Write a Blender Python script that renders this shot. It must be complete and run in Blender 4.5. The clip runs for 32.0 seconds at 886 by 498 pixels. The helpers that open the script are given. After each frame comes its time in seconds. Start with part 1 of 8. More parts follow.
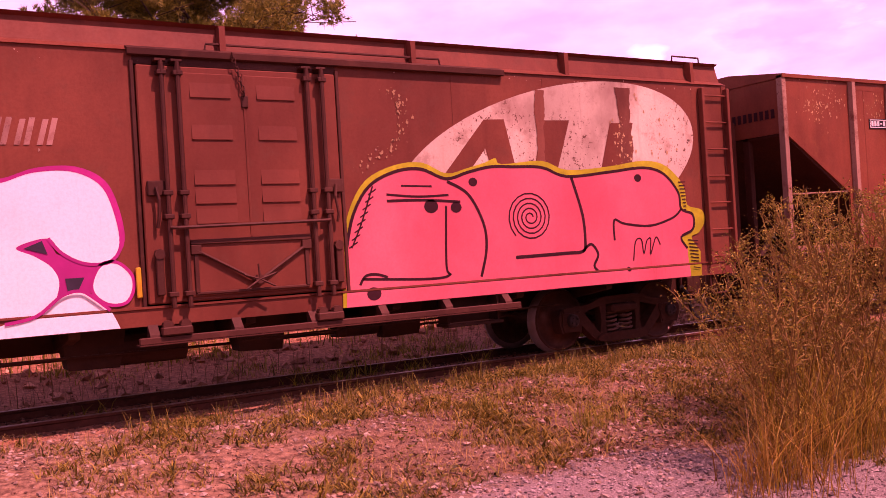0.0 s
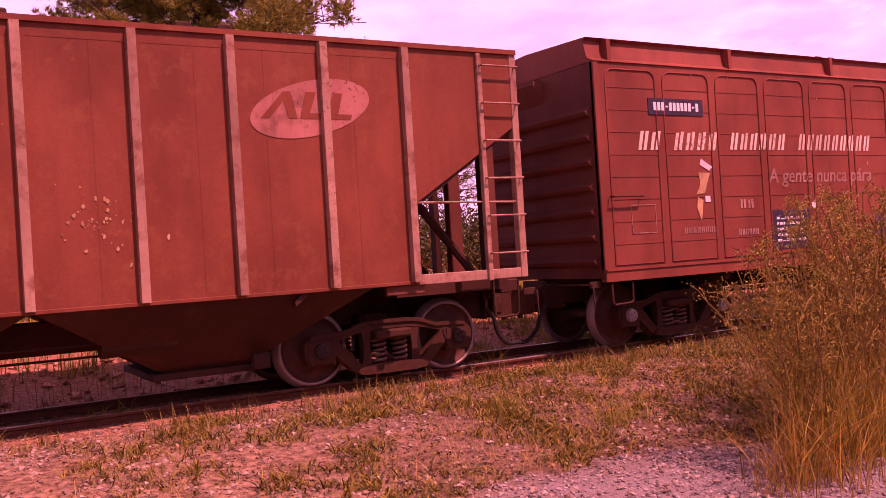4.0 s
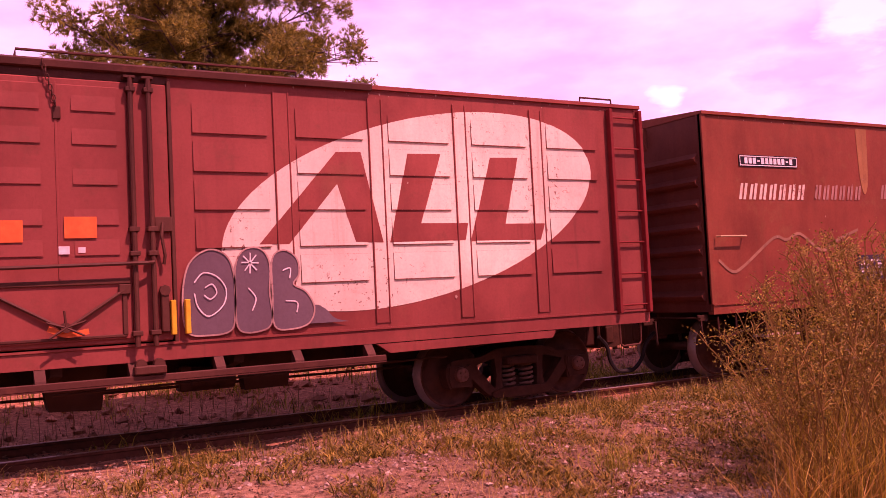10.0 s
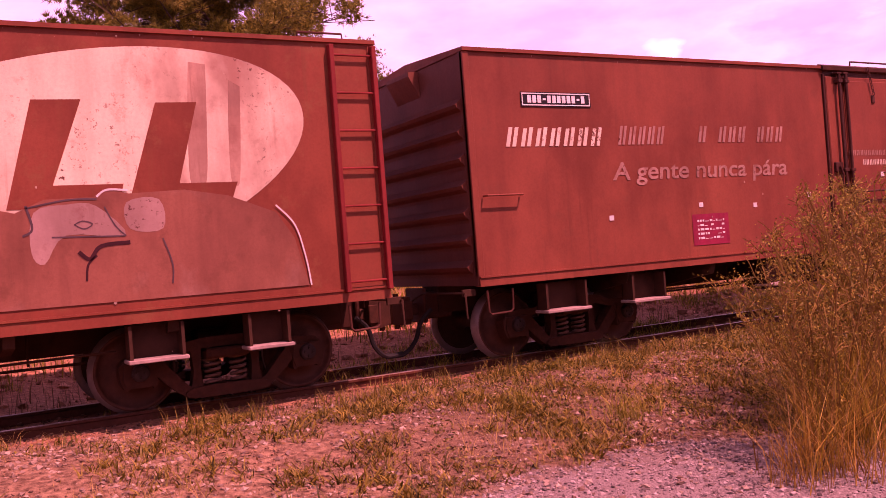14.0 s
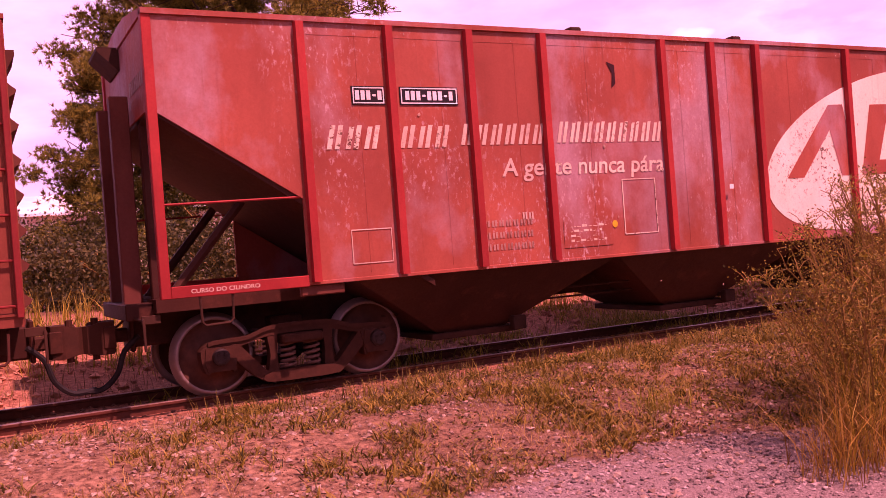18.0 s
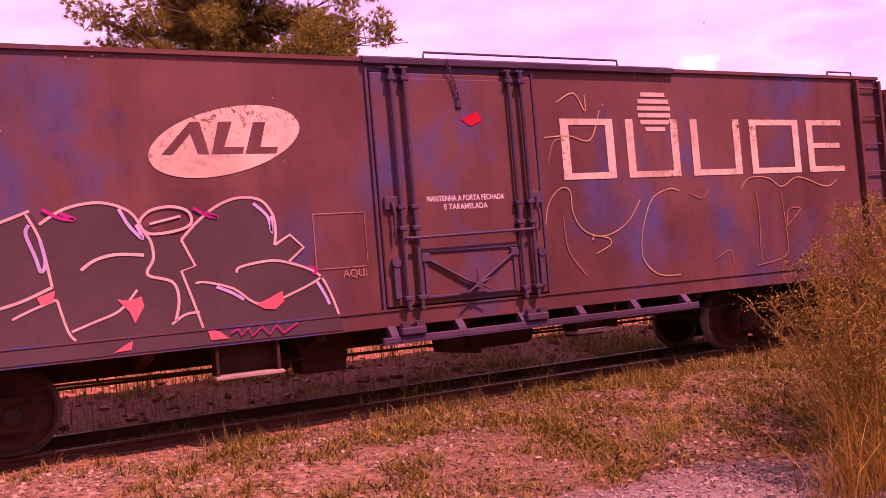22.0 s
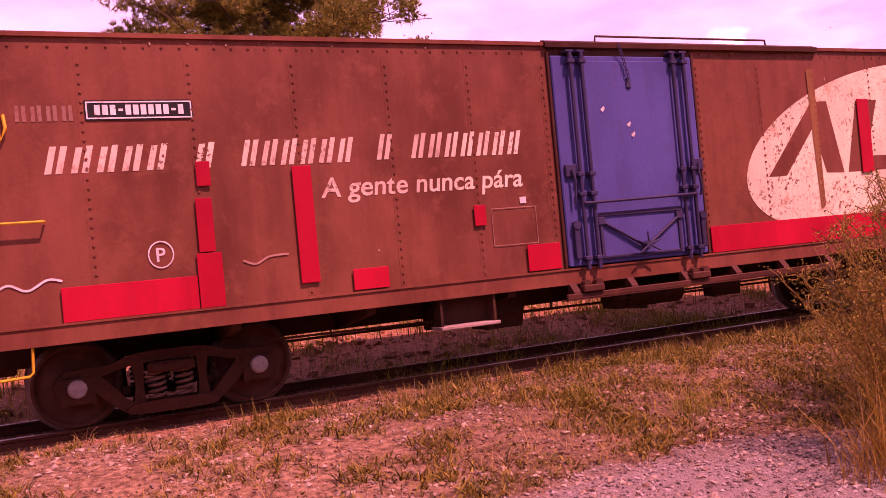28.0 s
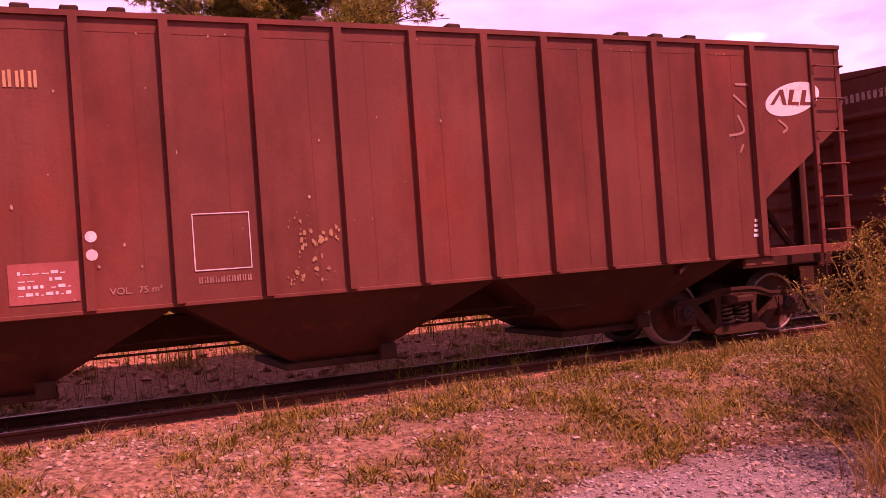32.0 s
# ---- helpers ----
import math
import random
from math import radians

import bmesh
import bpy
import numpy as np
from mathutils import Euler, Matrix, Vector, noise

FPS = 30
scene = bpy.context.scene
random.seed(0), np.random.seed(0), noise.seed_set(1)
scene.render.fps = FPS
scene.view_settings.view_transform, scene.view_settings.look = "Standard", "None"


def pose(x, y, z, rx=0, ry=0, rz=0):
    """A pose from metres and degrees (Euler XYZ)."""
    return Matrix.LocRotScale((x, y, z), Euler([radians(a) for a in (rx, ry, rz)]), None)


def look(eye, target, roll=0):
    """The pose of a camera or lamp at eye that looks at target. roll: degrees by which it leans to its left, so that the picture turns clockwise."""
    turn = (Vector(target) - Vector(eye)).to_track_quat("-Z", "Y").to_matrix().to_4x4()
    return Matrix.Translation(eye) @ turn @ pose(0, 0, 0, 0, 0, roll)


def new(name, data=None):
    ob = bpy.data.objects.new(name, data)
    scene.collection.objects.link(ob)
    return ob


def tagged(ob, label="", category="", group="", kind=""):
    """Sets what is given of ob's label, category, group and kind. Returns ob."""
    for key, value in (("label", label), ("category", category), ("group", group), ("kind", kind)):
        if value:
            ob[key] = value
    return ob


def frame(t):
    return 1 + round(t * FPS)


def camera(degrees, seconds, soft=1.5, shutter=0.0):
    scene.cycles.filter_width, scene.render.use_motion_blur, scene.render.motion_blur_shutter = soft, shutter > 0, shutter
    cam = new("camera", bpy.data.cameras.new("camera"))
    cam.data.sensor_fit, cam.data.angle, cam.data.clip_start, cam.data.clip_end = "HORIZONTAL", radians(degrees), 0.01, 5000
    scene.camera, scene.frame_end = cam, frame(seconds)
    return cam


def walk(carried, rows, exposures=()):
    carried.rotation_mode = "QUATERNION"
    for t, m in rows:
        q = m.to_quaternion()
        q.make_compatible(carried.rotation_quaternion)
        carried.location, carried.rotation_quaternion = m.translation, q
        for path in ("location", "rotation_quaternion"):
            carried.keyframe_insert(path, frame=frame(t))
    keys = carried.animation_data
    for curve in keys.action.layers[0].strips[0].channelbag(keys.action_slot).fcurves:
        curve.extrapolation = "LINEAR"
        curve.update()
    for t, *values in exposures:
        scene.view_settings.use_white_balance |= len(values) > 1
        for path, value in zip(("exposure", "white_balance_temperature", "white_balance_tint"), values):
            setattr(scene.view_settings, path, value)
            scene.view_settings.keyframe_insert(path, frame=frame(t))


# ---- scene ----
cam = camera(52.4, 32.0, soft=0.7, shutter=0.0)

# seconds, place in metres, then tilt, lean and turn in degrees
PATH = [
    (0, 0.098, -0.075, 1.367, 90.23, 3.48, -30.69),
    (0.5, 0.096, -0.080, 1.357, 90.11, 3.43, -30.51),
    (1, 0.095, -0.090, 1.348, 90.34, 3.99, -30.70),
    (1.5, 0.076, -0.081, 1.344, 90.17, 3.98, -30.73),
    (2, 0.071, -0.080, 1.355, 89.96, 3.86, -31.38),
    (2.5, 0.089, -0.085, 1.364, 89.96, 4.18, -31.34),
    (3, 0.071, -0.065, 1.380, 90.21, 3.84, -32.19),
    (3.5, 0.009, -0.010, 1.365, 90.27, 3.74, -31.50),
    (5.5, -0.027, 0.024, 1.315, 90.46, 3.48, -27.49),
    (6, -0.000, 0.000, 1.337, 90.43, 3.84, -27.61),
    (6.5, -0.018, 0.012, 1.326, 91.13, 3.85, -27.81),
    (7, -0.031, 0.014, 1.319, 91.71, 3.66, -28.55),
    (7.5, -0.033, 0.006, 1.313, 92.13, 3.77, -28.86),
    (8, -0.037, -0.002, 1.326, 92.24, 3.43, -29.31),
    (8.5, -0.026, -0.021, 1.337, 92.51, 3.27, -29.97),
    (9, -0.029, -0.055, 1.354, 92.63, 2.74, -31.16),
    (9.5, -0.037, -0.044, 1.353, 92.54, 2.70, -30.12),
    (10, 0.030, -0.064, 1.373, 92.71, 2.82, -29.64),
    (10.5, 0.007, -0.057, 1.363, 92.78, 3.01, -30.28),
    (11, -0.004, -0.066, 1.350, 93.15, 3.38, -30.37),
    (11.5, -0.002, -0.060, 1.343, 92.70, 3.56, -30.21),
    (12, -0.007, -0.044, 1.330, 91.60, 4.03, -30.55),
    (12.5, -0.008, -0.037, 1.321, 90.94, 4.43, -30.48),
    (13, -0.017, -0.021, 1.338, 90.17, 4.35, -30.25),
    (13.5, -0.022, -0.009, 1.325, 90.30, 4.37, -29.74),
    (14, -0.012, -0.011, 1.331, 90.22, 4.39, -29.52),
    (14.5, 0.000, -0.007, 1.328, 90.46, 4.55, -29.36),
    (16.5, -0.012, -0.005, 1.327, 89.88, 4.87, -29.53),
    (17, 0.013, 0.002, 1.344, 89.55, 4.59, -28.88),
    (17.5, -0.006, 0.005, 1.314, 89.82, 4.73, -28.14),
    (18, -0.018, 0.009, 1.334, 89.80, 4.36, -27.86),
    (18.5, -0.025, -0.001, 1.337, 90.41, 4.31, -27.80),
    (19, -0.022, -0.009, 1.329, 90.62, 4.29, -27.90),
    (19.5, -0.021, -0.008, 1.332, 90.67, 4.53, -27.81),
    (20, 0.001, -0.009, 1.346, 90.66, 4.44, -27.65),
    (20.5, -0.024, -0.011, 1.332, 91.00, 4.48, -28.06),
    (21, 0.002, -0.023, 1.355, 91.03, 4.59, -27.34),
    (21.5, -0.009, -0.033, 1.348, 91.26, 4.70, -27.15),
    (22, -0.002, -0.033, 1.340, 91.66, 4.86, -27.26),
    (22.5, -0.027, -0.023, 1.333, 91.51, 4.57, -27.57),
    (23, -0.027, -0.007, 1.337, 91.16, 4.41, -27.90),
    (23.5, -0.024, -0.007, 1.356, 91.15, 4.18, -27.36),
    (24, -0.012, -0.005, 1.351, 91.10, 4.39, -27.21),
    (24.5, -0.014, 0.008, 1.347, 90.87, 4.67, -27.01),
    (26.5, 0.005, 0.010, 1.346, 90.29, 5.11, -26.69),
    (27, -0.003, 0.032, 1.348, 89.79, 5.00, -25.05),
    (27.5, 0.008, 0.010, 1.335, 90.14, 5.21, -24.81),
    (28, 0.022, -0.010, 1.320, 90.37, 5.34, -25.53),
    (28.5, -0.011, 0.006, 1.312, 89.72, 4.99, -26.06),
    (29, -0.001, 0.011, 1.325, 89.75, 4.58, -25.96),
    (29.5, -0.013, 0.024, 1.339, 89.64, 4.45, -26.03),
    (30, -0.016, 0.014, 1.338, 90.00, 4.19, -25.89),
    (30.5, -0.013, 0.008, 1.340, 89.92, 4.06, -25.82),
    (31, -0.004, 0.009, 1.337, 90.14, 4.09, -25.31),
    (31.5, -0.007, 0.013, 1.331, 90.10, 4.13, -24.95),
    (32, 0.007, 0.011, 1.341, 90.41, 4.06, -24.81),
]
walk(cam, [(t, pose(x, y, z, a, b, c)) for t, x, y, z, a, b, c in PATH],
     exposures=[(0, 0.2, 9800, 163), (32, 0.2, 9800, 163)])

# ---- sky and sun ----
SUN_DIR = Vector((0.45, -1.0, 1.74)).normalized()


def make_world():
    w = bpy.data.worlds.new("sky")
    scene.world = w
    w.use_nodes = True
    nt = w.node_tree
    nt.nodes.clear()
    out = nt.nodes.new("ShaderNodeOutputWorld")
    bg = nt.nodes.new("ShaderNodeBackground")
    bg.inputs["Strength"].default_value = 0.08
    sky = nt.nodes.new("ShaderNodeTexSky")
    sky.sky_type, sky.sun_disc = "NISHITA", False
    sky.sun_elevation = math.asin(SUN_DIR.z)
    sky.sun_rotation = math.atan2(SUN_DIR.x, SUN_DIR.y)
    sky.dust_density, sky.air_density = 1.5, 1.0
    # thin high cloud over most of the sky, with a few heavier banks
    co = nt.nodes.new("ShaderNodeTexCoord")
    mp = nt.nodes.new("ShaderNodeMapping")
    mp.inputs["Scale"].default_value = (1.0, 1.0, 2.6)
    nt.links.new(co.outputs["Generated"], mp.inputs["Vector"])
    n1 = nt.nodes.new("ShaderNodeTexNoise")
    n1.inputs["Scale"].default_value, n1.inputs["Detail"].default_value, n1.inputs["Roughness"].default_value = 5.0, 7.0, 0.55
    nt.links.new(mp.outputs["Vector"], n1.inputs["Vector"])
    r1 = nt.nodes.new("ShaderNodeValToRGB")
    r1.color_ramp.elements[0].position, r1.color_ramp.elements[1].position = 0.40, 0.62
    r1.color_ramp.elements[0].color, r1.color_ramp.elements[1].color = (0.82, 0.82, 0.82, 1), (1, 1, 1, 1)
    nt.links.new(n1.outputs["Fac"], r1.inputs["Fac"])
    # the cover thins out towards the zenith
    sep = nt.nodes.new("ShaderNodeSeparateXYZ")
    nt.links.new(co.outputs["Generated"], sep.inputs["Vector"])
    high = nt.nodes.new("ShaderNodeMapRange")
    high.inputs["From Min"].default_value, high.inputs["From Max"].default_value = 0.27, 0.46
    high.inputs["To Min"].default_value, high.inputs["To Max"].default_value = 1.0, 0.14
    nt.links.new(sep.outputs["Z"], high.inputs["Value"])
    cover = nt.nodes.new("ShaderNodeMath")
    cover.operation = "MULTIPLY"
    nt.links.new(r1.outputs["Color"], cover.inputs[0])
    nt.links.new(high.outputs["Result"], cover.inputs[1])
    n2 = nt.nodes.new("ShaderNodeTexNoise")
    n2.inputs["Scale"].default_value, n2.inputs["Detail"].default_value = 7.0, 5.0
    nt.links.new(mp.outputs["Vector"], n2.inputs["Vector"])
    r2 = nt.nodes.new("ShaderNodeValToRGB")
    r2.color_ramp.elements[0].position, r2.color_ramp.elements[1].position = 0.36, 0.60
    r2.color_ramp.elements[0].color, r2.color_ramp.elements[1].color = (6.6, 9.2, 13.4, 1), (9.6, 12.8, 17.0, 1)
    nt.links.new(n2.outputs["Fac"], r2.inputs["Fac"])
    mix = nt.nodes.new("ShaderNodeMixRGB")
    nt.links.new(cover.outputs["Value"], mix.inputs["Fac"])
    nt.links.new(sky.outputs["Color"], mix.inputs["Color1"])
    # a white heap of cloud and a grey-lilac bank beside it, over the far end of the train
    cloud = r2.outputs["Color"]
    for way, size, ragged, colour in (((0.775, 0.600, 0.208), 0.075, 0.16, (7.0, 8.6, 12.2, 1)), ((0.805, 0.545, 0.250), 0.05, 0.14, (11.5, 15.2, 19.0, 1)), ((0.687, 0.698, 0.194), 0.024, 0.07, (12.5, 16.8, 20.5, 1))):
        gap = nt.nodes.new("ShaderNodeVectorMath")
        gap.operation = "DISTANCE"
        gap.inputs[1].default_value = way
        nt.links.new(co.outputs["Generated"], gap.inputs[0])
        n3 = nt.nodes.new("ShaderNodeTexNoise")
        n3.inputs["Scale"].default_value, n3.inputs["Detail"].default_value = 16.0, 6.0
        nt.links.new(mp.outputs["Vector"], n3.inputs["Vector"])
        rag = nt.nodes.new("ShaderNodeMath")
        rag.operation = "MULTIPLY_ADD"
        rag.inputs[1].default_value = ragged
        nt.links.new(n3.outputs["Fac"], rag.inputs[0])
        nt.links.new(gap.outputs["Value"], rag.inputs[2])
        edge = nt.nodes.new("ShaderNodeMapRange")
        edge.inputs["From Min"].default_value, edge.inputs["From Max"].default_value = size * 0.75 + ragged * 0.5, size * 0.2 + ragged * 0.5
        nt.links.new(rag.outputs["Value"], edge.inputs["Value"])
        over = nt.nodes.new("ShaderNodeMixRGB")
        over.inputs["Color2"].default_value = colour
        nt.links.new(edge.outputs["Result"], over.inputs["Fac"])
        nt.links.new(cloud, over.inputs["Color1"])
        cloud = over.outputs["Color"]
    nt.links.new(cloud, mix.inputs["Color2"])
    nt.links.new(mix.outputs["Color"], bg.inputs["Color"])
    nt.links.new(bg.outputs["Background"], out.inputs["Surface"])


make_world()
sun_data = bpy.data.lights.new("sun", "SUN")
sun_data.energy, sun_data.angle, sun_data.color = 3.8, radians(0.6), (1.0, 0.94, 0.85)
sun_lamp = new("sun", sun_data)
sun_lamp.matrix_world = look((40, -60, 90), Vector((40, -60, 90)) - SUN_DIR)

# ---- materials ----
MATS = {}


def nodes_of(name):
    m = bpy.data.materials.new(name)
    m.use_nodes = True
    nt = m.node_tree
    nt.nodes.clear()
    out = nt.nodes.new("ShaderNodeOutputMaterial")
    bsdf = nt.nodes.new("ShaderNodeBsdfPrincipled")
    nt.links.new(bsdf.outputs["BSDF"], out.inputs["Surface"])
    return m, nt, bsdf


def noise_node(nt, vec, scale, detail=4.0, rough=0.55):
    n = nt.nodes.new("ShaderNodeTexNoise")
    n.inputs["Scale"].default_value, n.inputs["Detail"].default_value, n.inputs["Roughness"].default_value = scale, detail, rough
    nt.links.new(vec, n.inputs["Vector"])
    return n.outputs["Fac"]


def mapped(nt, scale=(1, 1, 1), offset=(0, 0, 0)):
    co = nt.nodes.new("ShaderNodeTexCoord")
    mp = nt.nodes.new("ShaderNodeMapping")
    mp.inputs["Scale"].default_value, mp.inputs["Location"].default_value = scale, offset
    nt.links.new(co.outputs["Object"], mp.inputs["Vector"])
    return mp.outputs["Vector"]


def ramp(nt, fac, lo, hi, c0=(0, 0, 0), c1=(1, 1, 1)):
    r = nt.nodes.new("ShaderNodeValToRGB")
    r.color_ramp.elements[0].position, r.color_ramp.elements[1].position = lo, hi
    r.color_ramp.elements[0].color, r.color_ramp.elements[1].color = (*c0, 1), (*c1, 1)
    nt.links.new(fac, r.inputs["Fac"])
    return r.outputs["Color"]


def blend(nt, fac, a, b, mode="MIX"):
    m = nt.nodes.new("ShaderNodeMixRGB")
    m.blend_type = mode
    for sock, v in (("Fac", fac), ("Color1", a), ("Color2", b)):
        if isinstance(v, (int, float)):
            m.inputs[sock].default_value = v
        elif isinstance(v, tuple):
            m.inputs[sock].default_value = (*v, 1)
        else:
            nt.links.new(v, m.inputs[sock])
    return m.outputs["Color"]


def bump(nt, bsdf, fac, strength=0.3, dist=0.01):
    b = nt.nodes.new("ShaderNodeBump")
    b.inputs["Strength"].default_value, b.inputs["Distance"].default_value = strength, dist
    nt.links.new(fac, b.inputs["Height"])
    nt.links.new(b.outputs["Normal"], bsdf.inputs["Normal"])


def paint(name, base, wear=0.4, rust=(0.16, 0.055, 0.03), other=None, seed=0.0, rough=0.6, streak=0.5, chips=0.0, other_at=(0.52, 0.66), chalk=None):
    """Weathered paint on steel: fading at large scale, streaks that run down, dust, rust and chips."""
    if name in MATS:
        return MATS[name]
    m, nt, bsdf = nodes_of(name)
    v = mapped(nt, offset=(seed * 3.1, seed, seed * 1.7))
    big = noise_node(nt, mapped(nt, (1.0, 1.0, 0.8), (seed * 3.1, seed, seed * 1.7)), 0.55, 6, 0.58)
    fine = noise_node(nt, v, 34.0, 7, 0.72)
    run = noise_node(nt, mapped(nt, (2.6, 2.6, 0.30), (seed, 0, seed)), 1.5, 6, 0.58)
    pale = (min(0.9, base[0] * 1.42), min(0.88, base[1] * 1.5), min(0.86, base[2] * 1.42))
    deep = (base[0] * 0.58, base[1] * 0.52, base[2] * 0.50)
    col = blend(nt, ramp(nt, big, 0.40, 0.66), tuple(c * 1.03 for c in base), pale)
    if other:
        col = blend(nt, ramp(nt, noise_node(nt, mapped(nt, (1, 1, 0.7), (seed * 2, 4, seed)), 0.9, 6, 0.6), *other_at), col, other)
    col = blend(nt, blend(nt, 1.0, ramp(nt, run, 0.48, 0.74), (0.75 * streak,) * 3, "MULTIPLY"), col, deep)
    dull = ramp(nt, noise_node(nt, mapped(nt, (1.0, 1.0, 0.6), (seed * 5.3, 2, seed)), 0.9, 7, 0.60), 0.47, 0.66)
    col = blend(nt, blend(nt, 1.0, dull, (0.8 * streak + 0.2,) * 3, "MULTIPLY"), col, deep)
    spots = ramp(nt, noise_node(nt, v, 3.4, 9, 0.72), 0.60 - 0.12 * wear, 0.70 - 0.08 * wear)
    col = blend(nt, blend(nt, 1.0, spots, (wear, wear, wear), "MULTIPLY"), col, rust)
    if chips > 0:
        c1 = ramp(nt, noise_node(nt, v, 21.0, 7, 0.70), 0.645 - 0.09 * chips, 0.66 - 0.09 * chips)
        c2 = ramp(nt, noise_node(nt, v, 0.9, 3), 0.45, 0.6)
        col = blend(nt, blend(nt, 1.0, c1, c2, "MULTIPLY"), col, tuple(c * 0.55 for c in rust))
    col = blend(nt, blend(nt, 1.0, ramp(nt, fine, 0.42, 0.66), (0.20, 0.20, 0.20), "MULTIPLY"), col, deep)
    scuff = ramp(nt, noise_node(nt, mapped(nt, (1.0, 1.0, 2.2), (seed, seed * 4.1, 0)), 15.0, 9, 0.78), 0.655, 0.70)
    col = blend(nt, blend(nt, 1.0, scuff, (0.45, 0.45, 0.45), "MULTIPLY"), col, tuple(min(0.85, c * 1.7 + 0.05) for c in base))
    if chalk:
        # chalky wear that comes through in small vertical flecks
        f1 = ramp(nt, noise_node(nt, mapped(nt, (1.0, 1.0, 0.45), (seed, 5, seed * 2)), 24.0, 8, 0.76), 0.55, 0.63)
        f2 = ramp(nt, noise_node(nt, mapped(nt, (1.0, 1.0, 0.6), (seed * 4, 1, seed)), 0.7, 3, 0.5), 0.50, 0.60)
        col = blend(nt, blend(nt, 1.0, f1, f2, "MULTIPLY"), col, chalk)
    # thin runs of rust and soot, soft blotches of grime, and fine scratches along the wall
    drip = ramp(nt, noise_node(nt, mapped(nt, (13.0, 13.0, 0.55), (seed * 2.3, 0, seed * 0.7)), 1.0, 5, 0.62), 0.57, 0.70)
    where = ramp(nt, noise_node(nt, mapped(nt, (1.0, 1.0, 0.5), (seed * 1.9, 7, seed)), 0.8, 4, 0.6), 0.44, 0.60)
    col = blend(nt, blend(nt, 1.0, blend(nt, 1.0, drip, where, "MULTIPLY"), (0.20 + 0.40 * streak,) * 3, "MULTIPLY"), col, tuple(0.55 * c + 0.25 * d for c, d in zip(rust, deep)))
    soot = ramp(nt, noise_node(nt, mapped(nt, (1.0, 1.0, 0.75), (seed * 7.7, 3, seed * 2.9)), 2.3, 8, 0.66), 0.53, 0.72)
    col = blend(nt, blend(nt, 1.0, soot, (0.36 * streak,) * 3, "MULTIPLY"), col, deep)
    scratch = ramp(nt, noise_node(nt, mapped(nt, (1.3, 1.3, 38.0), (seed * 0.6, 1, seed)), 1.6, 5, 0.7), 0.66, 0.72)
    col = blend(nt, blend(nt, 1.0, scratch, (0.30 * wear + 0.06,) * 3, "MULTIPLY"), col, rust)
    bsdf.inputs["Specular IOR Level"].default_value = 0.16
    nt.links.new(col, bsdf.inputs["Base Color"])
    nt.links.new(ramp(nt, fine, 0.2, 0.8, (rough - 0.12,) * 3, (rough + 0.15,) * 3), bsdf.inputs["Roughness"])
    bump(nt, bsdf, blend(nt, 0.35, noise_node(nt, v, 1.6, 3), fine), 0.35, 0.012)
    MATS[name] = m
    return m


def plain(name, base, rough=0.7, metal=0.0, scale=8.0, vary=0.35, bumps=0.3, alt=None):
    if name in MATS:
        return MATS[name]
    m, nt, bsdf = nodes_of(name)
    v = mapped(nt)
    a = noise_node(nt, v, scale, 7, 0.65)
    b = noise_node(nt, v, scale * 0.15, 4)
    col = blend(nt, ramp(nt, a, 0.3, 0.7), tuple(c * (1 - vary) for c in base), tuple(min(0.9, c * (1 + vary)) for c in base))
    col = blend(nt, ramp(nt, b, 0.42, 0.66), col, alt or tuple(c * 0.75 for c in base))
    nt.links.new(col, bsdf.inputs["Base Color"])
    bsdf.inputs["Specular IOR Level"].default_value = 0.16
    bsdf.inputs["Roughness"].default_value, bsdf.inputs["Metallic"].default_value = rough, metal
    bump(nt, bsdf, a, bumps, 0.01)
    MATS[name] = m
    return m


def leaf(name, c0, c1, trans=0.35):
    """Leaves and blades, each of its own shade."""
    if name in MATS:
        return MATS[name]
    m, nt, bsdf = nodes_of(name)
    g = nt.nodes.new("ShaderNodeNewGeometry")
    col = ramp(nt, g.outputs["Random Per Island"], 0.0, 1.0, c0, c1)
    nt.links.new(col, bsdf.inputs["Base Color"])
    bsdf.inputs["Roughness"].default_value = 0.6
    tr = nt.nodes.new("ShaderNodeBsdfTranslucent")
    nt.links.new(col, tr.inputs["Color"])
    mx = nt.nodes.new("ShaderNodeMixShader")
    mx.inputs["Fac"].default_value = trans
    out = [n for n in nt.nodes if n.type == "OUTPUT_MATERIAL"][0]
    nt.links.new(bsdf.outputs["BSDF"], mx.inputs[1])
    nt.links.new(tr.outputs["BSDF"], mx.inputs[2])
    nt.links.new(mx.outputs["Shader"], out.inputs["Surface"])
    MATS[name] = m
    return m


STEEL_DARK = plain("grimy_steel", (0.045, 0.018, 0.010), 0.75, 0.0, 9.0, 0.4, 0.4, (0.07, 0.028, 0.015))
TRUCK_STEEL = plain("rusty_cast_steel", (0.065, 0.023, 0.012), 0.8, 0.0, 12.0, 0.4, 0.5, (0.06, 0.024, 0.013))
WHEEL_STEEL = plain("wheel_steel", (0.105, 0.045, 0.028), 0.65, 0.2, 10.0, 0.35, 0.3)
TREAD = plain("polished_tread", (0.31, 0.25, 0.22), 0.45, 0.5, 20.0, 0.15, 0.1)
RUBBER = plain("rubber_hose", (0.02, 0.018, 0.017), 0.7)
WHITE = paint("white_stencil", (0.72, 0.70, 0.66), 0.35, streak=0.25, chips=0.5)
BLACK = plain("black_paint", (0.018, 0.017, 0.018), 0.6, 0, 14, 0.3, 0.15)
YELLOW = plain("yellow_paint", (0.75, 0.42, 0.03), 0.55, 0, 14, 0.25, 0.15)
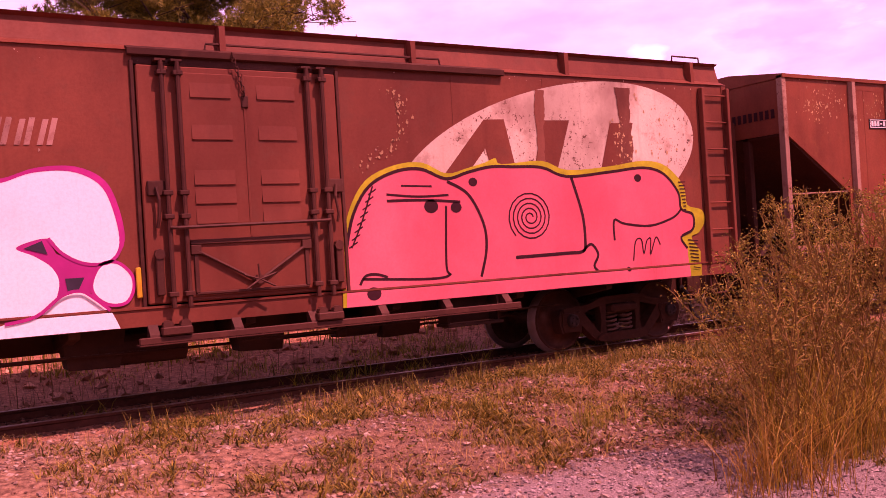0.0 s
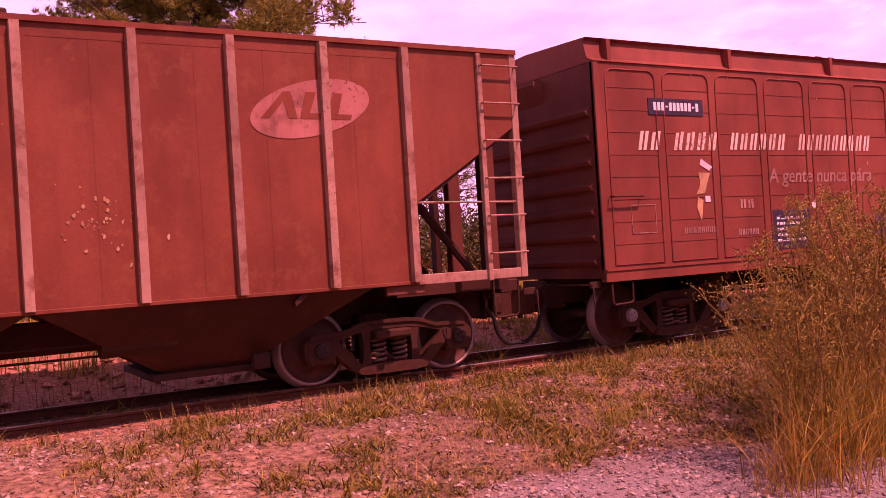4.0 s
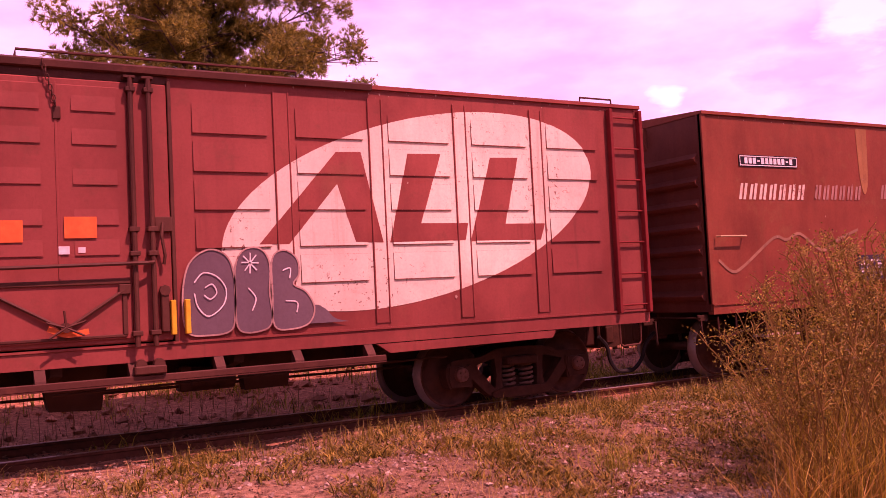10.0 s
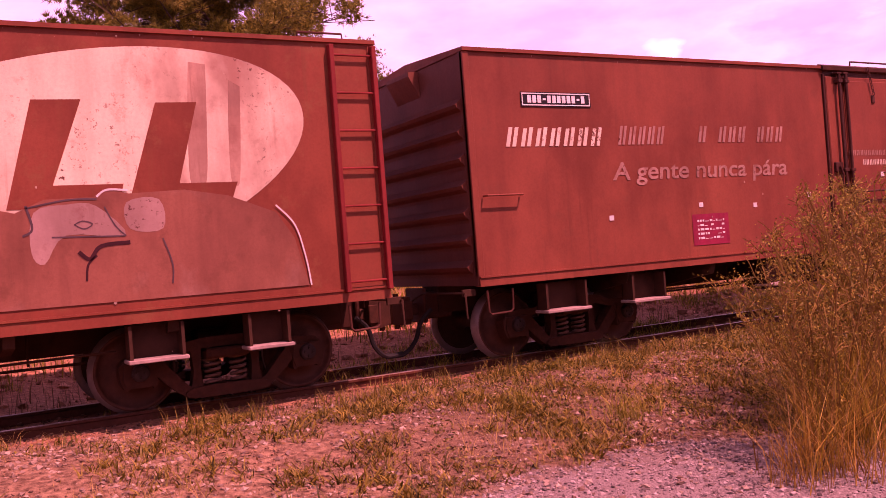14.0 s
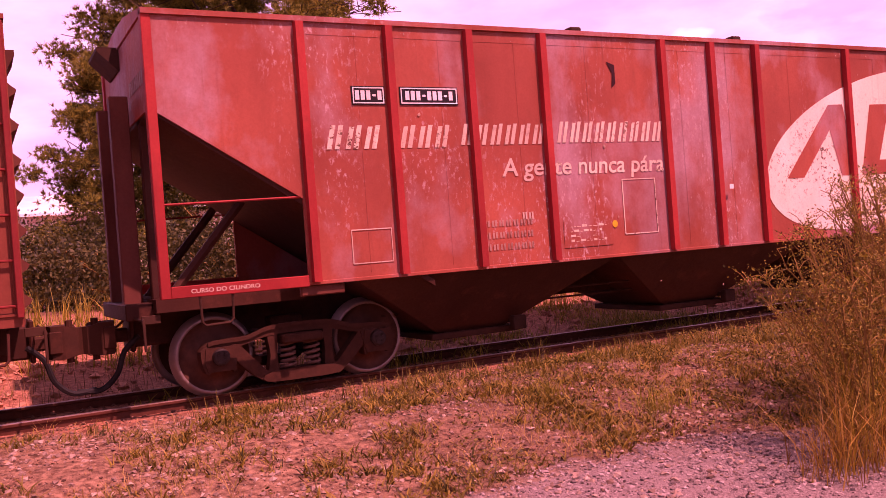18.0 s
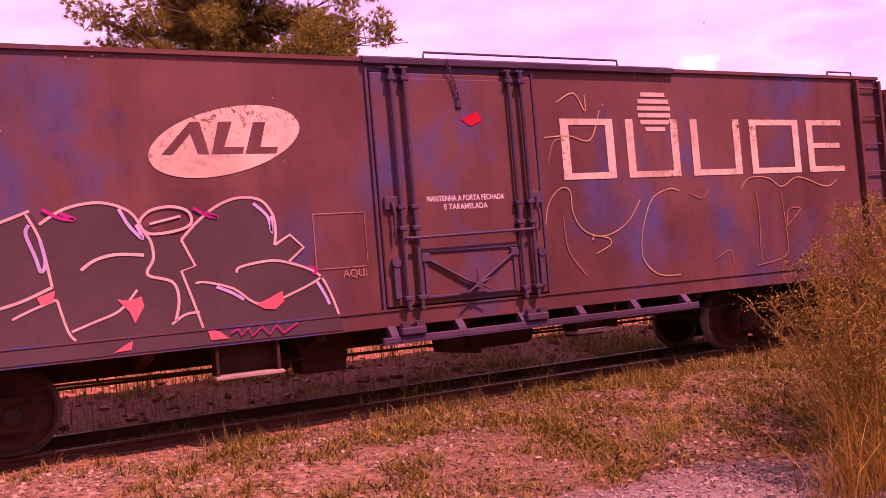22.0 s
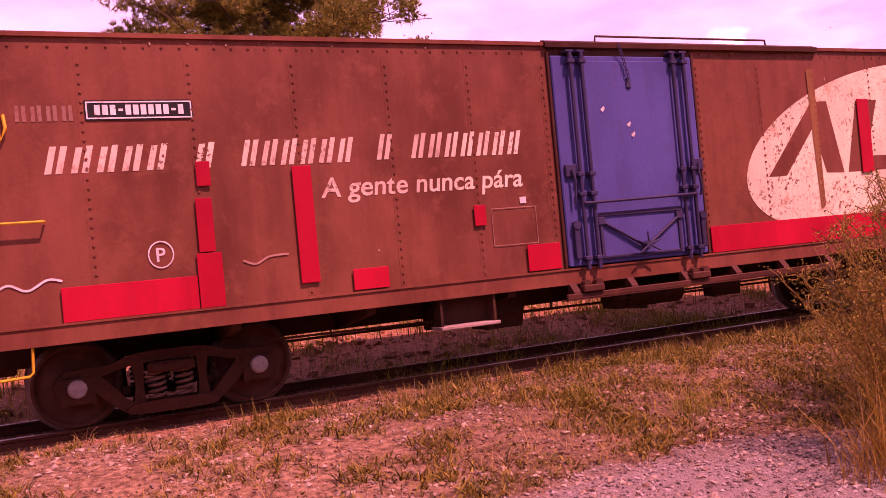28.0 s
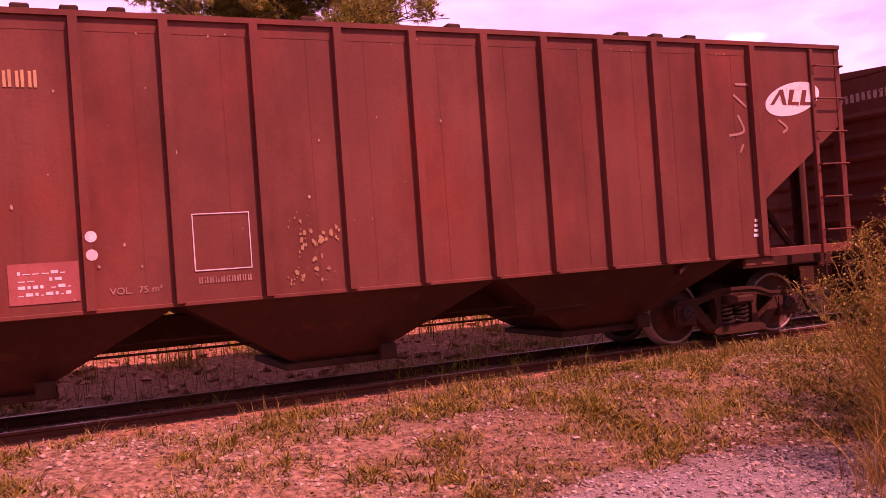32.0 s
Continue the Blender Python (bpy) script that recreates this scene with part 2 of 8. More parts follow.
ORANGE = plain("orange_tape", (0.85, 0.16, 0.04), 0.6, 0, 14, 0.2, 0.1)

# ---- mesh helpers ----
def part(name, bm, material, parent=None, label="", smooth=False):
    me = bpy.data.meshes.new(name)
    bmesh.ops.recalc_face_normals(bm, faces=bm.faces)
    bm.to_mesh(me)
    bm.free()
    if smooth:
        for p in me.polygons:
            p.use_smooth = True
    me.materials.append(material)
    ob = new(name, me)
    if parent is not None:
        ob.parent = parent
    if label:
        ob["label"] = label
    return ob


def shared(name, me, parent, m=None):
    ob = new(name, me)
    ob.parent = parent
    if m is not None:
        ob.matrix_basis = m
    return ob


def box(bm, x0, x1, y0, y1, z0, z1, bev=0.0):
    vs = [bm.verts.new((x, y, z)) for x in (x0, x1) for y in (y0, y1) for z in (z0, z1)]
    fs = [(0, 1, 3, 2), (4, 6, 7, 5), (0, 4, 5, 1), (2, 3, 7, 6), (0, 2, 6, 4), (1, 5, 7, 3)]
    faces = [bm.faces.new([vs[i] for i in f]) for f in fs]
    if bev > 0:
        edges = list({e for f in faces for e in f.edges})
        bmesh.ops.bevel(bm, geom=edges, offset=bev, segments=1, affect="EDGES", profile=0.5)
    return bm


def prism(bm, pts, y0, y1, axis="y"):
    """A flat outline of (x, z) points drawn out from y0 to y1."""
    put = (lambda a, b, c: (a, b, c)) if axis == "y" else (lambda a, b, c: (b, a, c))
    lo = [bm.verts.new(put(x, y0, z)) for x, z in pts]
    hi = [bm.verts.new(put(x, y1, z)) for x, z in pts]
    bm.faces.new(lo)
    bm.faces.new(hi[::-1])
    n = len(pts)
    for i in range(n):
        bm.faces.new((lo[i], hi[i], hi[(i + 1) % n], lo[(i + 1) % n]))
    return bm


def rod(bm, p0, p1, r, seg=8, r2=None):
    p0, p1 = Vector(p0), Vector(p1)
    d = p1 - p0
    q = d.to_track_quat("Z", "Y")
    ring = []
    for p, rr in ((p0, r), (p1, r if r2 is None else r2)):
        ring.append([bm.verts.new(p + q @ Vector((rr * math.cos(a), rr * math.sin(a), 0))) for a in (2 * math.pi * k / seg for k in range(seg))])
    for k in range(seg):
        bm.faces.new((ring[0][k], ring[0][(k + 1) % seg], ring[1][(k + 1) % seg], ring[1][k]))
    bm.faces.new(ring[0][::-1])
    bm.faces.new(ring[1])
    return bm


def pipe(bm, pts, r, seg=7, closed=False):
    """A round bar along a bent line."""
    pts = [Vector(p) for p in pts]
    n = len(pts)
    rings, up = [], None
    for i, p in enumerate(pts):
        a = pts[(i - 1) % n] if (closed or i > 0) else p
        b = pts[(i + 1) % n] if (closed or i < n - 1) else p
        d = (b - a).normalized()
        if up is None:
            up = Vector((0, 0, 1)) if abs(d.z) < 0.9 else Vector((0, 1, 0))
        s = d.cross(up).normalized()
        up = s.cross(d).normalized()
        rings.append([bm.verts.new(p + (s * math.cos(t) + up * math.sin(t)) * r) for t in (2 * math.pi * k / seg for k in range(seg))])
    for i in range(n if closed else n - 1):
        for k in range(seg):
            A, B = rings[i], rings[(i + 1) % n]
            bm.faces.new((A[k], A[(k + 1) % seg], B[(k + 1) % seg], B[k]))
    if not closed:
        bm.faces.new(rings[0][::-1])
        bm.faces.new(rings[-1])
    return bm


def lathe(bm, prof, seg=28, axis_y=True):
    """A turned body: profile of (radius, along) about the y axis."""
    rings = []
    for r, a in prof:
        rings.append([bm.verts.new((r * math.cos(t), a, r * math.sin(t))) for t in (2 * math.pi * k / seg for k in range(seg))])
    for A, B in zip(rings, rings[1:]):
        for k in range(seg):
            bm.faces.new((A[k], A[(k + 1) % seg], B[(k + 1) % seg], B[k]))
    bm.faces.new(rings[0][::-1])
    bm.faces.new(rings[-1])
    return bm


def smooth_line(pts, n=6, closed=False):
    """A soft curve through a few points of the side of a car."""
    P = [Vector((*p, 0)) for p in pts]
    m = len(P)
    out = []
    for i in range(m if closed else m - 1):
        a, b = P[i], P[(i + 1) % m]
        pa = P[(i - 1) % m] if (closed or i > 0) else a
        pb = P[(i + 2) % m] if (closed or i + 2 < m) else b
        for k in range(n):
            t = k / n
            v = 0.5 * ((2 * a) + (b - pa) * t + (2 * pa - 5 * a + 4 * b - pb) * t * t + (3 * a - pa - 3 * b + pb) * t ** 3)
            out.append((v.x, v.y))
    if not closed:
        out.append((P[-1].x, P[-1].y))
    return out


def sheet(bm, outline, y):
    """A thin painted patch with an outline of (x, z) points, facing the camera's side of the track."""
    vs = [bm.verts.new((x, y, z)) for x, z in outline]
    f = bm.faces.new(vs)
    f.normal_update()
    bmesh.ops.triangulate(bm, faces=[f])
    return bm


def stroke(bm, pts, w, y):
    """A painted line of width w along (x, z) points."""
    P = [Vector((p[0], 0, p[1])) for p in pts]
    L, R = [], []
    for i, p in enumerate(P):
        d = (P[min(i + 1, len(P) - 1)] - P[max(i - 1, 0)])
        if d.length < 1e-9:
            d = Vector((1, 0, 0))
        d.normalize()
        nrm = Vector((-d.z, 0, d.x)) * w / 2
        L.append(bm.verts.new((p.x + nrm.x, y, p.z + nrm.z)))
        R.append(bm.verts.new((p.x - nrm.x, y, p.z - nrm.z)))
    for i in range(len(P) - 1):
        bm.faces.new((L[i], L[i + 1], R[i + 1], R[i]))
    return bm

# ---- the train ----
# end paint: sooty, and darkened further for the shade between cars
SHADED_SOOTY_END = paint("shaded_sooty_end_paint", (0.145, 0.043, 0.026), 0.4, seed=56.0, streak=0.6)
# oxide paint darkened to stand for shade under and inside the cars
SHADED_OXIDE = paint("shaded_oxide", (0.063, 0.021, 0.012), 0.4, seed=55.0)
TRACK_Y, HALF_W, WHEEL_R = 9.80, 1.345, 0.405
SIDE = -HALF_W
TRAIN_S = [(0, 0.074), (2, 9.388), (4, 18.707), (6, 28.033), (8, 37.346), (10, 46.637), (12, 55.951), (14, 65.331), (16, 74.735),
           (18, 84.123), (20, 93.528), (22, 102.974), (24, 112.395), (26, 121.741), (28, 131.097), (30, 140.551), (32, 149.993)]
MOVING_CARS, MOVING_WHEELS = [], []


def train_at(t):
    ts = [a for a, _ in TRAIN_S]
    i = min(max(0, int(t // 2)), len(ts) - 2)
    v = [b for _, b in TRAIN_S]
    m = [(v[min(k + 1, len(v) - 1)] - v[max(k - 1, 0)]) / (ts[min(k + 1, len(v) - 1)] - ts[max(k - 1, 0)]) for k in (i, i + 1)]
    h, u = 2.0, (t - ts[i]) / 2.0
    return (2 * u**3 - 3 * u**2 + 1) * v[i] + (u**3 - 2 * u**2 + u) * h * m[0] + (-2 * u**3 + 3 * u**2) * v[i + 1] + (u**3 - u**2) * h * m[1]


def helix(bm, x, y, z0, z1, r, wire, turns=5):
    n = turns * 10
    pts = [(x + r * math.cos(2 * math.pi * k * turns / n), y + r * math.sin(2 * math.pi * k * turns / n), z0 + (z1 - z0) * k / n) for k in range(n + 1)]
    return pipe(bm, pts, wire, 5)


def mesh_of(bm, material, smooth=False):
    me = bpy.data.meshes.new("piece")
    bmesh.ops.recalc_face_normals(bm, faces=bm.faces)
    bm.to_mesh(me)
    bm.free()
    me.materials.append(material)
    if smooth:
        for p in me.polygons:
            p.use_smooth = True
    return me


def truck_meshes():
    """Side frame, spring, bolster, brake beam, wheelset and bearing cap, about the truck's middle."""
    out = {}
    bm = bmesh.new()
    top = smooth_line([(-1.04, 0.47), (-0.96, 0.545), (-0.78, 0.565), (-0.56, 0.575), (-0.34, 0.645), (0.0, 0.66), (0.34, 0.645), (0.56, 0.575), (0.78, 0.565), (0.96, 0.545), (1.04, 0.47)], 3)
    under = smooth_line([(0.72, 0.47), (0.58, 0.50), (0.34, 0.555), (0.0, 0.57), (-0.34, 0.555), (-0.58, 0.50), (-0.72, 0.47)], 3)
    prism(bm, top + under, -0.065, 0.065)
    prism(bm, [(x, z + 0.012) for x, z in top[3:-3]] + [(x, z - 0.03) for x, z in top[-4:2:-1]], -0.085, -0.062)
    for s in (-1, 1):
        arm = smooth_line([(0.66, 0.51), (0.80, 0.47), (0.70, 0.36), (0.54, 0.20), (0.42, 0.115), (0.28, 0.09), (0.27, 0.17), (0.38, 0.21), (0.50, 0.34), (0.60, 0.45)], 4, True)
        prism(bm, [(s * x, z) for x, z in arm], -0.075, 0.075)
        prism(bm, [(s * x, z) for x, z in smooth_line([(0.25, 0.14), (0.36, 0.15), (0.33, 0.36), (0.35, 0.58), (0.25, 0.58), (0.26, 0.36)], 3, True)], -0.06, 0.06)
        prism(bm, [(s * x, z) for x, z in smooth_line([(0.66, 0.50), (0.74, 0.50), (0.755, 0.38), (0.73, 0.25), (0.69, 0.25), (0.685, 0.38)], 3, True)], -0.085, 0.085)
        prism(bm, [(s * x, z) for x, z in smooth_line([(0.95, 0.50), (1.03, 0.48), (1.03, 0.36), (0.99, 0.25), (0.95, 0.26), (0.96, 0.38)], 3, True)], -0.085, 0.085)
    prism(bm, smooth_line([(-0.40, 0.10), (0.0, 0.085), (0.40, 0.10), (0.33, 0.19), (-0.33, 0.19)], 3, True), -0.11, 0.11)
    out["side_frame"] = mesh_of(bm, TRUCK_STEEL)
    bm = bmesh.new()
    helix(bm, 0, 0, 0.19, 0.47, 0.075, 0.018, 5)
    out["spring"] = mesh_of(bm, plain("spring_steel", (0.16, 0.085, 0.06), 0.6, 0.1, 10), True)
    bm = bmesh.new()
    box(bm, -0.22, 0.22, -0.92, 0.92, 0.46, 0.56, 0.02)
    box(bm, -0.18, 0.18, -0.40, 0.40, 0.54, 0.72, 0.02)
    out["bolster"] = mesh_of(bm, TRUCK_STEEL)
    bm = bmesh.new()
    box(bm, -0.04, 0.04, -0.60, 0.60, 0.26, 0.34, 0.01)
    for y in (-0.5, 0.5):
        box(bm, 0.02, 0.08, y - 0.06, y + 0.06, 0.20, 0.44, 0.01)
    out["brake_beam"] = mesh_of(bm, STEEL_DARK)
    bm = bmesh.new()
    R = WHEEL_R
    half = [(0.05, 0.90), (0.075, 0.86), (0.075, 0.66), (0.13, 0.64), (0.14, 0.585), (0.30, 0.555), (R - 0.05, 0.575), (R - 0.045, 0.60), (R - 0.012, 0.60), (R, 0.52), (R + 0.028, 0.505), (R + 0.028, 0.478), (R - 0.05, 0.478), (0.30, 0.52), (0.13, 0.50), (0.09, 0.46), (0.07, 0.30)]
    prof = [(r, -a) for r, a in half] + [(r, a) for r, a in half[::-1]]
    lathe(bm, prof, 36)
    me = mesh_of(bm, WHEEL_STEEL, True)
    me.materials.append(TREAD)
    for p in me.polygons:
        c = p.center
        rr = math.hypot(c.x, c.z)
        if rr > R - 0.022 and 0.47 < abs(c.y) < 0.61:
            p.material_index = 1
    out["wheelset"] = me
    rim = me.copy()
    for p in rim.polygons:
        if math.hypot(p.center.x, p.center.z) > R - 0.048 and 0.47 < abs(p.center.y) < 0.61:
            p.material_index = 1
    out["wheelset_bright"] = rim
    for key, col in (("grey", (0.36, 0.33, 0.31)), ("rust", (0.20, 0.085, 0.055)), ("dark", (0.05, 0.032, 0.026))):
        bm = bmesh.new()
        lathe(bm, [(0.075, -0.79), (0.088, -0.80), (0.088, -0.86), (0.084, -0.885), (0.082, -0.905), (0.066, -0.915), (0.025, -0.915)], 20)
        for k in range(4):
            a = 2 * math.pi * k / 4 + 0.4
            rod(bm, (0.045 * math.cos(a), -0.91, 0.045 * math.sin(a)), (0.045 * math.cos(a), -0.935, 0.045 * math.sin(a)), 0.013, 6)
        out["bearing_cap_" + key] = mesh_of(bm, plain("bearing_cap_" + key, col, 0.6, 0.1, 14), False)
    bm = bmesh.new()
    prism(bm, [(-0.13, 0.26), (0.13, 0.26), (0.16, 0.36), (0.14, 0.50), (-0.14, 0.50), (-0.16, 0.36)], -0.10, 0.10)
    out["journal_box"] = mesh_of(bm, TRUCK_STEEL)
    return out


TM = truck_meshes()


def add_trucks(car, L, x0, x1, cap="dark", wheel="wheelset"):
    for xc in (x0, x1):
        for y in (-0.76, 0.76):
            shared("side_frame", TM["side_frame"], car, pose(xc, y, 0))
            for dx in (-0.13, 0.13):
                shared("spring", TM["spring"], car, pose(xc + dx, y, 0))
            for dx in (-0.845, 0.845):
                shared("journal_box", TM["journal_box"], car, pose(xc + dx, y, 0))
        shared("bolster", TM["bolster"], car, pose(xc, 0, 0))
        shared("brake_beam", TM["brake_beam"], car, pose(xc + 0.40, 0, 0))
        shared("brake_beam", TM["brake_beam"], car, pose(xc - 0.40, 0, 0, 0, 0, 180))
        for dx in (-0.845, 0.845):
            w = shared("wheelset", TM[wheel], car, pose(xc + dx, 0, WHEEL_R))
            shared("bearing_cap", TM["bearing_cap_" + cap], w)
            MOVING_WHEELS.append((w, xc + dx))


def add_couplers(car, L, mat, hose=True):
    for end, s in ((0.0, -1), (L, 1)):
        bm = bmesh.new()
        box(bm, end - 0.30 if s > 0 else end - 0.10, end + 0.10 if s > 0 else end + 0.30, -0.17, 0.17, 0.54, 0.86, 0.02)
        box(bm, min(end + s * 0.08, end + s * 0.13), max(end + s * 0.08, end + s * 0.13), -0.24, 0.24, 0.50, 0.92, 0.015)
        part("draft_gear", bm, SHADED_OXIDE, car)
        bm = bmesh.new()
        box(bm, min(end, end + s * 0.36), max(end, end + s * 0.36), -0.075, 0.075, 0.60, 0.74, 0.02)
        head = [(0.28, -0.17), (0.40, -0.19), (0.53, -0.19), (0.60, -0.10), (0.52, -0.03), (0.50, 0.05), (0.44, 0.14), (0.30, 0.15), (0.24, 0.04)]
        lo = [bm.verts.new((end + s * a, b, 0.50 + 0.03 * (a > 0.5))) for a, b in head]
        hi = [bm.verts.new((end + s * a, b, 0.83 - 0.03 * (a > 0.5))) for a, b in head]
        bm.faces.new(lo)
        bm.faces.new(hi[::-1])
        for i in range(len(head)):
            bm.faces.new((lo[i], hi[i], hi[(i + 1) % len(head)], lo[(i + 1) % len(head)]))
        rod(bm, (end + s * 0.45, -0.13, 0.46), (end + s * 0.45, -0.13, 0.88), 0.035, 8)
        box(bm, min(end + s * 0.26, end + s * 0.38), max(end + s * 0.26, end + s * 0.38), -0.20, -0.16, 0.56, 0.78, 0.01)
        part("coupler", bm, TRUCK_STEEL, car)
        bm = bmesh.new()
        pipe(bm, [(end + s * 0.16, SIDE + 0.05, 0.58), (end + s * 0.16, SIDE + 0.06, 0.86), (end + s * 0.16, -0.30, 0.86), (end + s * 0.24, -0.10, 0.76), (end + s * 0.34, -0.06, 0.80)], 0.013, 6)
        part("uncoupling_lever", bm, STEEL_DARK, car)
        bm = bmesh.new()
        box(bm, min(end, end + s * 0.17), max(end, end + s * 0.17), SIDE + 0.10, SIDE + 0.13, 0.82, 0.90, 0.005)
        part("lever_bracket", bm, STEEL_DARK, car)
        if hose:
            bm = bmesh.new()
            y0 = -0.28 * 1
            pipe(bm, smooth_hose(end, s, y0), 0.028, 7)
            part("air_hose", bm, RUBBER, car)


def smooth_hose(end, s, y):
    line = smooth_line([(0.05, 0.66), (0.20, 0.52), (0.28, 0.30), (0.44, 0.16), (0.66, 0.17)], 5)
    return [(end + s * a, y + 0.10 * k / len(line), b) for k, (a, b) in enumerate(line)]


def end_wall(car, mat, x, s, ztop, zbot, waves=7, width=HALF_W - 0.01):
    """Pressed steel end with horizontal swells, drawn across the car."""
    bm = bmesh.new()
    n = waves * 8
    prof = [(x, zbot)]
    z0, z1 = zbot + 0.10, ztop - 0.42
    for k in range(n + 1):
        z = z0 + (z1 - z0) * k / n
        prof.append((x + s * 0.085 * max(0.0, math.sin(2 * math.pi * k / 8 - 0.6)) ** 1.5, z))
    prof += [(x, ztop), (x - s * 0.05, ztop), (x - s * 0.05, zbot)]
    prism(bm, prof, -width + 0.09, width - 0.09)
    for y in (-width, width - 0.10):
        box(bm, min(x - s * 0.05, x + s * 0.012), max(x - s * 0.05, x + s * 0.012), y, y + 0.10, zbot, ztop, 0.006)
    wall = part("end_wall", bm, mat, car, smooth=False)
    bm = bmesh.new()
    prism(bm, [(x, ztop - 0.36), (x + s * 0.14, ztop - 0.10), (x + s * 0.14, ztop - 0.05), (x, ztop - 0.05)], -0.30, 0.30)
    part("running_board_end", bm, mat, wall)
    return wall


def add_ladder(car, x0, x1, z0, z1, y, mat, rungs=7, rung_mat=None, low_mat=None):
    lad = part("ladder", box(box(bmesh.new(), x0, x0 + 0.05, y - 0.085, y - 0.005, z0, z1, 0.006), x1 - 0.05, x1, y - 0.085, y - 0.005, z0, z1, 0.006), mat, car)
    for k in range(rungs):
        z = z0 + 0.10 + (z1 - z0 - 0.2) * k / (rungs - 1)
        bm = bmesh.new()
        rod(bm, (x0 + 0.04, y - 0.045, z), (x1 - 0.04, y - 0.045, z), 0.012, 7)
        low = low_mat is not None and k < 3
        if low:
            for xx in (x0 + 0.005, x1 - 0.045):
                box(bm, xx, xx + 0.04, y - 0.092, y - 0.086, z - 0.04, z + 0.05)
        part("rung", bm, low_mat if low else (rung_mat or mat), lad)
    return lad


def loop_step(car, x0, x1, z0, z1, y, mat, name="stirrup_step"):
    bm = bmesh.new()
    pipe(bm, [(x0, y, z1), (x0 + 0.01, y, z0 + 0.03), (x0 + 0.04, y, z0), (x1 - 0.04, y, z0 + 0.01), (x1 - 0.01, y, z0 + 0.04), (x1, y, z1)], 0.013, 7)
    return part(name, bm, mat, car)


def grab(car, x0, x1, z, y, mat, out=0.07):
    bm = bmesh.new()
    pipe(bm, [(x0, y, z), (x0 + 0.01, y - out, z), (x1 - 0.01, y - out, z), (x1, y, z)], 0.012, 7)
    return part("grab_iron", bm, mat, car)


def underframe(car, L, zs, kind):
    """Centre sill, cross bearers, brake gear and hung boxes."""
    bm = bmesh.new()
    box(bm, 0.1, L - 0.1, -0.20, 0.20, 0.60, zs, 0.01)
    part("centre_sill", bm, STEEL_DARK, car)
    for x in (0.16, 0.26, 0.38, 0.5, 0.62, 0.74, 0.84):
        bm = bmesh.new()
        prism(bm, [(-HALF_W + 0.06, zs - 0.02), (HALF_W - 0.06, zs - 0.02), (HALF_W - 0.10, zs - 0.14), (0.3, 0.62), (-0.3, 0.62), (-HALF_W + 0.10, zs - 0.14)], x * L - 0.05, x * L + 0.05, axis="x")
        part("cross_bearer", bm, STEEL_DARK, car)
    rng = random.Random(int(L * 1000) + kind)
    bm = bmesh.new()
    xr = L * (0.40 if kind % 2 else 0.52)
    rod(bm, (xr, -0.62, 0.62), (xr + 0.85, -0.62, 0.62), 0.17, 14)
    part("air_reservoir", bm, STEEL_DARK, car, smooth=False)
    bm = bmesh.new()
    xb = L * (0.60 if kind % 2 else 0.34)
    rod(bm, (xb, -0.40, 0.60), (xb + 0.45, -0.40, 0.60), 0.13, 12)
    box(bm, xb - 0.12, xb, -0.5, -0.3, 0.48, 0.74, 0.01)
    part("brake_cylinder", bm, STEEL_DARK, car)
    bm = bmesh.new()
    rod(bm, (2.6, -0.42, 0.56), (L - 2.6, -0.42, 0.52), 0.016, 6)
    rod(bm, (2.6, -0.85, 0.63), (L * 0.46, -0.85, 0.58), 0.014, 6)
    rod(bm, (L * 0.5, -0.95, 0.60), (L - 2.7, -0.95, 0.64), 0.014, 6)
    for k in range(6):
        x = 3.0 + (L - 6.0) * (k + 0.3 * rng.random()) / 5.5
        rod(bm, (x, -0.42, 0.55), (x, -0.42, zs - 0.03), 0.013, 6)
    part("brake_rod", bm, STEEL_DARK, car)
    for k in range(3):
        x = L * (0.36 + 0.13 * k) + 0.2 * rng.random()
        bm = bmesh.new()
        prism(bm, [(x, zs - 0.05), (x + 0.62, zs - 0.05), (x + 0.54, 0.40 + 0.06 * rng.random()), (x + 0.08, 0.42 + 0.05 * rng.random())], -0.78 + 0.1 * k, -0.40)
        part("gear_box", bm, STEEL_DARK, car)


def step_box(car, x, w, z0, z1, mat):
    """A hung bracket with a board to step on."""
    bm = bmesh.new()
    box(bm, x, x + 0.03, SIDE + 0.02, SIDE + 0.22, z0, z1)
    box(bm, x + w - 0.03, x + w, SIDE + 0.02, SIDE + 0.22, z0, z1)
    box(bm, x, x + w, SIDE + 0.20, SIDE + 0.22, z0, z1)
    st = part("step_bracket", bm, STEEL_DARK, car)
    bm = bmesh.new()
    box(bm, x - 0.02, x + w + 0.02, SIDE - 0.03, SIDE + 0.24, z0 - 0.035, z0, 0.006)
    part("step_board", bm, mat, st, "worn grey board")


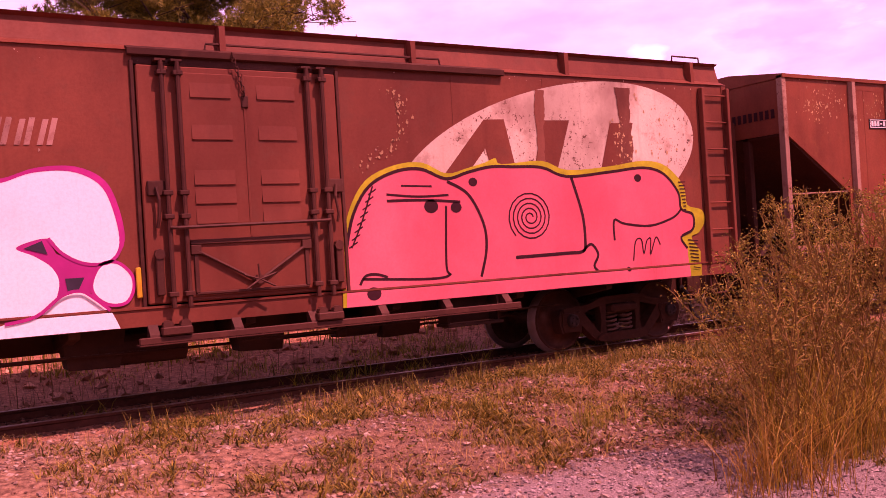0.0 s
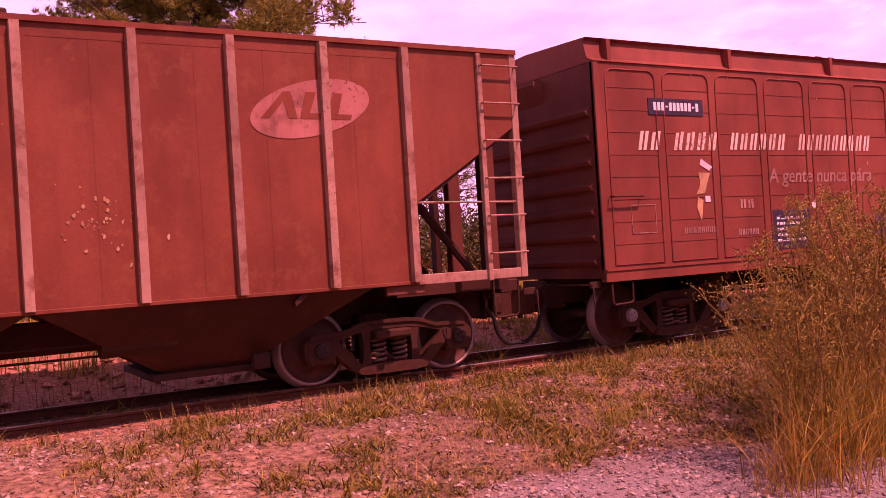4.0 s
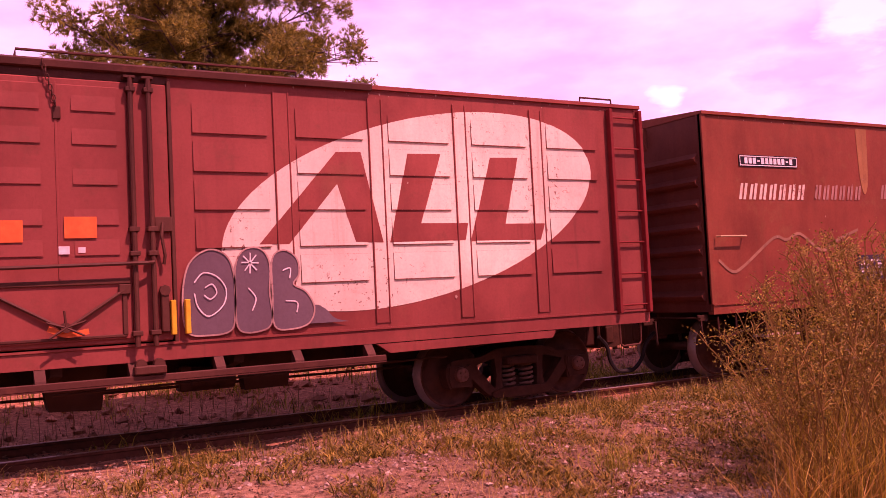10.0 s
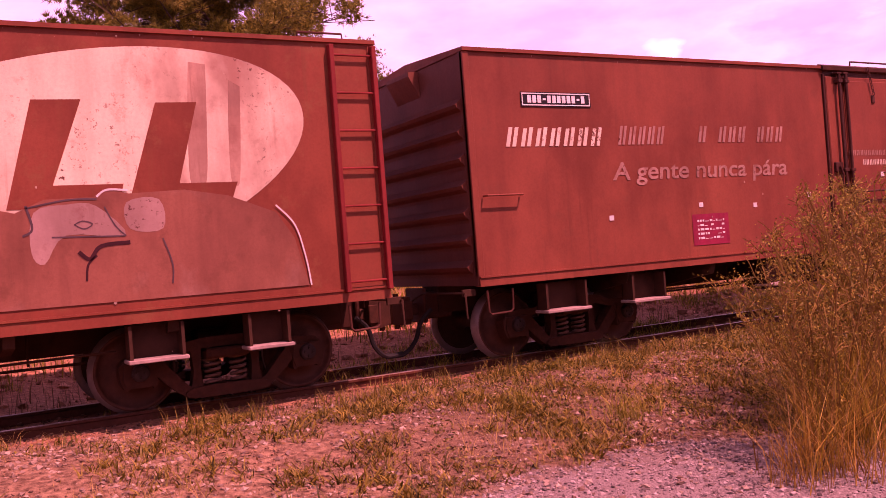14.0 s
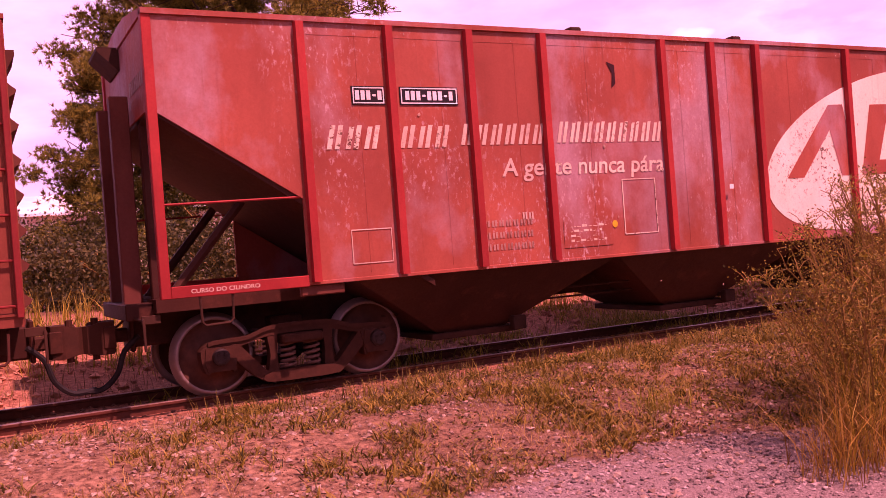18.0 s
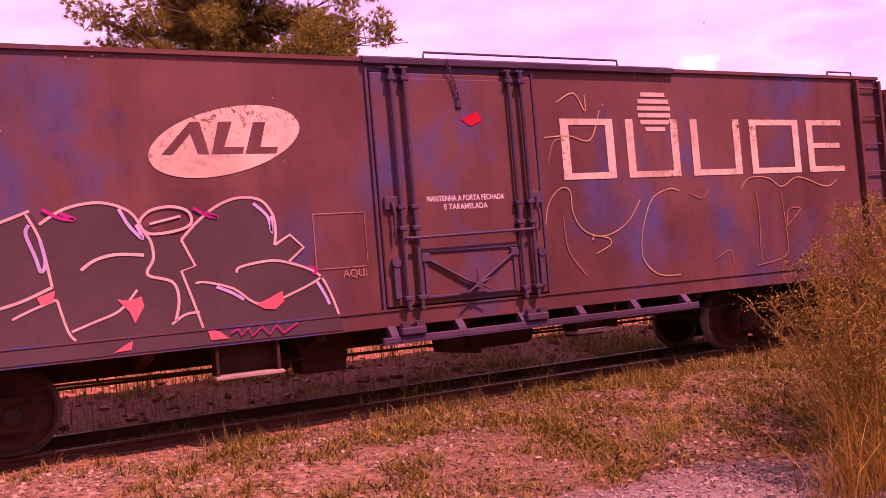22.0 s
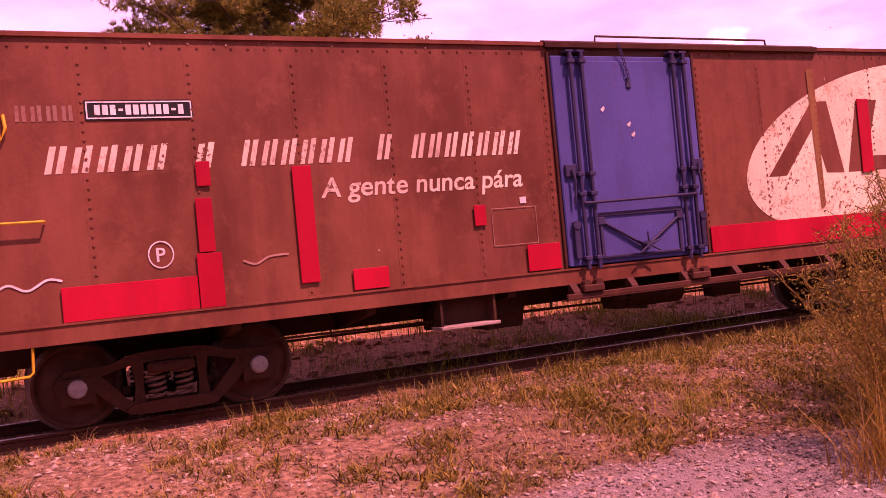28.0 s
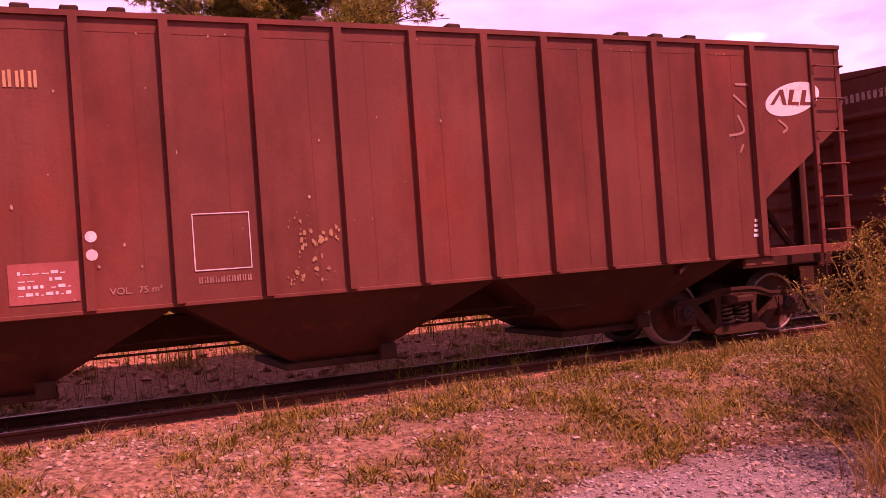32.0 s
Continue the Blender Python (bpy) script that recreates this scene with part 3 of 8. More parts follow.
def add_door(car, d0, d1, ztop, zs, mat, dark, kind=0, bars=None):
    """A plug door with its four lock bars, cranks, handwheel and rails."""
    bars = bars or dark
    bm = bmesh.new()
    box(bm, d0 + 0.02, d1 - 0.02, SIDE - 0.035, SIDE + 0.05, zs + 0.02, ztop - 0.14, 0.012)
    door = part("door", bm, mat, car)
    m0, m1 = d0 + 0.40, d1 - 0.38
    bm = bmesh.new()
    box(bm, m0, m1, SIDE - 0.055, SIDE - 0.033, zs + 0.06, ztop - 0.20, 0.008)
    part("door_panel", bm, mat, door)
    ys = SIDE - 0.095
    for k, x in enumerate((d0 + 0.235, d0 + 0.385, d1 - 0.355, d1 - 0.195)):
        bm = bmesh.new()
        rod(bm, (x, ys, zs - 0.02), (x, ys, ztop - 0.10), 0.024, 9)
        rod(bm, (x, ys, ztop - 0.22), (x, ys, ztop - 0.16), 0.034, 9)
        part("lock_bar", bm, bars, door)
        for z in (zs + 0.08, zs + 0.80, zs + 1.02, ztop - 0.24):
            bm = bmesh.new()
            box(bm, x - 0.045, x + 0.045, SIDE - 0.125, SIDE - 0.03, z, z + 0.045, 0.006)
            part("bar_bracket", bm, bars, door)
        bm = bmesh.new()
        box(bm, x - 0.06, x + 0.045, SIDE - 0.115, SIDE - 0.01, ztop - 0.115, ztop - 0.09, 0.004)
        part("bar_hanger", bm, bars, door)
    for x, s in ((d0 + 0.13, -1), (d1 - 0.10, 1)):
        bm = bmesh.new()
        box(bm, x - 0.07, x + 0.09, SIDE - 0.075, SIDE - 0.03, zs + 1.02, zs + 1.16, 0.008)
        pipe(bm, [(x, SIDE - 0.09, zs + 1.10), (x - 0.02 * s, SIDE - 0.11, zs + 0.98), (x + 0.01, SIDE - 0.10, zs + 0.80), (x, SIDE - 0.08, zs + 0.72)], 0.016, 6)
        part("lock_handle", bm, bars, door)
        bm = bmesh.new()
        box(bm, x - 0.035, x + 0.035, SIDE - 0.09, SIDE - 0.03, zs + 0.10, zs + 0.52, 0.008)
        rod(bm, (x, SIDE - 0.10, zs + 0.48), (x, SIDE - 0.06, zs + 0.48), 0.05, 8)
        part("latch_bar", bm, bars, door)
    bm = bmesh.new()
    pipe(bm, [(d0 + 0.235, ys - 0.03, zs + 0.72), (d0 + 0.30, ys - 0.05, zs + 0.715), (d1 - 0.26, ys - 0.05, zs + 0.735), (d1 - 0.195, ys - 0.03, zs + 0.74)], 0.017, 7)
    part("cross_bar", bm, bars, door)
    cx = (m0 + m1) / 2 + 0.03
    bm = bmesh.new()
    for x in (m0 + 0.07, m1 - 0.07):
        rod(bm, (x, SIDE - 0.075, zs + 0.50), (cx, SIDE - 0.085, zs + 0.17), 0.017, 6)
        box(bm, x - 0.05, x + 0.05, SIDE - 0.09, SIDE - 0.05, zs + 0.46, zs + 0.55, 0.006)
        box(bm, x - 0.02, x + 0.02, SIDE - 0.075, SIDE - 0.052, zs + 0.10, zs + 0.50, 0.004)
    box(bm, m0 + 0.02, m1 - 0.02, SIDE - 0.075, SIDE - 0.052, zs + 0.555, zs + 0.60, 0.005)
    box(bm, m0 + 0.06, m1 - 0.06, SIDE - 0.07, SIDE - 0.052, zs + 0.08, zs + 0.105, 0.004)
    part("brace", bm, bars, door)
    bm = bmesh.new()
    rod(bm, (cx, SIDE - 0.06, zs + 0.19), (cx, SIDE - 0.15, zs + 0.19), 0.045, 10)
    for a in (20, 95, 160, 215, 330):
        rod(bm, (cx, SIDE - 0.14, zs + 0.19), (cx + 0.17 * math.cos(radians(a)), SIDE - 0.15, zs + 0.19 + 0.15 * math.sin(radians(a))), 0.013, 6, 0.010)
    part("hand_crank", bm, bars, door)
    # hoist chain with its hook over the top rail
    bm = bmesh.new()
    hx = m0 + 0.42 * (m1 - m0)
    for k in range(9):
        z = ztop - 0.02 - 0.045 * k
        rr = [(hx + 0.012 * k + (0.016 if k % 2 else 0) * math.cos(a), SIDE - 0.09 + (0 if k % 2 else 0.016) * math.cos(a), z + 0.03 * math.sin(a)) for a in (2 * math.pi * j / 8 for j in range(8))]
        pipe(bm, rr, 0.006, 5, True)
    box(bm, hx + 0.07, hx + 0.14, SIDE - 0.075, SIDE - 0.04, ztop - 0.52, ztop - 0.40, 0.01)
    part("chain", bm, bars, door)
    # door seals beside the opening
    for x in (d0 - 0.03, d1 - 0.01):
        bm = bmesh.new()
        box(bm, x, x + 0.035, SIDE - 0.03, SIDE + 0.02, zs, ztop - 0.10, 0.005)
        part("door_post", bm, dark, car)
    # top and bottom rails, on which the door slides aside
    x0, x1 = d0 - 0.05, d1 + 2.10
    bm = bmesh.new()
    prism(bm, [(SIDE - 0.060, ztop - 0.05), (SIDE - 0.066, ztop + 0.005), (SIDE + 0.03, ztop + 0.045), (SIDE + 0.03, ztop - 0.02), (SIDE - 0.035, ztop - 0.06)], x0, x1, axis="x")
    part("door_hood", bm, dark, car)
    zt = 0.72
    bm = bmesh.new()
    box(bm, x0 - 0.05, x1, SIDE - 0.125, SIDE - 0.085, zt - 0.03, zt + 0.035, 0.008)
    box(bm, x0 - 0.05, x1, SIDE - 0.125, SIDE + 0.02, zt - 0.04, zt - 0.028)
    part("door_rail", bm, dark, car)
    for k in range(6):
        x = x0 + 0.05 + (x1 - x0 - 0.25) * k / 5
        bm = bmesh.new()
        prism(bm, [(SIDE - 0.11, zt + 0.02), (SIDE - 0.10, zt + 0.055), (SIDE + 0.02, zs - 0.13), (SIDE + 0.02, zt + 0.02)], x, x + 0.09, axis="x")
        part("rail_bracket", bm, dark, car)
    for x in (d0 + 0.24, d1 - 0.26):
        bm = bmesh.new()
        box(bm, x - 0.14, x + 0.14, SIDE - 0.16, SIDE - 0.06, zt + 0.04, zt + 0.12, 0.012)
        rod(bm, (x - 0.08, SIDE - 0.15, zt + 0.13), (x - 0.08, SIDE - 0.07, zt + 0.13), 0.05, 10)
        rod(bm, (x + 0.08, SIDE - 0.15, zt + 0.13), (x + 0.08, SIDE - 0.07, zt + 0.13), 0.05, 10)
        part("door_roller", bm, dark, door)
    bm = bmesh.new()
    pipe(bm, [(m0 + 0.3, SIDE + 0.05, ztop + 0.04), (m0 + 0.31, SIDE + 0.05, ztop + 0.11), (d1 + 1.3, SIDE + 0.05, ztop + 0.11), (d1 + 1.31, SIDE + 0.05, ztop + 0.04)], 0.013, 6)
    part("roof_rail", bm, dark, car)
    return door


def boxcar(label, u0, L, door, ztop, mat, dark, style="plain", hood=0.0, ladder_mat=None, ladder_low=None, cap="dark", kind=0, end_mat=None, steps=(), step_mat=None, roof_bits=(), step_loop=None, door_mat=None, sill=0.855):
    car = tagged(new("boxcar"), label, "boxcar", "cars of the freight train")
    MOVING_CARS.append((car, u0))
    zs = 1.03
    d0, d1 = door
    # ends default to the paint that carries both soot and shade
    end_mat = end_mat or SHADED_SOOTY_END
    # side walls: two plates beside the door on the near side, one behind
    for x0, x1 in ((0.0, d0), (d1, L)):
        bm = bmesh.new()
        box(bm, x0, x1, SIDE, SIDE + 0.05, zs, ztop)
        part("side_wall", bm, mat, car)
    bm = bmesh.new()
    box(bm, d0, d1, SIDE - 0.005, SIDE + 0.05, ztop - 0.13, ztop)
    part("door_header", bm, dark, car)
    bm = bmesh.new()
    box(bm, 0.0, L, HALF_W - 0.05, HALF_W, zs, ztop)
    part("side_wall", bm, mat, car)
    # sill: channel with a lip
    bm = bmesh.new()
    prism(bm, [(SIDE - 0.015, sill), (SIDE - 0.015, zs - 0.02), (SIDE - 0.03, zs - 0.015), (SIDE - 0.03, zs + 0.005), (SIDE + 0.08, zs + 0.005), (SIDE + 0.08, sill)], 0.0, L, axis="x")
    part("side_sill", bm, mat, car)
    bm = bmesh.new()
    box(bm, 0.0, L, HALF_W - 0.08, HALF_W + 0.015, sill, zs)
    part("side_sill", bm, mat, car)
    bm = bmesh.new()
    box(bm, 0.05, L - 0.05, SIDE + 0.08, HALF_W - 0.08, 0.93, zs)
    part("floor_deck", bm, STEEL_DARK, car)
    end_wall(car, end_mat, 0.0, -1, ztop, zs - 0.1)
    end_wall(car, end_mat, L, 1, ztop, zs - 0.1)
    # corner posts
    for x0, x1 in ((-0.012, 0.07), (L - 0.07, L + 0.012)):
        bm = bmesh.new()
        box(bm, x0, x1, SIDE - 0.012, SIDE + 0.06, zs, ztop - 0.01, 0.006)
        part("corner_post", bm, mat, car)
    # roof: low gable, or a raised hood on two of the cars
    bm = bmesh.new()
    if hood:
        h = ztop + hood
        prism(bm, [(SIDE - 0.02, ztop - 0.005), (SIDE + 0.10, ztop + 0.06), (SIDE + 0.16, h - 0.03), (SIDE + 0.10, h), (0, h + 0.05), (-SIDE - 0.10, h), (-SIDE - 0.16, h - 0.03), (-SIDE - 0.10, ztop + 0.06), (-SIDE + 0.02, ztop - 0.005)], -0.01, L + 0.01, axis="x")
    else:
        prism(bm, [(SIDE - 0.03, ztop - 0.03), (SIDE - 0.03, ztop + 0.012), (0, ztop + 0.10), (-SIDE + 0.03, ztop + 0.012), (-SIDE + 0.03, ztop - 0.03)], -0.02, L + 0.02, axis="x")
    part("roof", bm, mat, car)
    if hood:
        for k in range(7):
            x = L * (k + 0.12) / 6.4
            bm = bmesh.new()
            prism(bm, [(SIDE + 0.02, ztop + 0.0), (SIDE + 0.03, ztop + hood - 0.02), (SIDE + 0.17, ztop + hood - 0.02), (SIDE + 0.17, ztop)], x, x + 0.06, axis="x")
            part("roof_post", bm, mat, car)
    bm = bmesh.new()
    zr = ztop + (hood or 0.03)
    pipe(bm, [(L - 0.75, SIDE + 0.2, zr), (L - 0.74, SIDE + 0.2, zr + 0.09), (L - 0.25, SIDE + 0.2, zr + 0.09), (L - 0.24, SIDE + 0.2, zr)], 0.012, 6)
    part("roof_grab", bm, dark, car)
    for x in roof_bits:
        bm = bmesh.new()
        box(bm, x, x + 0.14, SIDE + 0.30, SIDE + 0.42, zr, zr + 0.075, 0.015)
        part("roof_cleat", bm, dark, car)
    add_door(car, d0, d1, ztop, zs, door_mat or mat, dark, kind, BLUE_BAR if door_mat else None)
    add_ladder(car, L - 0.52, L + 0.0, zs - 0.03, ztop - 0.06, SIDE, ladder_mat or mat, 7, low_mat=ladder_low)
    loop_step(car, L - 0.47, L - 0.13, 0.60, 0.87, SIDE + 0.02, (step_loop if ladder_low else None) or dark)
    loop_step(car, 0.10, 0.44, 0.60, 0.87, SIDE + 0.02, step_loop or dark)
    underframe(car, L, 0.93, kind)
    add_trucks(car, L, 1.63, L - 1.63, cap)
    add_couplers(car, L, mat)
    for x, w in steps:
        step_box(car, x, w, 0.57, 0.88, step_mat or STEEL_DARK)
    return car


def pressed_panels(car, x0, x1, n, z0, z1, rows, mat):
    """Flat posts between the panels and short swells pressed across each panel."""
    w = (x1 - x0) / n
    bm = bmesh.new()
    box(bm, -0.07, 0.07, SIDE - 0.010, SIDE, z0 + 0.02, z1 - 0.02)
    for a in (-0.085, 0.070):
        box(bm, a, a + 0.015, SIDE - 0.022, SIDE, z0 + 0.02, z1 - 0.02, 0.004)
    post = mesh_of(bm, mat)
    bm = bmesh.new()
    h = w - 0.30
    prism(bm, [(SIDE, -0.003), (SIDE - 0.014, -0.004), (SIDE - 0.0145, 0.001), (SIDE, 0.28)], -h / 2, h / 2, axis="x")
    swell = mesh_of(bm, mat)
    for k in range(n + 1):
        if 0 < k < n:
            shared("post", post, car, pose(x0 + w * k, 0, 0))
    for k in range(n):
        for r in range(rows):
            shared("panel_rib", swell, car, pose(x0 + w * (k + 0.5), 0, 1.53 + 0.3675 * r))
    for a, b in ((z0, z0 + 0.10), (z1 - 0.16, z1)):
        bm = bmesh.new()
        box(bm, x0, x1, SIDE - 0.012, SIDE + 0.004, a, b, 0.004)
        part("panel_frame", bm, mat, car)


def framed_panels(car, x0, x1, n, z0, z1, mat):
    """Tall pressed panels with rounded heads and faint seams across."""
    w = (x1 - x0) / n
    bm = bmesh.new()
    a = w / 2 - 0.07
    out = smooth_arc(a, z0 + 0.03, z1 - 0.05, 0.12)
    pipe(bm, [(x, SIDE - 0.004, z) for x, z in out], 0.012, 5, True)
    ring = mesh_of(bm, mat)
    bm = bmesh.new()
    for r in range(1, 9):
        z = z0 + (z1 - z0) * r / 9
        box(bm, -a, a, SIDE - 0.006, SIDE + 0.01, z, z + 0.008)
    seam = mesh_of(bm, mat)
    for k in range(n):
        shared("panel_frame", ring, car, pose(x0 + w * (k + 0.5), 0, 0))
        shared("panel_seam", seam, car, pose(x0 + w * (k + 0.5), 0, 0))


def smooth_arc(a, z0, z1, r):
    pts = [(-a, z0), (a, z0)]
    for k in range(6):
        t = math.pi / 2 * k / 5
        pts.append((a - r + r * math.cos(t), z1 - r + r * math.sin(t)))
    for k in range(6):
        t = math.pi / 2 + math.pi / 2 * k / 5
        pts.append((-a + r + r * math.cos(t), z1 - r + r * math.sin(t)))
    return pts


def rivet_rows(car, xs, z0, z1, mat, hx=None):
    """Riveted seams with a raised strip under each row."""
    for x in xs:
        bm = bmesh.new()
        box(bm, x - 0.035, x + 0.035, SIDE - 0.003, SIDE + 0.01, z0, z1)
        strip = part("seam_strip", bm, mat, car)
        bm = bmesh.new()
        n = int((z1 - z0) / 0.085)
        for k in range(n):
            z = z0 + 0.04 + k * 0.085
            prism(bm, [(x + 0.014 * math.cos(a), z + 0.014 * math.sin(a)) for a in (math.pi * j / 3 for j in range(6))], SIDE - 0.014, SIDE - 0.002)
        tagged(part("rivets", bm, mat, strip), kind="stuff")
    if hx:
        bm = bmesh.new()
        n = int((hx[1] - hx[0]) / 0.16)
        for k in range(n):
            x = hx[0] + 0.08 + k * 0.16
            prism(bm, [(x + 0.013 * math.cos(a), z1 + 0.075 + 0.013 * math.sin(a)) for a in (math.pi * j / 3 for j in range(6))], SIDE - 0.012, SIDE)
        tagged(part("rivets", bm, mat, car), kind="stuff")


def hopper(label, u0, L, ribs, ztop, mat, rib_mat, dark, cap="dark", end_mat=None, hatch=(), ladder_mat=None, slope=(2.79, 1.90), rail=True):
    """A covered hopper: ribbed sides, sloped ends over open platforms, three bays below."""
    car = tagged(new("hopper_car"), label, "hopper car", "cars of the freight train")
    MOVING_CARS.append((car, u0))
    zs, p = 1.075, 1.42          # sill height, length of the open platform
    zt = ztop
    za, zb = slope               # where the sloped end meets the end post and the first rib
    end_mat = end_mat or mat
    for y0, y1 in ((SIDE, SIDE + 0.03), (HALF_W - 0.03, HALF_W)):
        bm = bmesh.new()
        prism(bm, [(0.02, zt), (0.02, za), (p, zb), (p, zs), (L - p, zs), (L - p, zb), (L - 0.02, za), (L - 0.02, zt)], y0, y1)
        part("side_wall", bm, mat, car)
    # sloped end sheets, painted dark as shade, and the upright head above them
    for x, s in ((0.0, 1), (L, -1)):
        bm = bmesh.new()
        prism(bm, [(x + s * 0.02, za), (x + s * 0.02, zt), (x + s * 0.06, zt), (x + s * 0.06, za)], SIDE + 0.03, HALF_W - 0.03)
        part("end_head", bm, end_mat, car)
        bm = bmesh.new()
        prism(bm, [(x + s * 0.04, za + 0.02), (x + s * (p + 1.4), 0.98), (x + s * (p + 1.4), 0.92), (x + s * 0.04, za - 0.04)], SIDE + 0.03, HALF_W - 0.03)
        part("slope_sheet", bm, SHADED_OXIDE, car)
        for y in (SIDE + 0.0, HALF_W - 0.09):
            bm = bmesh.new()
            box(bm, min(x, x + s * 0.09), max(x, x + s * 0.09), y - 0.012, y + 0.09, 1.035, zt, 0.006)
            part("end_post", bm, rib_mat, car)
            bm = bmesh.new()
            box(bm, min(x + s * 0.09, x + s * p), max(x + s * 0.09, x + s * p), y - 0.008, y + 0.05, 1.035, 1.145, 0.006)
            part("platform_sill", bm, rib_mat, car)
            if rail:
                bm = bmesh.new()
                rod(bm, (x + s * 0.09, y + 0.02, 1.90), (x + s * p, y + 0.02, 1.92), 0.013, 6)
                part("hand_rail", bm, rib_mat, car)
        # braces and brake stand on the platform, in the oxide darkened for shade
        for y in (-0.62, 0.58):
            bm = bmesh.new()
            box(bm, min(x + s * 0.04, x + s * 0.13), max(x + s * 0.04, x + s * 0.13), y - 0.06, y + 0.06, 0.9, za + 0.1, 0.01)
            rod(bm, (x + s * 0.15, y, 0.95), (x + s * 1.0, y, 1.95), 0.05, 6)
            part("end_brace", bm, SHADED_OXIDE, car)
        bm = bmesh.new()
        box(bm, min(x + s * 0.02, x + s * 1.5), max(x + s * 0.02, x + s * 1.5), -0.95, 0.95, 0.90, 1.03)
        part("platform", bm, SHADED_OXIDE, car)
        # upright channels, end sill and the overhanging end of the running board
        for y in (-0.42, 0.42):
            bm = bmesh.new()
            box(bm, min(x - s * 0.20, x - s * 0.02), max(x - s * 0.20, x - s * 0.02), y - 0.07, y + 0.07, 0.98, 3.05, 0.01)
            part("end_channel", bm, SHADED_SOOTY_END, car)
        bm = bmesh.new()
        box(bm, min(x - s * 0.24, x + s * 0.02), max(x - s * 0.24, x + s * 0.02), -0.80, 0.80, 0.84, 1.00, 0.012)
        part("end_sill", bm, SHADED_OXIDE, car)
        bm = bmesh.new()
        prism(bm, [(x - s * 0.20, zt - 0.02), (x + s * 0.02, zt - 0.02), (x + s * 0.02, zt - 0.26), (x, zt - 0.26), (x - s * 0.20, zt - 0.06)], 0.10, 0.75)
        part("running_board_end", bm, dark, car)
        bm = bmesh.new()
        pipe(bm, [(x - s * 0.02, 0.95, 2.7), (x - s * 0.12, 0.95, 2.7), (x - s * 0.12, 0.95, 1.0)], 0.014, 6)
        part("grab_iron", bm, dark, car)
    # side sill
    bm = bmesh.new()
    for y0, y1 in ((SIDE - 0.02, SIDE + 0.06), (HALF_W - 0.06, HALF_W + 0.02)):
        box(bm, p, L - p, y0 + 0.008, y1 - 0.008, 1.045, zs + 0.008, 0.005)
    part("side_sill", bm, mat, car)
    for x in ribs:
        bm = bmesh.new()
        prism(bm, [(x - 0.045, SIDE), (x - 0.04, SIDE - 0.075), (x + 0.04, SIDE - 0.075), (x + 0.045, SIDE)], 0, 1)
        for v in bm.verts:
            v.co = Vector((v.co.x, v.co.z, zs + (zt - 0.05 - zs) * v.co.y))
        part("rib", bm, rib_mat, car)
    # bracket plate below the sill beside the truck
    for x in (1.34, L - 1.80):
        bm = bmesh.new()
        box(bm, x, x + 0.46, SIDE + 0.03, SIDE + 0.10, 0.94, 1.05, 0.012)
        part("bolster_plate", bm, SHADED_SOOTY_END, car)
    # weld seams on the plates between the ribs
    for a, b in zip(ribs, ribs[1:]):
        bm = bmesh.new()
        box(bm, a + 0.09, b - 0.07, SIDE - 0.003, SIDE + 0.004, zt - 0.165, zt - 0.157)
        m = a + (b - a) * (0.35 if int(a * 10) % 2 else 0.62)
        box(bm, m, m + 0.007, SIDE - 0.003, SIDE + 0.004, zs + 0.05, zt - 0.166)
        part("weld_seam", bm, mat, car)
    # roof with its hatches
    bm = bmesh.new()
    prism(bm, [(SIDE - 0.03, zt - 0.04), (SIDE - 0.03, zt + 0.012), (-0.4, zt + 0.16), (0.4, zt + 0.16), (-SIDE + 0.03, zt + 0.012), (-SIDE + 0.03, zt - 0.04)], 0.0, L, axis="x")
    part("roof", bm, mat, car)
    for x in hatch:
        bm = bmesh.new()
        box(bm, x, x + 0.16, SIDE + 0.12, SIDE + 0.26, zt + 0.03, zt + 0.10, 0.015)
        part("hatch_lug", bm, dark, car)
    # bays: wedges that hang below the sill, their shade put into the colour
    span = L - 2 * p - 1.0
    for k in range(3):
        xc = p + 0.5 + span * (k + 0.5) / 3
        w = span / 3 * 0.5
        bm = bmesh.new()
        top = [(xc - w, SIDE + 0.02, 1.06), (xc + w, SIDE + 0.02, 1.06), (xc + w, HALF_W - 0.02, 1.06), (xc - w, HALF_W - 0.02, 1.06)]
        bot = [(xc - 0.42, -0.62, 0.33), (xc + 0.42, -0.62, 0.33), (xc + 0.42, 0.62, 0.33), (xc - 0.42, 0.62, 0.33)]
        T, B = [bm.verts.new(v) for v in top], [bm.verts.new(v) for v in bot]
        bm.faces.new(T)
        bm.faces.new(B[::-1])
        for i in range(4):
            bm.faces.new((T[i], T[(i + 1) % 4], B[(i + 1) % 4], B[i]))
        bay = part("bay", bm, SHADED_OXIDE, car, "hopper bay with its shade painted dark")
        bm = bmesh.new()
        box(bm, xc - 0.55, xc + 0.62, -0.70, 0.70, 0.27, 0.34, 0.01)
        rod(bm, (xc + 0.5, -0.86, 0.40), (xc + 0.5, 0.86, 0.40), 0.03, 7)
        box(bm, xc + 0.42, xc + 0.60, -0.90, -0.80, 0.30, 0.46, 0.01)
        part("gate", bm, dark, bay)
    bm = bmesh.new()
    rod(bm, (L - 4.6, -0.8, 0.72), (L - 3.9, -0.8, 0.72), 0.16, 12)
    part("air_reservoir", bm, STEEL_DARK, car)
    bm = bmesh.new()
    rod(bm, (2.5, -0.55, 0.60), (L - 2.5, -0.55, 0.56), 0.014, 6)
    rod(bm, (2.8, -0.75, 0.72), (L - 3.0, -0.75, 0.70), 0.014, 6)
    part("brake_rod", bm, STEEL_DARK, car)
    bm = bmesh.new()
    box(bm, 0.0, L, -0.20, 0.20, 0.60, 0.92)
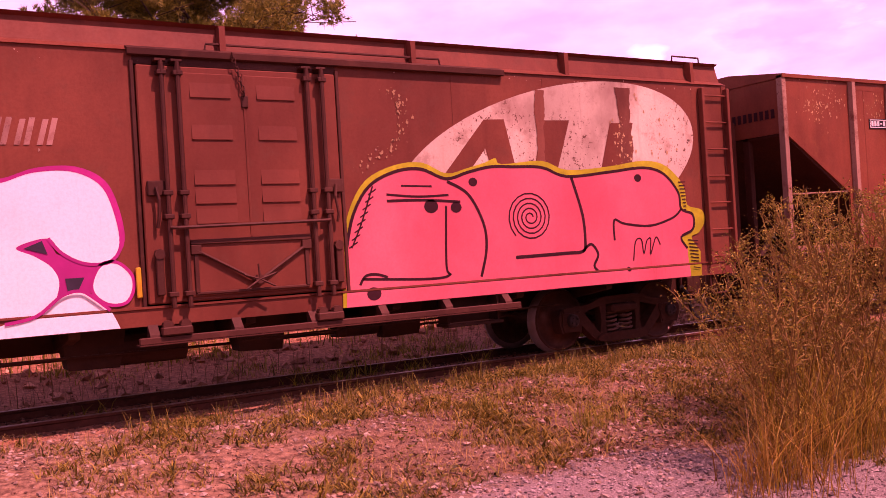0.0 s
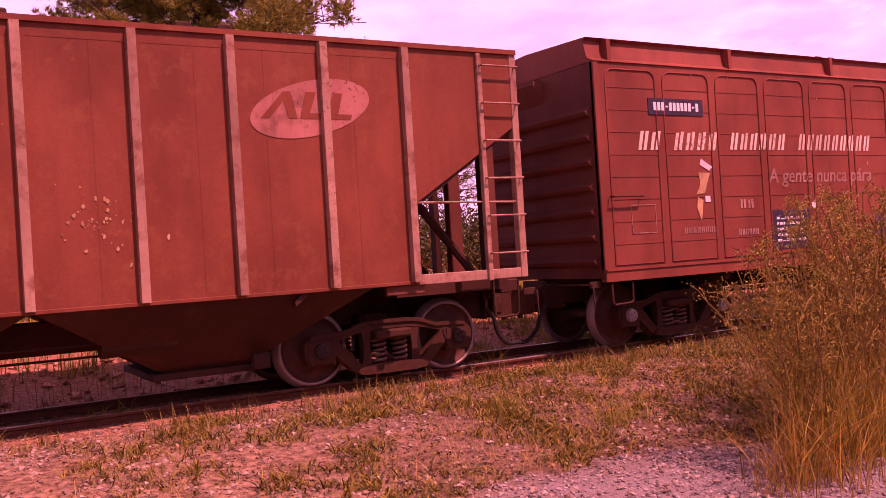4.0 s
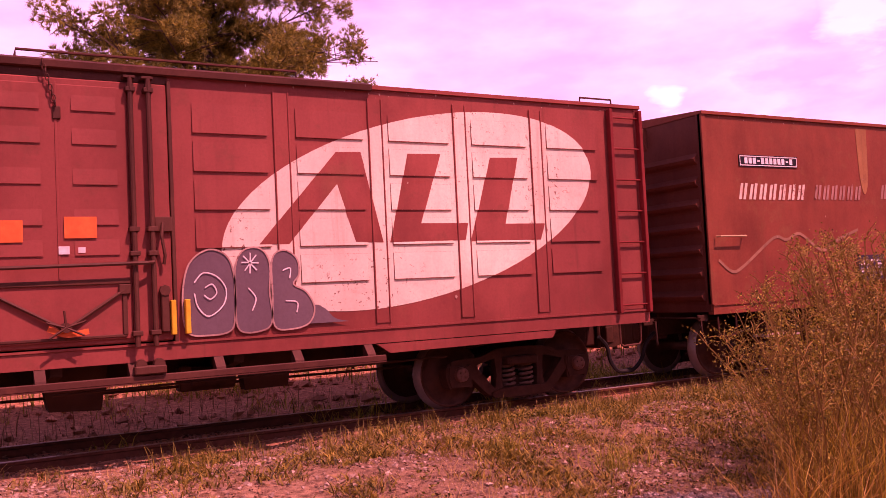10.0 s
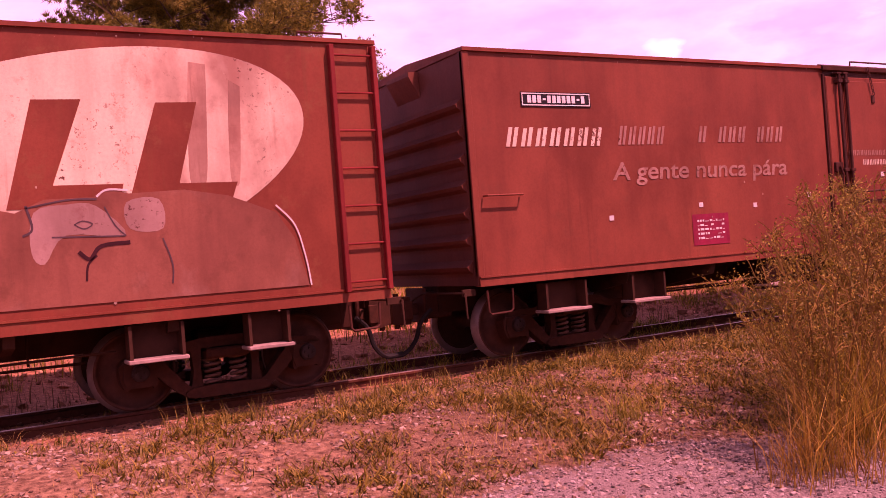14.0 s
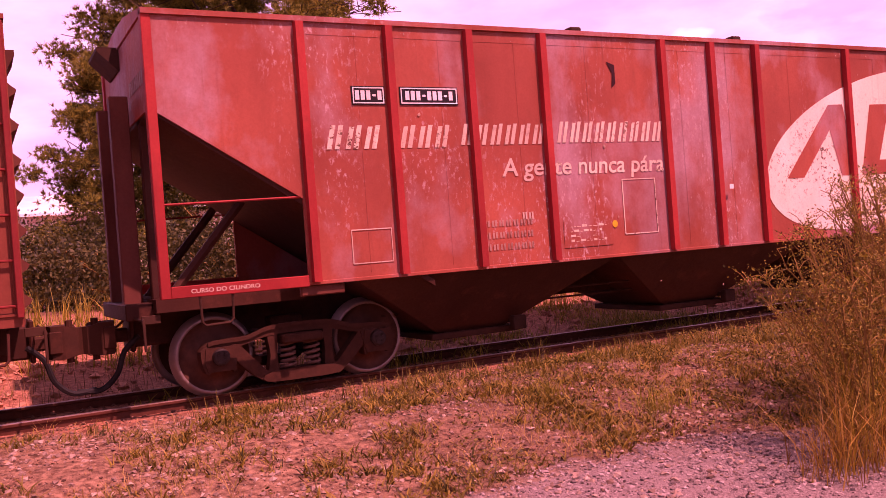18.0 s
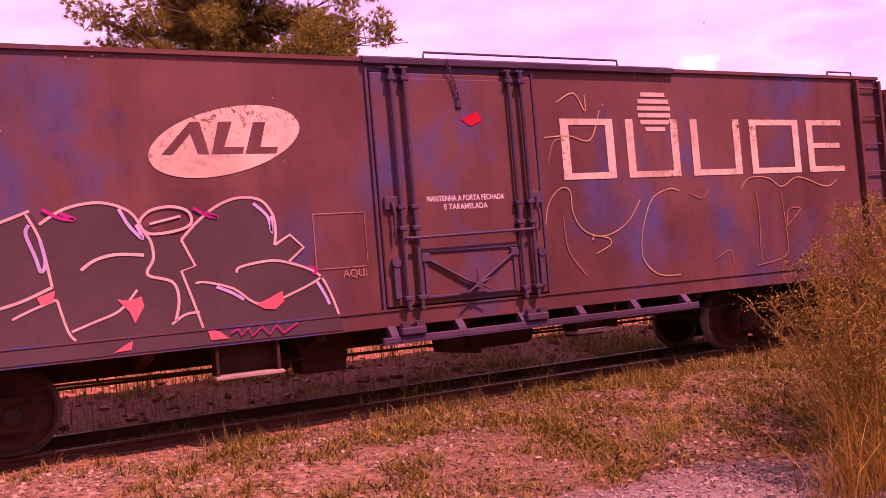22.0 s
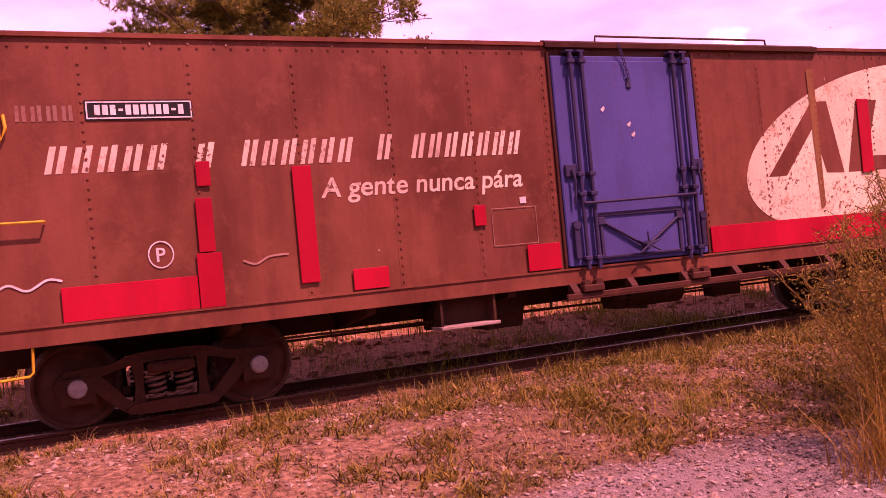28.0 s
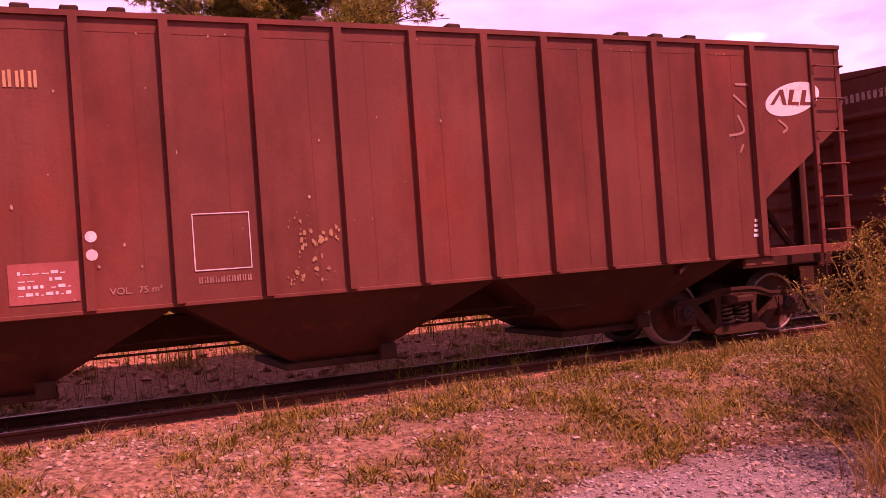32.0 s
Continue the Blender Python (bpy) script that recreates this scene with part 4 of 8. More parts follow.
    part("centre_sill", bm, STEEL_DARK, car)
    # ladder at the trailing end: two posts and rungs, the upper ones on the plate
    y = SIDE
    lad = part("ladder", box(bmesh.new(), L - 0.55, L - 0.49, y - 0.04, y + 0.03, zs - 0.05, zt - 0.05, 0.006), ladder_mat or rib_mat, car)
    for k in range(6):
        z = zs + 0.25 + 0.42 * k
        bm = bmesh.new()
        pipe(bm, [(L - 0.52, y - 0.01, z), (L - 0.52, y - 0.09, z), (L - 0.04, y - 0.09, z), (L - 0.04, y - 0.01, z)], 0.012, 6)
        part("rung", bm, ladder_mat or rib_mat, lad)
    loop_step(car, L - 0.47, L - 0.13, 0.60, 1.04, SIDE + 0.02, dark)
    loop_step(car, 0.35, 0.66, 0.76, 1.04, SIDE + 0.02, dark)
    add_trucks(car, L, 1.46, L - 1.54, cap, "wheelset_bright")
    add_couplers(car, L, mat)
    return car


RED_BROWN = paint("oxide_paint_a", (0.180, 0.046, 0.024), 0.5, seed=1.0)
OX_B = paint("oxide_paint_b", (0.212, 0.053, 0.025), 0.6, rust=(0.27, 0.090, 0.034), seed=2.0, streak=0.5)
OX_C = paint("oxide_paint_c", (0.235, 0.058, 0.033), 0.35, seed=3.0)
OX_D = paint("oxide_paint_d", (0.265, 0.060, 0.042), 0.4, seed=4.0, other=(0.25, 0.10, 0.05), other_at=(0.6, 0.75))
OX_E = paint("oxide_paint_e", (0.225, 0.053, 0.027), 0.45, rust=(0.25, 0.11, 0.045), seed=5.0)
OX_F = paint("oxide_paint_f", (0.225, 0.056, 0.030), 0.3, seed=6.0)
OX_G = paint("red_paint_g", (0.350, 0.082, 0.048), 0.2, seed=7.0, other=(0.46, 0.26, 0.27), other_at=(0.47, 0.66), streak=0.35, chalk=(0.52, 0.33, 0.32))
OX_H = paint("blue_oxide_paint_h", (0.128, 0.050, 0.047), 0.3, rust=(0.20, 0.06, 0.035), seed=8.0, other=(0.075, 0.07, 0.17), streak=0.5)
OX_I = paint("red_paint_i", (0.275, 0.060, 0.036), 0.45, rust=(0.20, 0.07, 0.03), seed=9.0, streak=0.65, other=(0.15, 0.045, 0.028), other_at=(0.56, 0.76))
OX_J = paint("oxide_paint_j", (0.190, 0.056, 0.030), 0.55, rust=(0.26, 0.085, 0.045), seed=10.0, streak=0.8, other=(0.25, 0.075, 0.045), other_at=(0.52, 0.68))
OX_K = paint("oxide_paint_k", (0.160, 0.045, 0.029), 0.3, rust=(0.21, 0.06, 0.03), seed=11.0, other=(0.25, 0.055, 0.03), other_at=(0.5, 0.7))
OX_L = paint("oxide_paint_l", (0.144, 0.041, 0.024), 0.4, seed=12.0)
DARK_BAR = paint("dark_oxide_bar", (0.077, 0.025, 0.016), 0.4, seed=13.0)
BLUE_DARK = paint("dark_blue_bar", (0.070, 0.043, 0.077), 0.4, seed=14.0)
BLUE = paint("blue_door_paint", (0.055, 0.064, 0.216), 0.12, seed=15.0, streak=0.3)
BLUE_BAR = paint("blue_bar_paint", (0.04, 0.034, 0.085), 0.2, seed=16.0)
LAD_RED = paint("red_ladder_paint", (0.243, 0.033, 0.023), 0.3, seed=17.0)
RIB_PALE = paint("chalky_rib_paint", (0.350, 0.190, 0.130), 0.95, rust=(0.22, 0.08, 0.045), seed=18.0, chips=0.4)
RIB_RED = paint("bright_red_rib", (0.388, 0.045, 0.030), 0.25, seed=19.0)
BOARD = plain("grey_board", (0.36, 0.26, 0.22), 0.8, 0, 10, 0.35)

car_a = boxcar("rust-red boxcar with pink and white spray-painted figures", -3.75, 13.59, (5.78, 7.81), 3.41, RED_BROWN, DARK_BAR, hood=0.31, kind=1, cap="dark", steps=((9.0, 0.7),))
car_b = hopper("rust-red covered hopper with chalky ribs and faded blue lettering", 11.02, 13.72, (1.55, 2.47, 3.38, 4.36, 5.29, 6.37, 7.43, 8.49, 9.45, 10.36, 11.32, 12.25), 3.62, OX_B, RIB_PALE, STEEL_DARK, hatch=(3.4, 5.7, 6.0, 8.3, 9.9, 10.3))
car_c = boxcar("rust-red boxcar with a raised roof edge and a chipped white oval", 25.90, 13.67, (5.92, 7.92), 3.59, OX_C, DARK_BAR, hood=0.31, ladder_mat=LAD_RED, kind=2, cap="grey", sill=0.885, roof_bits=(4.6, 4.9, 7.0, 8.6, 10.2, 10.6))
car_d = boxcar("dusty red boxcar with pressed panels and a white oval", 40.79, 13.66, (5.86, 7.85), 3.57, OX_D, DARK_BAR, kind=3, cap="rust", sill=0.87, roof_bits=(0.9, 3.2, 5.0, 9.9), ladder_mat=LAD_RED, step_loop=YELLOW)
car_e = boxcar("smooth brown-red boxcar with a chalked door and a washed-out oval", 55.56, 13.89, (5.95, 8.0), 3.58, OX_E, DARK_BAR, kind=4, sill=0.90, ladder_mat=LAD_RED, steps=((1.0, 0.6), (2.2, 0.55), (4.6, 0.62), (8.6, 0.62), (11.25, 0.50), (12.36, 0.42)), step_mat=BOARD, roof_bits=(0.8, 1.5))
car_f = boxcar("smooth red boxcar with a streaked white oval", 70.55, 13.95, (6.02, 8.03), 3.57, OX_F, DARK_BAR, kind=5, sill=0.92, ladder_mat=LAD_RED, steps=((0.9, 0.6), (2.2, 0.55), (4.6, 0.62), (8.6, 0.62), (11.15, 0.50), (12.26, 0.42)), step_mat=BOARD, roof_bits=(1.8, 4.0))
car_g = hopper("red covered hopper with bright red ribs and a large white oval", 85.64, 13.89, (1.49, 2.45, 3.40, 4.36, 6.12, 6.93, 7.72, 9.47, 10.45, 11.39, 12.34), 3.69, OX_G, RIB_RED, STEEL_DARK, hatch=(4.9, 7.5, 11.6))
car_h = boxcar("faded blue and brown boxcar with large white lettering and spray paint", 100.70, 13.87, (5.95, 7.96), 3.63, OX_H, BLUE_DARK, kind=6, steps=((4.2, 0.62), (8.3, 0.6)), step_mat=BOARD, roof_bits=(4.0,))
car_i = boxcar("orange-red boxcar with pressed panels and dark stains", 115.77, 13.74, (5.89, 7.98), 3.59, OX_I, DARK_BAR, kind=7, cap="rust", ladder_low=YELLOW, ladder_mat=LAD_RED, roof_bits=(0.5, 3.0, 3.9, 6.2))
car_j = boxcar("brown riveted boxcar with a blue door and red patches", 130.78, 13.72, (5.89, 7.93), 3.56, OX_J, DARK_BAR, kind=2, cap="grey", door_mat=BLUE, ladder_low=YELLOW, step_loop=YELLOW, steps=((4.3, 0.66),), step_mat=BOARD)
car_k = hopper("dull brown covered hopper with plain ribs", 146.0, 13.79, (1.43, 2.20, 2.96, 3.71, 4.49, 5.25, 6.07, 6.90, 7.70, 8.52, 9.26, 10.0, 10.75, 11.47, 12.24), 3.70, OX_K, OX_K, STEEL_DARK, slope=(2.70, 1.76), rail=False, hatch=(4.0, 4.4, 4.8, 6.6, 8.2, 10.4, 10.9, 11.4))
car_l = boxcar("dark brown boxcar at the far end of the cut", 160.95, 13.8, (5.9, 7.95), 3.5, OX_L, DARK_BAR, kind=8)

# ---- ground and track ----
def ground_z(x, y):
    prof = [(-30, -0.45), (3.8, -0.43), (4.6, -0.40), (5.5, -0.35), (6.4, -0.27), (7.4, -0.15), (8.3, -0.11), (8.9, -0.10), (11.0, -0.12), (12.0, -0.05), (14.0, 0.25), (17.0, 0.50), (30.0, 0.55), (60.0, 0.4), (4000.0, 0.0)]
    z = prof[-1][1]
    for (a, za), (b, zb) in zip(prof, prof[1:]):
        if y <= b:
            t = max(0.0, (y - a) / (b - a))
            z = za + (zb - za) * t
            break
    near = 1.0 if 2.0 < y < 9.0 else (0.35 if y <= 11.2 else 1.4)
    if abs(x) < 60 and y < 60:
        z += near * (0.035 * noise.noise(Vector((x * 0.9, y * 0.9, 3.0))) + 0.014 * noise.noise(Vector((x * 4.0, y * 4.0, 7.0))))
        if 4.0 < y < 8.9:
            z += 0.016 * noise.noise(Vector((x * 9.0, y * 9.0, 5.0)))
    return z


def scaled(nt, sock, k):
    m = nt.nodes.new("ShaderNodeMath")
    m.operation = "MULTIPLY"
    m.inputs[1].default_value = k
    nt.links.new(sock, m.inputs[0])
    return m.outputs["Value"]


def soil_material():
    m, nt, bsdf = nodes_of("soil_and_gravel")
    v = mapped(nt)
    a = noise_node(nt, v, 0.9, 6, 0.6)
    b = noise_node(nt, v, 14.0, 8, 0.7)
    c = noise_node(nt, v, 70.0, 6, 0.7)
    col = blend(nt, ramp(nt, a, 0.35, 0.65), (0.16, 0.070, 0.028), (0.34, 0.19, 0.10))
    col = blend(nt, ramp(nt, b, 0.40, 0.66), (0.085, 0.040, 0.017), col)
    col = blend(nt, blend(nt, 1.0, ramp(nt, c, 0.52, 0.68), (0.6, 0.6, 0.6), "MULTIPLY"), col, (0.52, 0.40, 0.28))
    # paler trodden soil away from the shrub
    sx = nt.nodes.new("ShaderNodeSeparateXYZ")
    nt.links.new(v, sx.inputs["Vector"])
    wx = nt.nodes.new("ShaderNodeMath")
    wx.operation = "MULTIPLY_ADD"
    wx.inputs[1].default_value = 3.0
    nt.links.new(noise_node(nt, v, 0.8, 5), wx.inputs[0])
    nt.links.new(sx.outputs["X"], wx.inputs[2])
    dry = blend(nt, ramp(nt, b, 0.38, 0.62), (0.10, 0.043, 0.018), (0.40, 0.24, 0.135))
    col = blend(nt, ramp(nt, scaled(nt, wx.outputs["Value"], 0.1), 0.36, 0.56), dry, col)
    # red earth along the track and on the bank behind it
    sep = nt.nodes.new("ShaderNodeSeparateXYZ")
    nt.links.new(v, sep.inputs["Vector"])
    wob = nt.nodes.new("ShaderNodeMath")
    wob.operation = "MULTIPLY_ADD"
    wob.inputs[1].default_value = 1.1
    nt.links.new(noise_node(nt, v, 1.3, 4), wob.inputs[0])
    nt.links.new(sep.outputs["Y"], wob.inputs[2])
    red = blend(nt, ramp(nt, b, 0.36, 0.64), (0.20, 0.062, 0.025), (0.58, 0.25, 0.13))
    col = blend(nt, ramp(nt, scaled(nt, wob.outputs["Value"], 0.1), 0.90, 0.97), col, red)
    # the spread of grey gravel
    dist = nt.nodes.new("ShaderNodeVectorMath")
    dist.operation = "DISTANCE"
    dist.inputs[1].default_value = (4.3 * 0.6, 3.7, -0.4)
    nt.links.new(mapped(nt, (0.6, 1, 1)), dist.inputs[0])
    edge = nt.nodes.new("ShaderNodeMath")
    edge.operation = "MULTIPLY_ADD"
    edge.inputs[1].default_value = 1.2
    nt.links.new(noise_node(nt, v, 3.0, 4), edge.inputs[0])
    nt.links.new(dist.outputs["Value"], edge.inputs[2])
    grey = blend(nt, ramp(nt, c, 0.35, 0.65), (0.13, 0.095, 0.08), (0.36, 0.30, 0.27))
    col = blend(nt, ramp(nt, scaled(nt, edge.outputs["Value"], 0.2), 0.42, 0.50), grey, col)
    nt.links.new(col, bsdf.inputs["Base Color"])
    bsdf.inputs["Roughness"].default_value = 0.95
    bump(nt, bsdf, blend(nt, 0.5, b, c), 0.9, 0.03)
    return m


def grid_lines(lo, hi, fine_lo, fine_hi, step, grow=1.35):
    v = []
    x = fine_lo
    while x <= fine_hi + 1e-6:
        v.append(x)
        x += step
    s, x = step * 2, fine_hi
    while x < hi:
        x = min(hi, x + s)
        v.append(x)
        s *= grow
    s, x = step * 2, fine_lo
    while x > lo:
        x = max(lo, x - s)
        v.insert(0, x)
        s *= grow
    return v


def build_ground():
    xs = grid_lines(-2500, 2500, -3.0, 13.0, 0.07)
    ys = grid_lines(-800, 3500, 3.8, 9.2, 0.06)
    verts = [(x, y, ground_z(x, y)) for y in ys for x in xs]
    n = len(xs)
    faces = [(j * n + i, j * n + i + 1, (j + 1) * n + i + 1, (j + 1) * n + i) for j in range(len(ys) - 1) for i in range(n - 1)]
    me = bpy.data.meshes.new("ground")
    me.from_pydata(verts, [], faces)
    for p in me.polygons:
        p.use_smooth = True
    me.materials.append(soil_material())
    return tagged(new("ground", me), "bare reddish soil with gravel and sparse grass", "ground", kind="structure")


build_ground()
RAIL_SIDE = plain("rusty_rail", (0.115, 0.038, 0.02), 0.8, 0.0, 12)
track = tagged(new("railway_track"), "single metre-gauge railway track of worn steel rails on sleepers", "railway track", kind="structure")
RAIL_TOP = plain("worn_rail_head", (0.32, 0.21, 0.17), 0.38, 0.6, 14, 0.3, 0.15)
for yr in (TRACK_Y - 0.535, TRACK_Y + 0.535):
    bm = bmesh.new()
    prism(bm, [(yr - 0.06, -0.135), (yr + 0.06, -0.135), (yr + 0.055, -0.12), (yr + 0.01, -0.105), (yr + 0.01, -0.04), (yr + 0.034, -0.028), (yr + 0.034, -0.005), (yr + 0.028, 0.0), (yr - 0.028, 0.0), (yr - 0.034, -0.005), (yr - 0.034, -0.028), (yr - 0.01, -0.04), (yr - 0.01, -0.105), (yr - 0.055, -0.12)], -140, 160, axis="x")
    me_rail = part("rail", bm, RAIL_SIDE, track)
    me_rail.data.materials.append(RAIL_TOP)
    for p in me_rail.data.polygons:
        if p.center.z > -0.004:
            p.material_index = 1
SLEEPER = plain("old_timber_sleeper", (0.13, 0.065, 0.04), 0.9, 0, 12, 0.4, 0.8)
bm = bmesh.new()
box(bm, -0.11, 0.11, TRACK_Y - 1.0, TRACK_Y + 1.0, -0.29, -0.137, 0.012)
sleeper_mesh = mesh_of(bm, SLEEPER)
for k in range(-22, 62):
    shared("sleeper", sleeper_mesh, track, pose(k * 0.55 + 0.06 * noise.noise(Vector((k * 1.3, 0, 0))), 0, 0, 0, 0, 1.5 * noise.noise(Vector((k, 5, 0)))))

# ---- plants, stones and the distance ----
RNG = np.random.default_rng(11)


def raw_mesh(name, V, F, mat, parent=None, smooth=False):
    me = bpy.data.meshes.new(name)
    me.from_pydata(V, [], F)
    me.materials.append(mat)
    if smooth:
        for p in me.polygons:
            p.use_smooth = True
    ob = new(name, me)
    if parent is not None:
        ob.parent = parent
    return ob


def blades(P, height, width, lean, rng, curl=0.5):
    """Bent blades at the places P: arrays of height, width and lean for each. Three quads tapering to a point."""
    n = len(P)
    P = np.asarray(P, float)
    az = rng.uniform(0, 2 * np.pi, n)
    face = az + np.pi / 2 + rng.normal(0, 0.5, n)
    d = np.stack([np.cos(az), np.sin(az), 0 * az], 1)
    s = np.stack([np.cos(face), np.sin(face), 0 * az], 1)
    V = np.zeros((n, 7, 3))
    for k, (t, wk) in enumerate(((0.0, 1.0), (0.45, 0.85), (0.8, 0.5))):
        c = P + d * (lean * (t ** (1 + curl)))[:, None] * height[:, None] + np.array([0, 0, 1]) * (height * t * (1 - 0.35 * lean * t))[:, None]
        V[:, 2 * k] = c - s * (width * wk / 2)[:, None]
        V[:, 2 * k + 1] = c + s * (width * wk / 2)[:, None]
    V[:, 6] = P + d * (lean * height)[:, None] + np.array([0, 0, 1]) * (height * (1 - 0.35 * lean))[:, None]
    F = []
    for i in range(n):
        b = 7 * i
        F += [(b, b + 1, b + 3, b + 2), (b + 2, b + 3, b + 5, b + 4), (b + 4, b + 5, b + 6)]
    return V.reshape(-1, 3).tolist(), F


def leaves(P, size, rng, flat=0.0):
    """Small pointed leaves, two triangles each, turned at random."""
    n = len(P)
    P = np.asarray(P, float)
    a = rng.normal(0, 1, (n, 3))
    a[:, 2] *= 1 - flat
    a /= np.linalg.norm(a, axis=1)[:, None]
    b = np.cross(a, rng.normal(0, 1, (n, 3)))
    b /= np.linalg.norm(b, axis=1)[:, None]
    s = np.broadcast_to(size, (n,))[:, None]
    V = np.stack([P, P + a * s * 0.5 + b * s * 0.28, P + a * s, P + a * s * 0.5 - b * s * 0.28], 1)
    F = [(4 * i, 4 * i + 1, 4 * i + 2, 4 * i + 3) for i in range(n)]
    return V.reshape(-1, 3).tolist(), F


def patchy(x, y, seed=0.0, scale=0.8):
    return noise.noise(Vector((x * scale, y * scale, seed))) + 0.5 * noise.noise(Vector((x * scale * 2.7, y * scale * 2.7, seed + 9)))


def on_gravel(x, y):
    edge = 0.16 * noise.noise(Vector((x * 2.6, y * 2.6, 2.0)))
    return y < 5.50 + edge - 0.35 * max(0.0, 3.4 - x) - 0.45 * max(0.0, x - 5.1) and 2.2 < x + edge < 6.1


GRASS = leaf("short_grass", (0.035, 0.036, 0.004), (0.38, 0.275, 0.035))
GRASS_DRY = leaf("dry_grass", (0.38, 0.25, 0.07), (0.56, 0.38, 0.11))
GRASS_ORANGE = leaf("orange_dry_grass", (0.18, 0.085, 0.008), (0.56, 0.34, 0.055))
GRASS_BRIGHT = leaf("bright_grass", (0.09, 0.10, 0.008), (0.46, 0.37, 0.04))
WEED = leaf("weed_leaves", (0.045, 0.045, 0.006), (0.31, 0.25, 0.04))
BUSH_LEAF = leaf("bush_leaves", (0.05, 0.046, 0.004), (0.43, 0.34, 0.035))
SHRUB_GRASS = leaf("shrub_grass", (0.095, 0.075, 0.006), (0.52, 0.38, 0.030))
TWIG = plain("twig_bark", (0.28, 0.165, 0.045), 0.9, 0, 20)
NEEDLE = leaf("pine_needles", (0.05, 0.060, 0.008), (0.42, 0.37, 0.05), 0.3)
BARK = plain("pine_bark", (0.09, 0.06, 0.045), 0.95, 0, 6, 0.4, 1.0)
SCRUB = leaf("scrub_leaves", (0.022, 0.026, 0.005), (0.115, 0.105, 0.018), 0.25)


def tufts(count, xr, yr, keep, kmin, kmax, hmin, hmax, seed, spread=0.035):
    rng = np.random.default_rng(seed)
    P, H = [], []
    made = 0
    while made < count:
        x, y = rng.uniform(*xr), rng.uniform(*yr)
        if not keep(x, y, rng):
            continue
        made += 1
        h = rng.uniform(hmin, hmax)
        for _ in range(int(rng.integers(kmin, kmax))):
            px, py = x + rng.normal(0, spread), y + rng.normal(0, spread)
            P.append((px, py, ground_z(px, py) - 0.005))
            H.append(h * rng.uniform(0.45, 1.2))
    return P, np.array(H)


def stuff(name, V, F, mat, label, category):
    return tagged(raw_mesh(name, V, F, mat), label, category, kind="stuff")


def grow_near():
    rng = np.random.default_rng(5)

    def green(x, y, r):
        return not on_gravel(x, y) and patchy(x, y, 1.0, 1.2) + 0.035 * (x - 3.0) > r.uniform(-0.25, 0.75)

    P, H = tufts(5800, (-2.5, 12.0), (3.9, 8.7), green, 5, 12, 0.035, 0.15, 21, 0.04)
    V, F = blades(P, H, rng.uniform(0.006, 0.020, len(P)), rng.uniform(0.4, 1.5, len(P)), rng)
    stuff("grass", V, F, GRASS, "short patchy green and straw-coloured grass on soil", "grass")

    def dry(x, y, r):
        return not on_gravel(x, y) and patchy(x, y, 5.0, 0.6) > r.uniform(-0.2, 0.5)

    P, H = tufts(1500, (-2.5, 12.0), (3.6, 8.85), dry, 3, 7, 0.06, 0.20, 22)
    V, F = blades(P, H, rng.uniform(0.003, 0.006, len(P)), rng.uniform(0.3, 1.2, len(P)), rng)
    stuff("dry_grass", V, F, GRASS_DRY, "dry straw lying among the grass", "grass")
    # broad-leaved weeds, thicker beside the track and towards the shrub
    Q = []
    for _ in range(3600):
        x, y = rng.uniform(-2.5, 12.0), rng.uniform(4.2, 8.95)
        if on_gravel(x, y) or patchy(x, y, 8.0) + 0.12 * (x - 4.5) < rng.uniform(-0.1, 0.6):
            continue
        z = ground_z(x, y)
        for _ in range(int(rng.integers(8, 26))):
            Q.append((x + rng.normal(0, 0.06), y + rng.normal(0, 0.06), z + abs(rng.normal(0.02, 0.04))))
    V, F = leaves(Q, rng.uniform(0.018, 0.045, len(Q)), rng, 0.5)
    stuff("weeds", V, F, WEED, "low dark broad-leaved weeds on the soil", "weeds")
    # dead leaves and crumbs of bark, thickest towards the shrub
    Q = []
    for _ in range(26000):
        x, y = rng.uniform(-2.0, 11.5), rng.uniform(4.4, 8.95)
        if on_gravel(x, y) or patchy(x, y, 12.0, 0.9) + 0.12 * (x - 3.4) < rng.uniform(-0.3, 0.8):
            continue
        Q.append((x, y, ground_z(x, y) + rng.uniform(0.0, 0.018)))
    V, F = leaves(Q, rng.uniform(0.02, 0.055, len(Q)), rng, 0.7)
    stuff("leaf_litter", V, F, leaf("dead_leaves", (0.06, 0.022, 0.008), (0.42, 0.23, 0.10), 0.1), "dead brown leaves and crumbs of bark on the soil", "leaf litter")
    # weeds along the edge of the track
    P, H = tufts(300, (1.5, 12.0), (8.2, 8.75), lambda x, y, r: patchy(x, y, 2.0, 1.5) > r.uniform(-0.3, 0.6), 4, 9, 0.10, 0.30, 23, 0.05)
    V, F = blades(P, H, rng.uniform(0.004, 0.009, len(P)), rng.uniform(0.1, 0.7, len(P)), rng)
    stuff("trackside_grass", V, F, GRASS, "straggling grass along the edge of the track", "grass")


def bright_tuft(x, y, h, n, seed, mat, label, spread=0.09):
    rng = np.random.default_rng(seed)
    P = np.array([(x + rng.normal(0, spread), y + rng.normal(0, spread), 0.0) for _ in range(n)])
    P[:, 2] = [ground_z(a, b) - 0.01 for a, b, _ in P]
    V, F = blades(P, rng.uniform(0.30, 1.0, n) * h, rng.uniform(0.004, 0.010, n), rng.uniform(0.15, 1.25, n), rng, 1.2)
    return tagged(raw_mesh("grass_tuft", V, F, mat), label, "grass", kind="stuff")


